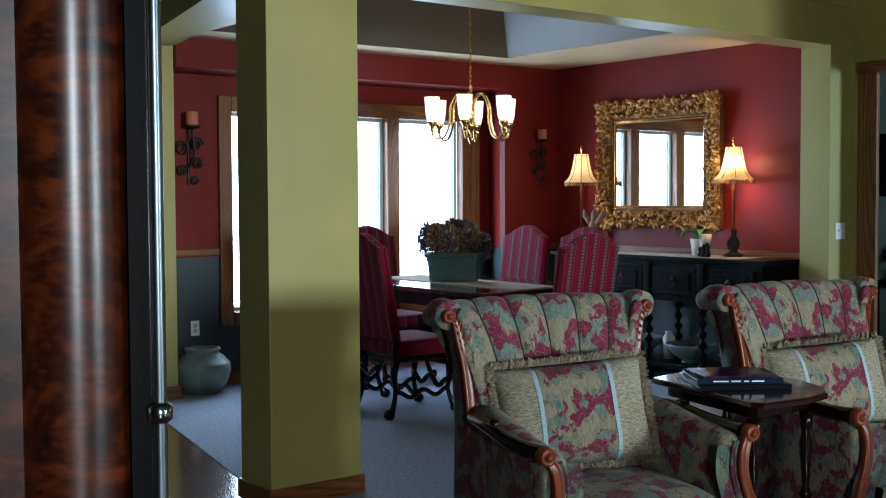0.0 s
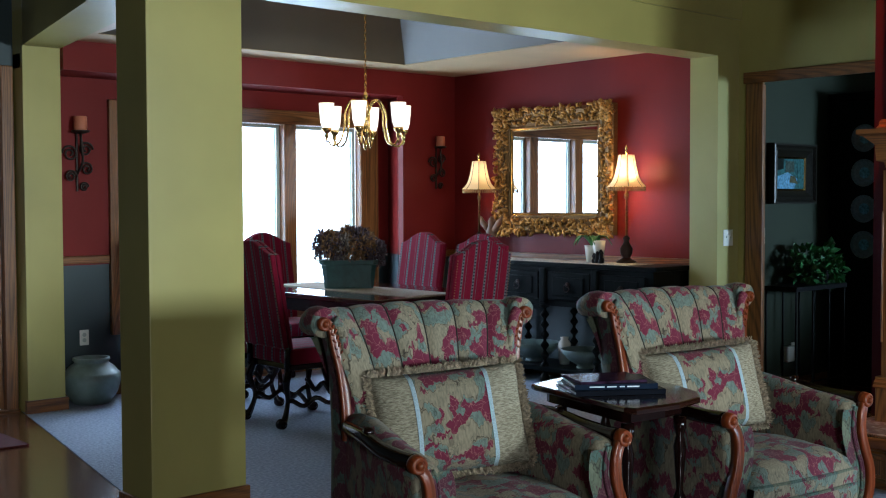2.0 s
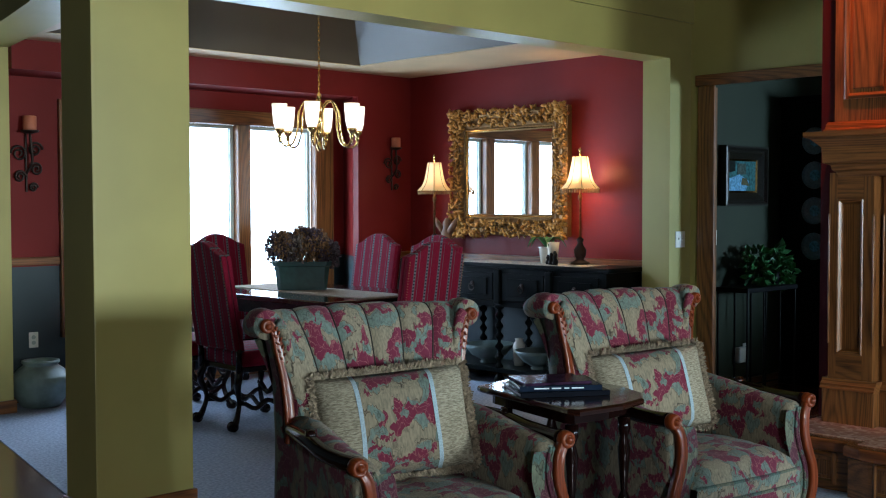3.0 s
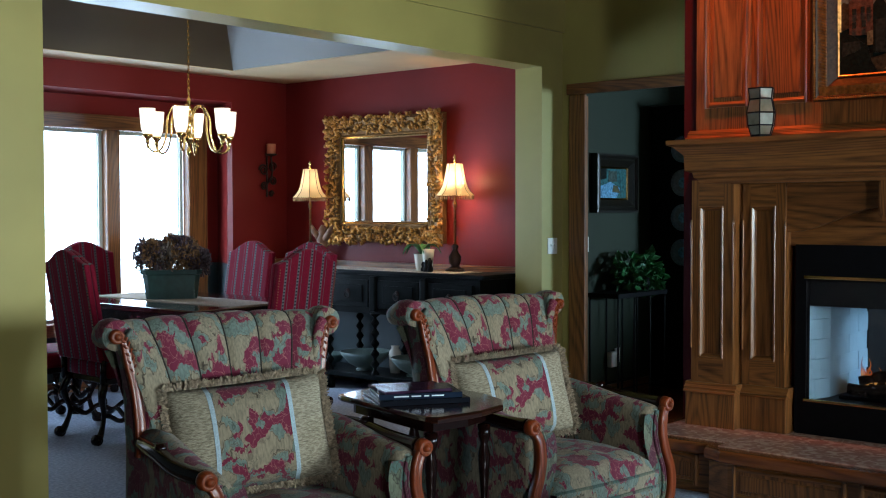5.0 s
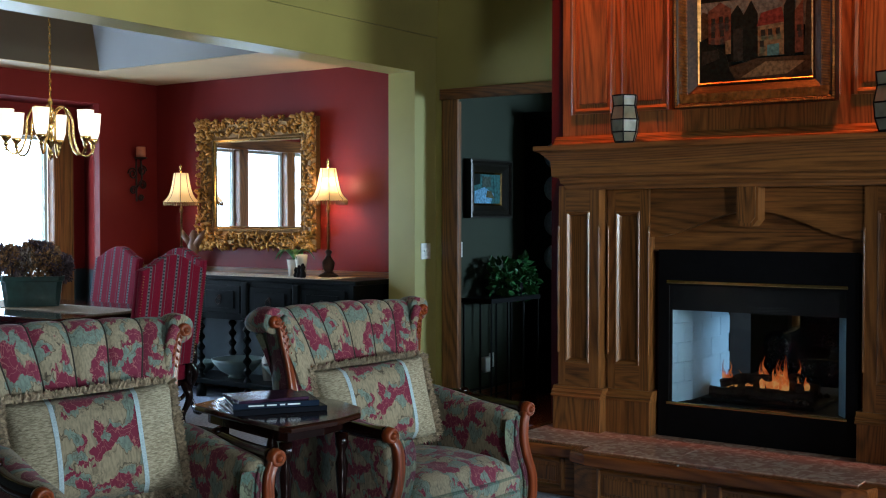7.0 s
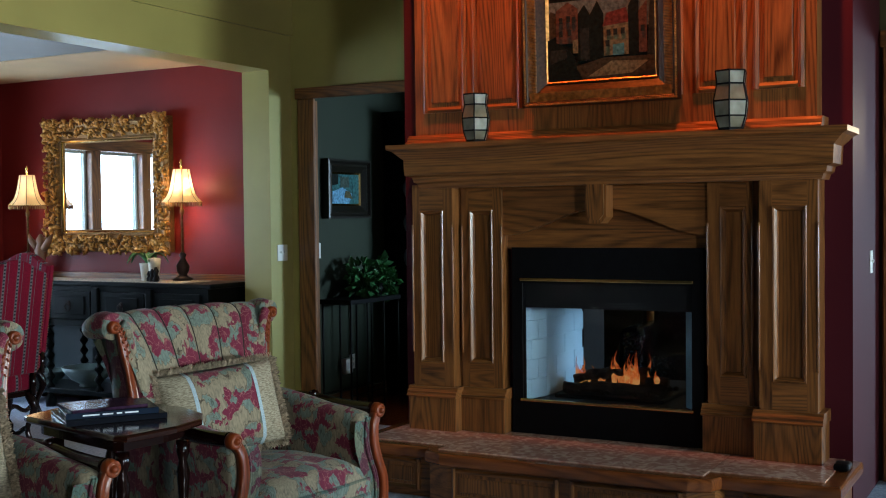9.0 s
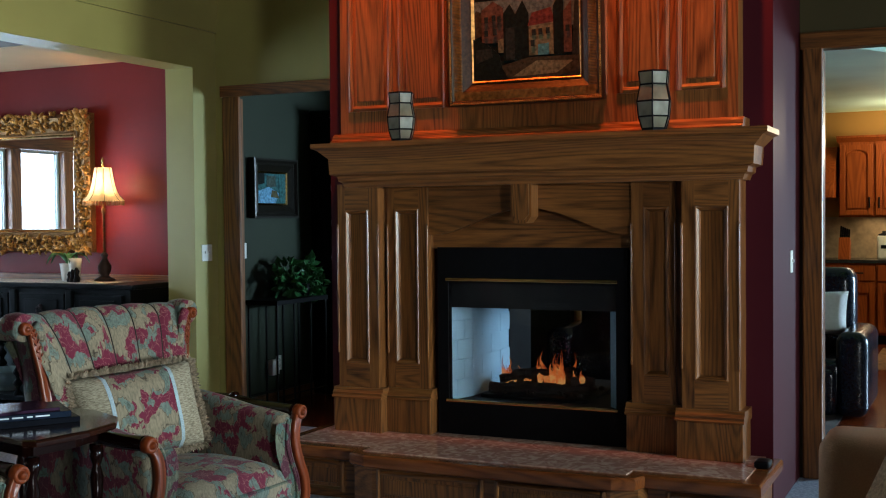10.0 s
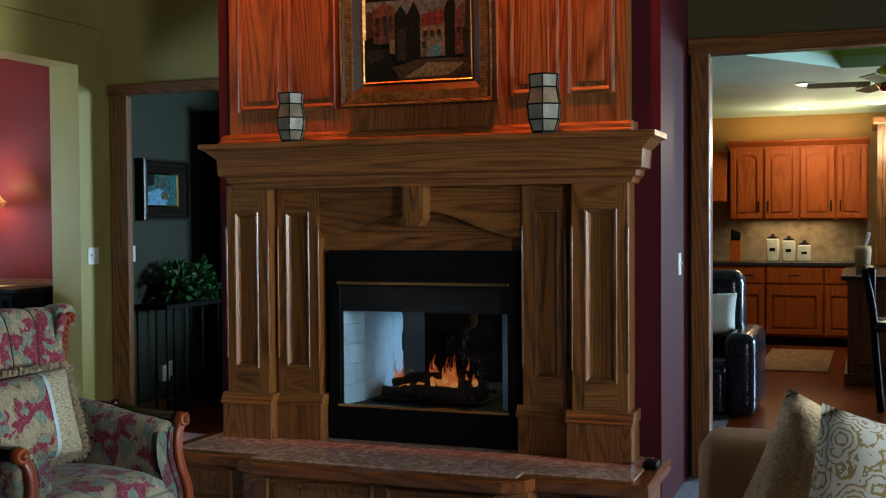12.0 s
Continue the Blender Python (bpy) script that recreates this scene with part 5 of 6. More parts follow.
rows = [[(x, sy * (W - d), sz * (H - d)) for x, d in prof] for sy, sz in ((-1, -1), (1, -1), (1, 1), (-1, 1), (-1, -1))]
# Duller gilt under the carving stands in for shade in its gaps.
part("frame", sheet(rows, bm), OLD_GOLD, mr)
rnd = random.Random(5)
bm = bmesh.new()
for k in range(900):
    a = rnd.uniform(0, 2 * (W + H))
    edge, s = (0, a) if a < W else (1, a - W) if a < W + H else (2, a - W - H) if a < 2 * W + H else (3, a - 2 * W - H)
    along, d = (2 * s - W if edge % 2 == 0 else 2 * s - H), rnd.uniform(-0.012, 0.128)
    y, z = ((along, H - d), (W - d, along), (along, -H + d), (-W + d, along))[edge]
    corner = min(1, max(0, (abs(y) + abs(z) - W - H + 0.35) / 0.3))
    r = rnd.uniform(0.008, 0.019) * (1 + 0.7 * corner)
    mtx = Matrix.Translation((-0.078 + 0.22 * max(0, d - 0.03) - rnd.uniform(0, 0.018) * (1 + corner), y, z)) @ Euler((rnd.uniform(0, 6), rnd.uniform(0, 6), rnd.uniform(0, 6))).to_matrix().to_4x4() @ Matrix.Diagonal((r, r * 2.1, r * 0.7, 1))
    bmesh.ops.create_icosphere(bm, subdivisions=1, radius=1.0, matrix=mtx)
tagged(part("carving", bm, GOLD, mr, "deeply carved gilt scrolls and leaves", smooth=True), kind="stuff")
part("inner_bead", sheet([[(x, sy * (W - d), sz * (H - d)) for x, d in ((-0.034, 0.172), (-0.05, 0.165), (-0.056, 0.158), (-0.04, 0.15))] for sy, sz in ((-1, -1), (1, -1), (1, 1), (-1, 1), (-1, -1))]), BRASS, mr)

# figurine as one plain mesh, orchid, small black ornaments
bm = lathe([(0.06, 0), (0.065, 0.02), (0.04, 0.05), (0.035, 0.15), (0.05, 0.22), (0.03, 0.27), (0.035, 0.31), (0.01, 0.35)], 12)
for s in (-1, 1):
    tube([(0, s * 0.03, 0.23), (-0.01, s * 0.10, 0.30), (0.0, s * 0.13, 0.35)], [0.03, 0.025, 0.006], 7, bm)
fg = part("figurine", bm, plain("carved_brown", (0.16, 0.07, 0.03), 0.5, 0, 0.3), None, "", True)
fg.matrix_world = pose(6.32, 6.72, 0.991)
tagged(fg, "carved brown winged figurine on the sideboard", "figurine")
op = thing("potted_orchid", pose(6.38, 5.66, 0.991), "drooping green leaves in a white pot on the sideboard", "plant")
part("pot", lathe([(0.04, 0), (0.055, 0.12), (0.06, 0.13), (0.052, 0.13), (0.045, 0.11)], 16), WHITE_CERAMIC, op, smooth=True)
for a, l in ((0.3, 0.16), (1.7, 0.14), (2.9, 0.17), (4.0, 0.15), (5.3, 0.16)):
    rows = []
    for i in range(7):
        t = i / 6
        r, zz, w = l * t, 0.12 + 0.10 * math.sin(t * 2.4) - 0.06 * t * t, 0.032 * math.sin(math.pi * (0.12 + 0.86 * t))
        rows.append([(r * math.cos(a) - w * k * math.sin(a), r * math.sin(a) + w * k * math.cos(a), zz + 0.012 * abs(k)) for k in (-1, 0, 1)])
    part("leaf", sheet(rows), LEAF, op, smooth=True)
cv = thing("candle_holder", pose(6.34, 5.55, 0.991), "small frosted white cup on the sideboard", "candle holder")
part("cup", lathe([(0.03, 0), (0.045, 0.12), (0.05, 0.17), (0.045, 0.17), (0.03, 0.1)], 14), WHITE_CERAMIC, cv, smooth=True)
orn = thing("ornament", pose(6.26, 5.50, 0.991), "cluster of small glossy black ornaments", "ornament")
for x, y, r in ((0, 0, 0.022), (0.02, 0.05, 0.018), (-0.01, -0.045, 0.02), (0.03, -0.01, 0.025)):
    part("piece", lathe([(r, 0), (r * 1.1, r), (r * 0.6, r * 2), (r * 0.9, r * 3), (r * 0.3, r * 4.2)], 10, None, (x, y, 0)), BLACK_METAL, orn, smooth=True)

# ---- chandelier ----
ch = thing("chandelier", pose(4.70, 6.37, 0), "polished brass chandelier with lit frosted glass cups", "chandelier")
part("column", lathe([(0.004, 1.84), (0.016, 1.86), (0.022, 1.885), (0.008, 1.91), (0.012, 1.93), (0.035, 1.96), (0.04, 1.985), (0.02, 2.01), (0.014, 2.05), (0.028, 2.075), (0.014, 2.10), (0.012, 2.16), (0.026, 2.185), (0.012, 2.21), (0.02, 2.235), (0.006, 2.27)], 14), BRASS, ch, smooth=True)
CUP, ct, cb = surface("lit_frosted_glass", 0.3, 0, (0.9, 0.85, 0.75))
cb.inputs["Emission Color"].default_value = (1.0, 0.83, 0.58, 1)
cb.inputs["Emission Strength"].default_value = 1.3
for k in range(6):
    a = math.radians(60 * k + 43)
    at = lambda r, z: (r * math.cos(a), r * math.sin(a), z)
    arm = part("arm", tube(curve(at(0.012, 2.08), at(0.05, 2.18), at(0.11, 2.20), at(0.155, 2.12), at(0.165, 2.0), at(0.20, 1.90), at(0.255, 1.875), at(0.292, 1.91), at(0.300, 1.965), steps=5), 0.0075, 8), BRASS, ch, smooth=True)
    part("candle_cup", lathe([(0.01, 1.925), (0.018, 1.94), (0.012, 1.955), (0.03, 1.975), (0.036, 1.99), (0.03, 2.0)], 12, None, at(0.300, 0)), BRASS, arm, smooth=True)
    part("glass_shade", lathe([(0.030, 1.995), (0.045, 2.04), (0.052, 2.12), (0.056, 2.175), (0.052, 2.175), (0.046, 2.10), (0.02, 2.01)], 16, None, at(0.300, 0)), CUP, arm, "glowing frosted glass cup", smooth=True)
    part("pendant", lathe([(0.003, 1.93), (0.009, 1.915), (0.003, 1.885)], 8, None, at(0.300, 0)), BRASS, arm, smooth=True)
bm = bmesh.new()
for k in range(24):
    z = 2.275 + k * 0.031
    ring = [(0.010 * math.cos(t) * (1 if k % 2 else 0.25), 0.010 * math.cos(t) * (0.25 if k % 2 else 1), z + 0.016 + 0.020 * math.sin(t)) for t in (2 * math.pi * i / 8 for i in range(9))]
    tube(ring, 0.0028, 5, bm)
part("chain", bm, BRASS, ch)
part("canopy", lathe([(0.065, 3.045), (0.06, 3.03), (0.02, 3.01)], 16), BRASS, ch, smooth=True)
lamp("chandelier_light", "POINT", pose(4.70, 6.37, 2.30), 1.6, (1.0, 0.78, 0.5), 0.25)


def sconce(m, s=1.0):
    root = thing("wall_sconce", m @ Matrix.Scale(s, 4), "wrought iron scroll sconce with a terracotta candle", "sconce", "sconces of the dining room")
    part("candle", lathe([(0.042, 0.0), (0.043, 0.02), (0.043, 0.09), (0.038, 0.095)], 16, None, (0, -0.075, 0)), TERRACOTTA, root, smooth=True)
    part("dish", lathe([(0.02, -0.02), (0.055, -0.01), (0.06, 0.002), (0.05, 0.002)], 14, None, (0, -0.075, 0)), IRON, root, smooth=True)
    part("back_bar", tube([(0, -0.012, 0.02), (0, -0.012, -0.40)], 0.008, 7), IRON, root)
    for k, (cx, cz, r, w) in enumerate(((0.055, -0.12, 0.05, 1), (-0.055, -0.15, 0.055, -1), (0.06, -0.25, 0.045, -1), (-0.05, -0.30, 0.04, 1), (0.04, -0.37, 0.03, 1))):
        line = [(cx + w * r * (1 - i / 34) * math.cos(i * 0.42), -0.03, cz + r * (1 - i / 34) * math.sin(i * 0.42)) for i in range(27)]
        part("scroll", tube(line, 0.0075, 6), IRON, root, smooth=True)
    part("arm", tube(curve((0, -0.012, -0.28), (0.02, -0.06, -0.20), (0, -0.075, -0.02), steps=5), 0.009, 7), IRON, root, smooth=True)


sconce(pose(6.40, 7.53, 1.965), 0.95)
sconce(pose(3.20, 7.95, 2.00), 1.12)

jar = thing("floor_jar", pose(3.18, 7.70, 0) @ Matrix.Scale(0.80, 4), "large weathered grey-green ceramic jar on the carpet", "jar")
part("body", lathe([(0.15, 0), (0.17, 0.01), (0.23, 0.10), (0.262, 0.21), (0.255, 0.28), (0.245, 0.285), (0.20, 0.34), (0.155, 0.37), (0.15, 0.385), (0.168, 0.40), (0.165, 0.42), (0.14, 0.42), (0.13, 0.38), (0.10, 0.30)], 30), CERAMIC, jar, smooth=True)


def wall_plate(m, kind, label):
    root = thing(kind, m, label, kind.replace("_", " "), "wall plates")
    double = kind == "double_switch"
    w = 0.058 if double else 0.036
    part("plate", box(-w, -0.006, -0.058, w, 0, 0.058, bevel=0.003), WHITE_PLASTIC, root)
    for x in ((-0.023, 0.023) if double else (0,)):
        if "switch" in kind:
            part("toggle", box(x - 0.005, -0.016, -0.004, x + 0.005, -0.006, 0.012), WHITE_PLASTIC, root)
        else:
            for z in (-0.02, 0.02):
                part("socket", lathe([(0.015, -0.009), (0.016, -0.006)], 12, None, (x, 0, z), "y"), SASH, root)


wall_plate(pose(6.53, 4.512, 1.20), "double_switch", "white double light switch on the olive wall end")
wall_plate(pose(7.01, 4.54, 1.20), "light_switch", "white light switch on the dark hall wall")
wall_plate(pose(7.46, 4.54, 0.31), "power_outlet", "white outlet on the dark hall wall")
wall_plate(pose(3.24, 7.95, 0.455), "power_outlet", "white outlet above the floor jar")
wall_plate(pose(6.10, 0.46, 1.19), "light_switch", "white switch on the maroon chimney return")
plug = thing("plug_in_device", pose(7.34, 4.53, 0.29), "white plug-in air freshener on the hall wall", "plug")
part("body", rounded(-0.05, -0.05, -0.06, 0.05, 0, 0.06, 0.012), WHITE_PLASTIC, plug, smooth=True)

# ---- entry door ----
ed = tagged(thing("door_1", pose(0, 0, 0), "oak entry door with leaded bevelled glass, closed", "door"), kind="structure")
part("casing", box(2.565, 7.72, 0, 2.65, 7.78, 2.42, bevel=0.008), OAK, ed)
part("casing", box(1.50, 7.72, 0, 1.585, 7.78, 2.42, bevel=0.008), OAK, ed)
part("casing_head", box(1.585, 7.72, 2.33, 2.565, 7.78, 2.42, bevel=0.008), OAK_ACROSS, ed)
bm = box(2.47, 7.78, 0.02, 2.565, 7.83, 2.33)
box(1.585, 7.78, 0.02, 1.68, 7.83, 2.33, bm)
box(1.68, 7.78, 2.18, 2.47, 7.83, 2.33, bm)
box(1.68, 7.78, 0.02, 2.47, 7.83, 0.30, bm)
part("leaf", bm, OAK, ed)
pane = part("glass", box(1.68, 7.80, 0.30, 2.47, 7.806, 2.18), GLASS, ed)
pane.visible_shadow = False
LEAD = plain("lead_came", (0.16, 0.16, 0.16), 0.4, 0.6)
for x in (1.70, 1.79, 2.355, 2.445):
    part("came", box(x - 0.004, 7.792, 0.30, x + 0.004, 7.80, 2.18), LEAD, ed)
for z0 in [0.42 + 0.30 * i for i in range(6)]:
    for xa, xb in ((2.355, 2.445), (1.79, 1.70)):
        part("came", tube([(xa, 7.796, z0), (xb, 7.796, z0 + 0.075), (xa, 7.796, z0 + 0.15)], 0.006, 5), STEEL, ed)
part("kick_panel", box(1.78, 7.772, 0.07, 2.38, 7.78, 0.24, bevel=0.006), OAK, ed)
part("threshold", box(1.5, 7.70, -0.003, 2.65, 7.76, 0.02), OAK_ACROSS, ed)
setting("wall_porch", box(0.5, 9.4, -0.6, 2.6, 9.6, 3.5), plain("red_brick", (0.30, 0.09, 0.06), 0.9, 0, 0.4, 8), "red brick porch wall outside", "backdrop")
mat = thing("door_mat", pose(1.75, 6.9, 0), "dark red mat on the entry floor", "mat")
part("cloth", box(-0.6, -0.35, -0.003, 0.5, 0.35, 0.008), plain("dark_red_mat", (0.10, 0.012, 0.012), 0.95, 0, 0.4, 60, 0.5), mat)

# ---- tall clock close to the camera ----
GUNMETAL = plain("dark_steel", (0.26, 0.31, 0.34), 0.32, 1.0, 0.1)
BURL, but, bub = surface("polished_burl", 0.30)
bun = node(but, "TexNoise", Scale=7.0, Detail=5.0, Roughness=0.6, Distortion=1.4)
but.links.new(coords(but, (1.0, 1.0, 2.2)), bun.inputs["Vector"])
buf = node(but, "TexNoise", Scale=55.0, Detail=3.0)
but.links.new(coords(but, (1.0, 1.0, 3.0)), buf.inputs["Vector"])
bum = maths(but, "ADD", maths(but, "MULTIPLY", bun.outputs[0], 0.75), maths(but, "MULTIPLY", buf.outputs[0], 0.25))
but.links.new(ramp(but, bum, [(0.36, (0.010, 0.004, 0.004)), (0.47, (0.050, 0.010, 0.004)), (0.60, (0.17, 0.034, 0.008))]), bub.inputs["Base Color"])
bub.inputs["Coat Weight"].default_value, bub.inputs["Coat Roughness"].default_value = 0.9, 0.30
ck = thing("longcase_clock", pose(-0.1195, 0.846, 0, 0, 0, -23.4) @ Matrix.Diagonal((0.8, 0.8, 1, 1)), "tall polished red-brown clock case with steel rod edge", "clock")
part("case", box(-0.50, 0.045, 0, -0.045, 0.30, 2.15, bevel=0.006), BURL, ck)
part("corner_column", lathe([(0.0625, 0.0), (0.0625, 0.004), (0.0625, 2.116), (0.0625, 2.12)], 48, None, (-0.1075, 0.05, 0)), BURL, ck, "rounded polished corner column", smooth=True)
part("rebate", box(-0.045, 0.01, 0, -0.022, 0.28, 2.12), BLACK_METAL, ck)
rod = part("rod", lathe([(0.0085, 0), (0.0085, 0.004), (0.0085, 2.116), (0.0085, 2.12)], 16, None, (-0.012, 0.004, 0)), GUNMETAL, ck, "thin steel rod", smooth=True)
part("collar", lathe([(0.009, 1.238), (0.015, 1.242), (0.015, 1.254), (0.009, 1.258)], 16, None, (-0.012, 0.004, 0)), STEEL, rod, smooth=True)
part("plinth", box(-0.54, -0.03, 0, -0.0, 0.32, 0.2, bevel=0.01), CLOCK_WOOD, ck)

# ---- hall ----
def framed_picture(root, w, h, f, outer, inner, deep):
    """A moulded frame in the local x-z plane, its face towards -y."""
    prof = [(0.0, 0.0), (-deep, 0.0), (-deep * 1.05, f * 0.16), (-deep * 0.7, f * 0.34), (-deep * 0.85, f * 0.52), (-deep * 0.5, f * 0.78), (-0.012, f)]
    part("frame", sheet([[(sx * (w - d), y, sz * (h - d)) for y, d in prof] for sx, sz in ((-1, -1), (1, -1), (1, 1), (-1, 1), (-1, -1))]), outer, root)
    part("frame_slip", sheet([[(sx * (w - f + d), y, sz * (h - f + d)) for y, d in ((-0.011, 0.004), (-0.022, 0.0), (-0.012, -0.014))] for sx, sz in ((-1, -1), (1, -1), (1, 1), (-1, 1), (-1, -1))]), inner, root)


def canvas(root, w, h, shapes, low=1.0):
    part("canvas", box(-w, -0.010, -h, w, -0.004, h), shapes[0], root)
    for i, (outline, m) in enumerate(shapes[1]):
        part("painted_shape", prism([(x * w, ((z + 1) * low - 1) * h) for x, z in outline], "y", -0.0115 - 0.0004 * i, -0.0100 - 0.0004 * i), m, root)


def oil(name, colour, vary=0.45, scale=30):
    m = plain(name, colour, 0.5, 0, vary, scale, 0.3)
    m.node_tree.nodes["Principled BSDF"].inputs["IOR"].default_value = 1.15
    return m


P_DARK, P_BRICK, P_GOLD, P_SKY, P_GROUND, P_SHADE, P_BLUE, P_TEAL, P_RED = (oil("oil_" + n, c, 0.5, 55) for n, c in (("dark", (0.005, 0.008, 0.006)), ("brick", (0.060, 0.032, 0.020)), ("ochre", (0.095, 0.085, 0.042)), ("sky", (0.060, 0.080, 0.066)), ("ground", (0.028, 0.023, 0.012)), ("umber", (0.014, 0.017, 0.013)), ("blue", (0.16, 0.34, 0.50)), ("teal", (0.04, 0.12, 0.12)), ("red", (0.075, 0.020, 0.014))))
sp = thing("framed_painting", pose(7.38, 4.538, 1.67), "small blue garden painting in a gilt frame on the hall wall", "painting")
framed_picture(sp, 0.30, 0.228, 0.10, plain("black_gilt", (0.018, 0.015, 0.010), 0.35, 0.3, 0.6, 70, 0.3), BRASS, 0.06)
canvas(sp, 0.20, 0.128, (P_TEAL, [([(-1, -1), (0.2, -1), (0.5, -0.3), (-0.2, 0.1), (-1, -0.2)], P_BLUE), ([(-0.35, 0.1), (0.25, 0.1), (0.25, 0.75), (-0.35, 0.75)], P_SKY), ([(-0.9, 0.2), (-0.5, 0.3), (-0.5, 1), (-1, 1)], P_DARK), ([(0.5, -0.4), (1, -0.6), (1, 1), (0.45, 0.9)], P_TEAL), ([(-0.1, -0.5), (0.5, -0.6), (0.3, -0.15), (0.0, -0.1)], P_GOLD)]))
ps = thing("plant_stand", pose(7.33, 4.36, 0), "black iron plant stand against the dark hall wall", "plant stand")
part("top", box(-0.36, -0.14, 0.80, 0.36, 0.14, 0.835, bevel=0.004), BLACK_METAL, ps)
for x in (-0.34, -0.11, 0.12, 0.34):
    for y in (-0.125, 0.125):
        part("leg", tube([(x, y, 0.8), (x, y, 0.0)], 0.008, 6), BLACK_METAL, ps)
for y in (-0.125, 0.125):
    part("rail", tube([(-0.34, y, 0.12), (0.34, y, 0.12)], 0.006, 6), BLACK_METAL, ps)
iv = thing("ivy_plant", pose(7.47, 4.34, 0.836), "bushy dark green ivy in a low pot on the stand", "plant")
part("pot", lathe([(0.07, 0), (0.09, 0.1), (0.08, 0.1)], 14), BLACK_METAL, iv, smooth=True)
rnd = random.Random(8)
for i in range(7):
    part("leaf_clump", leaves(bmesh.new(), (-0.18 + 0.36 * i / 6, rnd.uniform(-.05, .05), 0.12 + 0.07 * math.sin(i * 1.9)), (0.10, 0.09, 0.09), 60, 0.065, rnd), LEAF, iv)
ht = thing("hutch", pose(7.95, 4.10, 0), "tall black hutch displaying blue and white plates", "hutch")
part("body", box(0, 0, 0, 0.78, 0.43, 2.25, bevel=0.006), BLACK_WOOD, ht)
part("cornice", box(-0.03, -0.03, 2.25, 0.80, 0.43, 2.31, bevel=0.01), BLACK_WOOD, ht)
# Bluish strip painted as the highlight along the hutch's edge.
part("edge_glint", box(-0.012, -0.005, 0.1, 0.0, 0.02, 2.2), plain("painted_blue_glint", (0.03, 0.05, 0.07), 0.3), ht)
PLATE = plain("blue_white_plate", (0.16, 0.21, 0.26), 0.3, 0, 0.3, 50)
for z in (1.12, 1.40, 1.68, 1.95):
    p = thing("display_plate", pose(7.95 - 0.004, 4.22, z), "blue and white china plate on the hutch", "plate", "plates on the hutch")
    part("plate", lathe([(0.02, -0.006), (0.07, -0.010), (0.105, -0.024), (0.108, -0.02), (0.07, 0.0)], 24, None, (0, 0, 0), "x"), PLATE, p, smooth=True)
    part("pattern", lathe([(0.045, -0.0125), (0.045, -0.011)], 9, None, (0, 0, 0), "x"), P_BLUE, p)

# ---- over the mantel ----
pa = thing("framed_painting", pose(5.392, 1.65, 2.46) @ pose(0, 0, 0, 2, 0, -90), "dark old townscape oil painting in a beaded gilt frame", "painting")
FRAME_BROWN = plain("dark_gilt_brown", (0.024, 0.013, 0.005), 0.42, 0.5, 0.6, 60, 0.3)
framed_picture(pa, 0.412, 0.450, 0.118, FRAME_BROWN, GOLD, 0.055)
town = [
    ([(-1, 0.25), (1, 0.25), (1, 1), (-1, 1)], P_SKY),
    ([(-0.98, 0.05), (-0.80, 0.15), (-0.80, 0.72), (-0.90, 0.78), (-0.98, 0.6)], P_GROUND),
    ([(-0.80, -0.05), (-0.40, -0.05), (-0.40, 0.80), (-0.58, 0.98), (-0.80, 0.78)], P_BRICK),
    ([(-0.50, -0.30), (-0.40, -0.30), (-0.40, 0.05), (-0.50, 0.02)], P_GOLD),
    ([(-0.40, -0.50), (0.06, -0.50), (0.06, 0.62), (-0.05, 0.95), (-0.18, 0.62), (-0.28, 0.88), (-0.40, 0.66)], P_DARK),
    ([(-0.36, -0.5), (-0.20, -0.5), (-0.20, 0.3), (-0.36, 0.3)], P_SHADE),
    ([(0.06, -0.42), (0.50, -0.42), (0.50, 0.36), (0.06, 0.32)], P_GOLD),
    ([(0.04, 0.30), (0.52, 0.36), (0.46, 0.72), (0.12, 0.62)], P_RED),
    ([(0.22, -0.42), (0.42, -0.42), (0.42, -0.14), (0.22, -0.16)], P_TEAL),
    ([(0.50, -0.44), (0.68, -0.44), (0.68, 1), (0.60, 1), (0.50, 0.75)], P_DARK),
    ([(0.68, -0.40), (0.82, -0.40), (0.82, 0.85), (0.68, 0.6)], P_BRICK),
    ([(0.82, -0.46), (1, -0.50), (1, 1), (0.88, 0.9)], P_SHADE),
    ([(-1, -1), (1, -1), (1, -0.48), (0.06, -0.46), (-0.42, -0.62), (-1, -0.6)], P_GROUND),
    ([(-0.25, -0.92), (0.55, -0.88), (0.85, -0.6), (0.2, -0.55)], P_GOLD),
    ([(-1, -1), (-0.30, -1), (-0.42, -0.70), (-0.48, -0.35), (-0.72, -0.05), (-1, 0.10)], P_DARK),
    ([(-0.92, -0.55), (-0.60, -0.40), (-0.62, -0.18), (-0.9, -0.2)], P_SHADE),
    ([(0.45, -1), (1, -1), (1, -0.80)], P_SHADE)]
town += [([(x, z), (x + 0.07, z), (x + 0.07, z + 0.15), (x, z + 0.15)], P_SHADE) for x, z in ((0.12, 0.06), (0.24, 0.07), (0.37, 0.08), (-0.74, 0.45), (-0.60, 0.48), (-0.50, 0.45), (0.10, -0.20), (-0.74, 0.12), (-0.58, 0.14), (0.72, 0.1))]
canvas(pa, 0.30, 0.33, (P_DARK, town), 0.62)
bm = bmesh.new()
for k in range(70):
    t = -0.400 + 0.80 * k / 69
    for p in ((t, -0.056, -0.440), (t, -0.056, 0.440)):
        bmesh.ops.create_icosphere(bm, subdivisions=1, radius=0.0075, matrix=Matrix.Translation(p))
    for p in ((-0.402, -0.056, t * 1.1), (0.402, -0.056, t * 1.1)):
        bmesh.ops.create_icosphere(bm, subdivisions=1, radius=0.0075, matrix=Matrix.Translation(p))
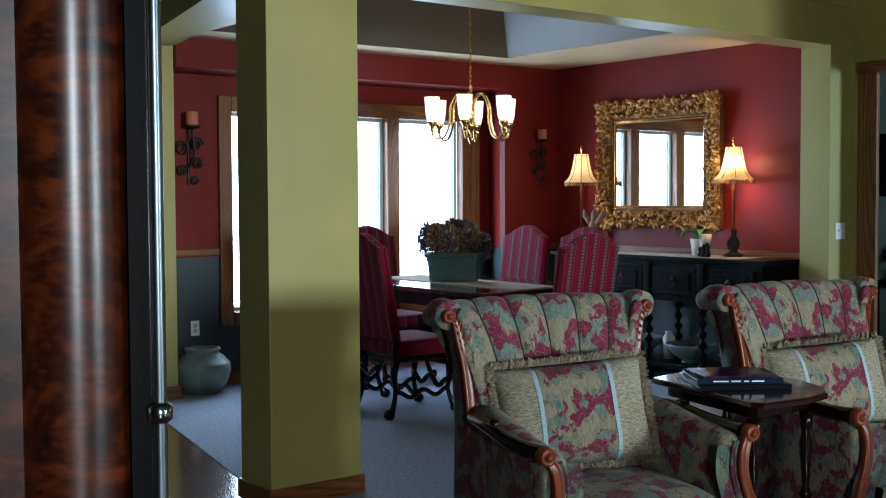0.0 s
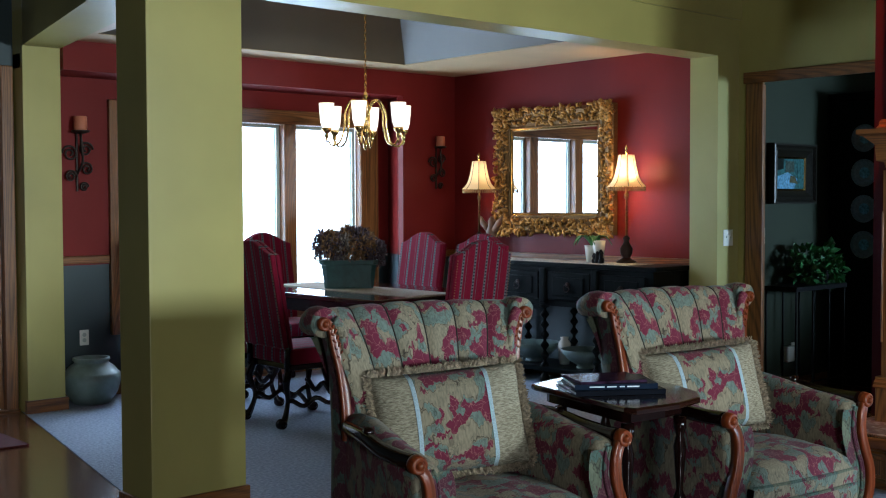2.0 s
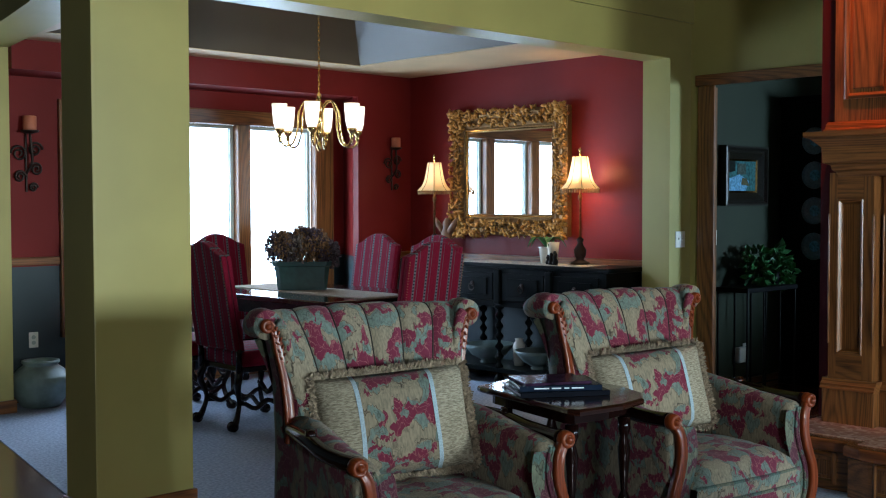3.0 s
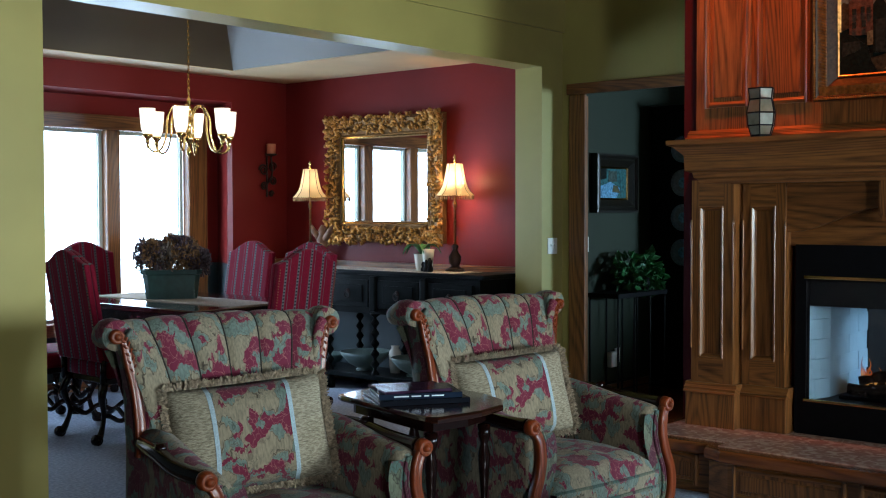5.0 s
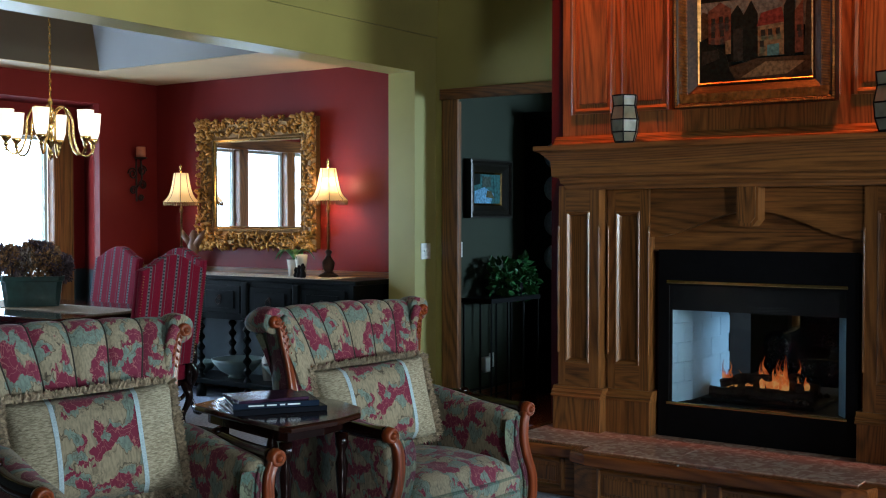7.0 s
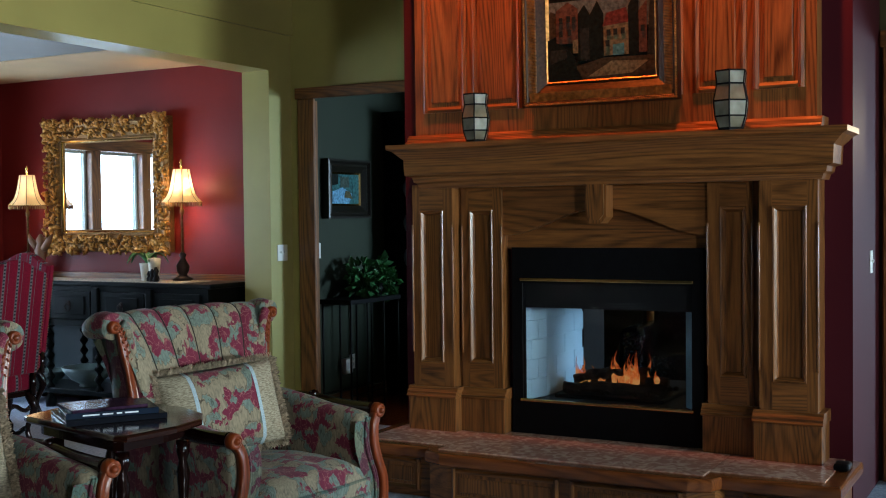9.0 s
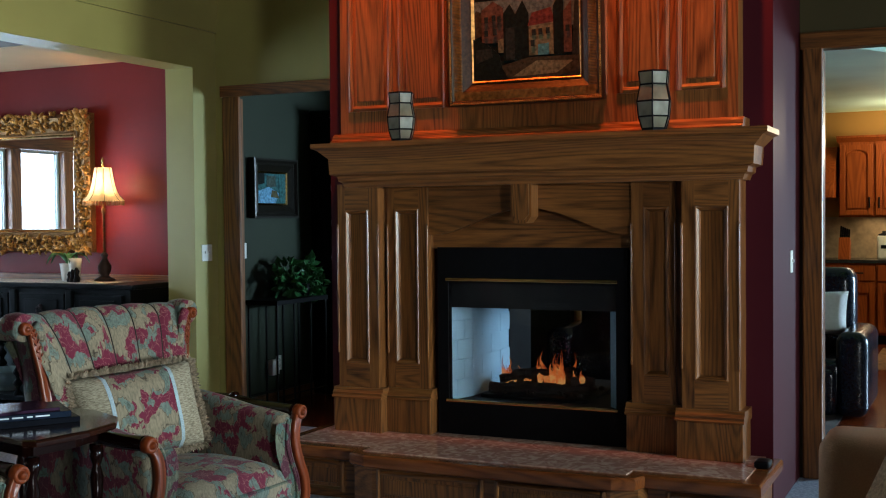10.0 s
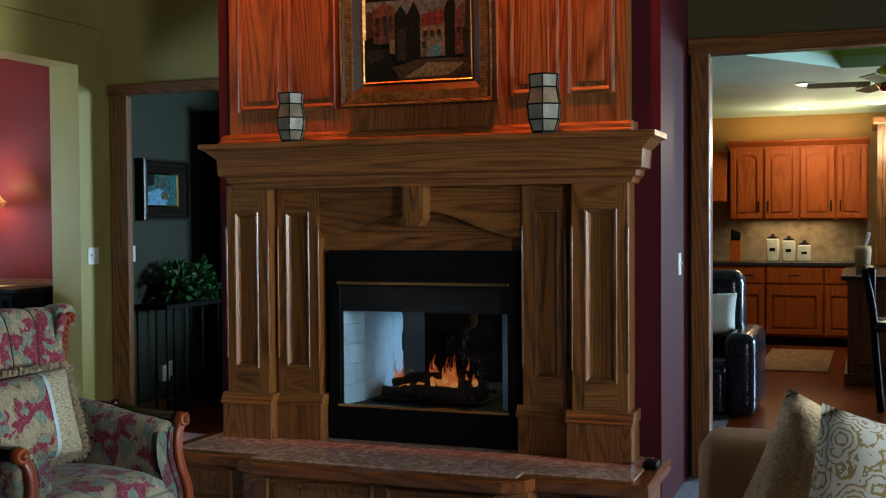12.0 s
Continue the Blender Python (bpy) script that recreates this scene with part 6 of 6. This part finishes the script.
for k in range(110):
    t = -0.375 + 0.75 * k / 109
    for z in (-0.402, 0.402):
        box(t - 0.0026, -0.055, z - 0.022, t + 0.0026, -0.036, z + 0.022, bm)
    for x in (-0.364, 0.364):
        box(x - 0.022, -0.053, t * 1.07 - 0.0022, x + 0.022, -0.036, t * 1.07 + 0.0022, bm)
part("beading", bm, GOLD, pa, "beaded gilt edge")
MILK, mkt, mkb = surface("milky_glass", 0.35, 0, (0.40, 0.38, 0.29))
mkn = node(mkt, "TexNoise", Scale=18.0)
mkt.links.new(coords(mkt), mkn.inputs["Vector"])
mkt.links.new(ramp(mkt, mkn.outputs[0], [(0.3, (0.20, 0.19, 0.12)), (0.7, (0.38, 0.36, 0.25))]), mkb.inputs["Base Color"])


def lantern(x, y, z, s, turn):
    root = thing("lantern", pose(x, y, z, 0, 0, turn) @ Matrix.Diagonal((s, s, s * 1.2, 1)), "leaded milky-glass lantern on the mantel shelf", "lantern", "lanterns on the mantel")
    levels = ((0.050, 0.006), (0.066, 0.045), (0.072, 0.095), (0.058, 0.150), (0.064, 0.192))
    for k in range(6):
        a, b = math.radians(60 * k), math.radians(60 * k + 60)
        for (r0, z0), (r1, z1) in zip(levels, levels[1:]):
            part("glass_pane", sheet([[(r0 * math.cos(a), r0 * math.sin(a), z0), (r0 * math.cos(b), r0 * math.sin(b), z0)], [(r1 * math.cos(a), r1 * math.sin(a), z1), (r1 * math.cos(b), r1 * math.sin(b), z1)]], thick=0.002), MILK, root)
        part("came", tube([(r * 1.01 * math.cos(a), r * 1.01 * math.sin(a), zz) for r, zz in levels], 0.0030, 5), BLACK_METAL, root)
    for r, zz in levels:
        part("came", tube([(r * 1.01 * math.cos(math.radians(60 * k)), r * 1.01 * math.sin(math.radians(60 * k)), zz) for k in range(7)], 0.0030, 5), BLACK_METAL, root)
    part("base", lathe([(0.052, 0), (0.052, 0.006)], 6), BLACK_METAL, root)


lantern(5.285, 2.31, 1.836, 1.08, 20)
lantern(5.285, 0.965, 1.836, 1.20, 10)
gd = thing("small_gadget", pose(5.33, 0.47, 0.269), "small black gadget on the hearth's corner", "gadget")
part("body", rounded(-0.05, -0.035, 0, 0.05, 0.035, 0.035, 0.012), BLACK_METAL, gd, smooth=True)

# ---- sofa and its pillows ----
so = thing("sofa", pose(3.25, 0, 0), "pale beige sofa with pillows, seen over its back corner", "sofa")
part("back", rounded(0.0, -1.95, 0.10, 0.24, -0.03, 0.82, 0.05, 4), LINEN, so, smooth=True)
part("seat", rounded(-0.80, -1.70, 0.25, 0.0, -0.25, 0.46, 0.05, 4), LINEN, so, smooth=True)
part("base", box(-0.78, -1.93, 0.06, 0.20, -0.06, 0.25, bevel=0.01), LINEN, so)
for y in (-1.82, -0.14):
    part("arm", rounded(-0.82, y - 0.11, 0.10, 0.02, y + 0.11, 0.60, 0.05, 4), LINEN, so, smooth=True)
for x in (-0.72, 0.14):
    for y in (-1.86, -0.12):
        part("foot", box(x - 0.03, y - 0.03, 0, x + 0.03, y + 0.03, 0.07), MAHOGANY, so)
CREAM_KNIT = plain("nubby_cream_cloth", (0.50, 0.36, 0.22), 0.95, 0, 0.3, 110, 1.0)
PAISLEY, pt, pb = surface("paisley_cloth", 0.9)
pat = coords(pt)
pv = node(pt, "TexVoronoi", Scale=15.0)
pn = node(pt, "TexNoise", Scale=24.0, Detail=2.0, Distortion=2.2)
pt.links.new(pat, pv.inputs["Vector"])
pt.links.new(pat, pn.inputs["Vector"])
pw = maths(pt, "SINE", maths(pt, "ADD", maths(pt, "MULTIPLY", pv.outputs["Distance"], 34.0), maths(pt, "MULTIPLY", pn.outputs[0], 9.0)))
pt.links.new(ramp(pt, pw, [(0.42, (0.50, 0.49, 0.43)), (0.62, (0.26, 0.18, 0.075))]), pb.inputs["Base Color"])


def square_pillow(m, w, mat, label):
    root = thing("pillow", m, label, "pillow", "pillows on the sofa")
    part("cover", puff(-w / 2, w / 2, w, w, 0.17, 15, 15), mat, root, smooth=True)


square_pillow(pose(3.12, -0.40, 0.70, -14, 24, -84), 0.44, CREAM_KNIT, "cream nubby square pillow on the sofa")
square_pillow(pose(2.97, -0.56, 0.69, -16, 14, -78), 0.48, PAISLEY, "beige paisley square pillow on the sofa")

# ---- kitchen and family room beyond ----
KX = 13.30
def kitchen_door(parent, y0, y1, z0, z1, x, arched=True):
    d = part("door", box(x - 0.010, y0, z0, x, y1, z1), CHERRY, parent)
    rise, f = (0.055 if arched else 0.0), 0.058
    for a, b in ((y0, y0 + f), (y1 - f, y1)):
        part("stile", box(x - 0.034, a, z0, x - 0.010, b, z1, bevel=0.005), CHERRY, d)
    part("rail", box(x - 0.034, y0 + f, z0, x - 0.010, y1 - f, z0 + f, bevel=0.005), CHERRY, d)
    arch = [(y0 + f + (y1 - y0 - 2 * f) * i / 10, z1 - f - 0.055 + rise * math.sin(math.pi * i / 10) ** 0.7) for i in range(11)]
    part("rail", prism([(y0 + f, z1), *arch, (y1 - f, z1)], "x", x - 0.034, x - 0.010), CHERRY, d)
    inner = [(y + (0.022 if i == 0 else -0.022 if i == 10 else 0), z - 0.03) for i, (y, z) in enumerate(arch)]
    part("door_panel", prism([(y1 - f - 0.022, z0 + f + 0.022), (y0 + f + 0.022, z0 + f + 0.022), *inner], "x", x - 0.030, x - 0.010), CHERRY, d)
    return d


ys = (1.04, 0.66, 0.27, -0.12, -0.46)
for i, (b, a) in enumerate(zip(ys, ys[1:])):
    cab = thing("wall_cabinet", pose(0, 0, 0), "cherry wall cabinet with arched raised-panel door", "cabinet", "kitchen wall cabinets")
    part("body", box(KX + 0.25, a + 0.001, 1.40, 13.9, b - 0.001, 2.24), CHERRY, cab)
    d = kitchen_door(cab, a + 0.015, b - 0.015, 1.42, 2.21, KX + 0.25)
    hy = a + 0.05 if i in (0, 2) else b - 0.05
    part("handle", tube([(KX + 0.205, hy, 1.50), (KX + 0.205, hy, 1.62)], 0.008, 6), BLACK_METAL, d)
cr = setting("trim_cabinet_crown", prism([(KX + 0.25, 2.24), (KX + 0.18, 2.29), (KX + 0.18, 2.31), (13.9, 2.31), (13.9, 2.24)], "y", -0.47, 1.06), CHERRY, "cherry crown over the cabinets", "trim")
for b, a in ((1.6, 1.0), (1.0, 0.62), (0.62, 0.0), (0.0, -0.46)):
    cab = thing("base_cabinet", pose(0, 0, 0), "cherry base cabinet with drawer and door", "cabinet", "kitchen base cabinets")
    part("body", box(KX, a + 0.001, 0.10, 13.9, b - 0.001, 0.89), CHERRY, cab)
    dr = part("drawer", box(KX - 0.022, a + 0.015, 0.70, KX, b - 0.015, 0.87, bevel=0.004), CHERRY, cab)
    part("handle", tube([(KX - 0.05, (a + b) / 2 - 0.06, 0.785), (KX - 0.05, (a + b) / 2 + 0.06, 0.785)], 0.008, 6), BLACK_METAL, dr)
    kitchen_door(cab, a + 0.015, b - 0.015, 0.13, 0.68, KX, False)
    part("toe_kick", box(KX + 0.06, a + 0.001, 0.0, KX + 0.08, b - 0.001, 0.10), BLACK_METAL, cab)
COUNTER = plain("dark_stone_counter", (0.025, 0.024, 0.022), 0.2, 0, 0.4, 60)
wt = thing("worktop", pose(0, 0, 0), "dark stone kitchen worktop", "worktop")
part("slab", box(KX - 0.03, -0.5, 0.89, 13.9, 1.62, 0.93, bevel=0.004), COUNTER, wt)
setting("wall_backsplash", box(13.88, -0.5, 0.93, 13.9, 1.62, 1.40), plain("stone_backsplash", (0.26, 0.20, 0.13), 0.5, 0, 0.3, 12), "mottled stone backsplash", "wall")
lamp("under_cabinet_light", "AREA", look((13.65, 0.35, 1.38), (13.68, 0.35, 0.9)), 5, (1, 0.66, 0.30), 0.9, 0.2)
lamp("over_cabinet_light", "AREA", look((13.72, 0.35, 2.33), (13.75, 0.35, 2.6)), 2.5, (1, 0.62, 0.22), 1.4, 0.1)
for y, h in ((0.56, 0.26), (0.385, 0.24), (0.215, 0.19)):
    c = thing("canister", pose(13.55, y, 0.931), "white ceramic canister with a dark lid knob", "canister", "canisters on the worktop")
    part("body", rounded(-0.07, -0.07, 0, 0.07, 0.07, h, 0.02), WHITE_CERAMIC, c, smooth=True)
    part("lid", lathe([(0.06, h), (0.062, h + 0.015), (0.02, h + 0.03), (0.022, h + 0.05)], 14), BLACK_METAL, c, smooth=True)
    part("badge", box(-0.074, -0.03, h * 0.45, -0.07, 0.03, h * 0.6), BLACK_METAL, c)
kb = thing("knife_block", pose(13.55, 0.98, 0.931), "wooden knife block with black-handled knives", "knife block")
part("block", prism([(-0.06, 0), (0.08, 0), (0.10, 0.20), (0.0, 0.24)], "y", -0.06, 0.06), CHERRY, kb)
for k in range(5):
    part("knife_handle", tube([(0.04, -0.045 + 0.022 * k, 0.22), (0.0, -0.055 + 0.022 * k, 0.33 + 0.01 * k)], 0.011, 6), BLACK_METAL, kb)
hd = thing("range_hood", pose(13.55, 1.35, 0), "sloped cherry range hood", "range hood")
part("hood", prism([(-0.30, 1.62), (0.34, 1.62), (0.34, 2.2), (0.14, 2.2), (-0.25, 1.75)], "y", -0.28, 0.28), CHERRY, hd)
tc = thing("tall_cabinet", pose(0, 0, 0), "tall oak kitchen cabinet", "cabinet")
part("body", box(12.9, -1.5, 0.93, 13.9, -0.55, 2.40), OAK, tc)
part("door", box(12.875, -1.45, 1.42, 12.9, -0.6, 2.3, bevel=0.01), OAK, tc)
part("crown", box(12.84, -1.5, 2.40, 13.9, -0.5, 2.48, bevel=0.02), OAK_LEVEL, tc)
il = thing("kitchen_island", pose(0, 0, 0), "oak kitchen island with dark worktop", "kitchen island")
part("body", box(10.4, -1.7, 0.09, 12.1, -0.30, 0.89), OAK, il)
part("base", box(10.37, -1.7, 0.0, 12.13, -0.27, 0.09, bevel=0.01), OAK_LEVEL, il)
part("worktop", box(10.33, -1.75, 0.89, 12.15, -0.25, 0.93, bevel=0.006), COUNTER, il)
raised_panel(10.4, -0.95, -0.38, 0.18, 0.82, il)
mt2 = thing("kitchen_mat", pose(12.0, 0.2, 0), "tan patterned mat on the kitchen floor", "mat")
part("cloth", box(-0.9, -0.32, -0.001, 0.9, 0.32, 0.008), plain("tan_pattern_mat", (0.22, 0.105, 0.04), 0.95, 0, 0.6, 22), mt2)
RUG = floral("dark_patterned_rug", 0.35, (0.22, 0.12, 0.11))
rg = thing("area_rug", pose(8.3, 0.95, 0), "dark floral area rug under the recliner", "rug")
part("cloth", box(-1.3, -0.50, -0.001, 0.95, 1.2, 0.01), RUG, rg)
rc = thing("recliner", pose(8.75, 0.82, -0.048), "black leather recliner in daylight", "recliner")
part("seat", rounded(-0.42, -0.38, 0.10, 0.40, 0.38, 0.46, 0.06, 4), LEATHER, rc, smooth=True)
part("backrest", rounded(0.22, -0.40, 0.40, 0.50, 0.40, 1.08, 0.10, 5), LEATHER, rc, smooth=True)
for s in (-1, 1):
    part("armrest", rounded(-0.46, s * 0.44 - 0.11, 0.06, 0.42, s * 0.44 + 0.11, 0.66, 0.08, 5), LEATHER, rc, smooth=True)
part("footrest", rounded(-0.50, -0.34, 0.08, -0.40, 0.34, 0.40, 0.04, 4), LEATHER, rc, smooth=True)
square_p = thing("pillow", pose(8.86, 0.71, 0.70, -18, 0, -90), "white pillow on the leather recliner", "pillow")
part("cover", puff(-0.25, 0.25, 0.50, 0.34, 0.15), plain("white_pillow_cloth", (0.75, 0.76, 0.74), 0.9, 0, 0.05, 60), square_p, smooth=True)
th = thing("throw_blanket", pose(8.55, 0.72, 0.475), "brown patterned throw on the recliner's seat", "throw")
part("cloth", puff(-0.25, 0.25, 0.5, 0.4, 0.12), FRINGE, th, smooth=True)
bs = thing("bar_chair", pose(9.2, -0.72, 0), "black high-backed kitchen chair", "chair")
for s in (-1, 1):
    part("leg", tube(curve((0.22 * s, 0.16, 0.0), (0.20 * s, 0.20, 0.45), (0.20 * s, 0.22, 0.75), (0.20 * s, 0.28, 1.05), steps=4), 0.028, 8), BLACK_WOOD, bs, smooth=True)
    part("leg", tube([(0.22 * s, -0.24, 0.0), (0.2 * s, -0.2, 0.6)], 0.025, 8), BLACK_WOOD, bs, smooth=True)
part("seat", rounded(-0.24, -0.24, 0.58, 0.24, 0.22, 0.66, 0.03), LEATHER, bs, smooth=True)
part("backrest", rounded(-0.2, 0.20, 0.80, 0.2, 0.27, 1.06, 0.02), BLACK_WOOD, bs, smooth=True)
ut = thing("utensil_crock", pose(10.9, -0.42, 0.931), "tan crock and paper roll on the island", "crock")
part("crock", lathe([(0.06, 0), (0.075, 0.2), (0.07, 0.24), (0.06, 0.24)], 14), CREAM_KNIT, ut, smooth=True)
part("spoon", tube([(0, 0, 0.15), (-0.02, -0.05, 0.36)], [0.008, 0.018], 6), WHITE_PLASTIC, ut)
fan = thing("ceiling_fan", pose(8.95, -0.62, 2.40), "ceiling fan with pale blades at rest", "ceiling fan")
part("motor", lathe([(0.06, 0.60), (0.05, 0.56), (0.015, 0.54), (0.015, 0.15), (0.10, 0.10), (0.11, 0.0), (0.06, -0.06)], 18), BRASS, fan, smooth=True)
BLADE = plain("pale_blade", (0.34, 0.33, 0.16), 0.4)
for k in range(5):
    a = math.radians(72 * k + 20)
    bm = box(0.14, -0.055, -0.004, 0.58, 0.055, 0.004, bevel=0.003)
    bmesh.ops.rotate(bm, matrix=Matrix.Rotation(0.2, 3, "X"), verts=bm.verts)
    bmesh.ops.rotate(bm, matrix=Matrix.Rotation(a, 3, "Z"), verts=bm.verts)
    part("blade", bm, BLADE, fan)
GLOW = glowing("downlight_glow", (1.0, 0.92, 0.75), 12.0)
for x, y in ((12.6, -0.55), (11.2, -0.45), (12.9, 0.2), (10.6, 0.05)):
    dl = thing("downlight", pose(x, y, 2.61), "small lit recessed ceiling light", "downlight", "kitchen downlights")
    part("trim_ring", lathe([(0.09, -0.001), (0.10, -0.008), (0.075, -0.012)], 20), WHITE_PLASTIC, dl)
    part("lens", lathe([(0.07, -0.013), (0.068, -0.016)], 20), GLOW, dl)

ls = thing("leather_sofa", pose(8.6, 2.0, -0.05), "black leather sofa seen through the two-sided fire", "sofa")
part("backrest", rounded(0.25, -0.70, 0.38, 0.52, 0.55, 1.02, 0.10, 5), LEATHER, ls, smooth=True)
part("seat", rounded(-0.42, -0.55, 0.08, 0.40, 0.40, 0.46, 0.06, 4), LEATHER, ls, smooth=True)
for y in (-0.62, 0.48):
    part("armrest", rounded(-0.45, y - 0.11, 0.05, 0.42, y + 0.11, 0.64, 0.08, 5), LEATHER, ls, smooth=True)
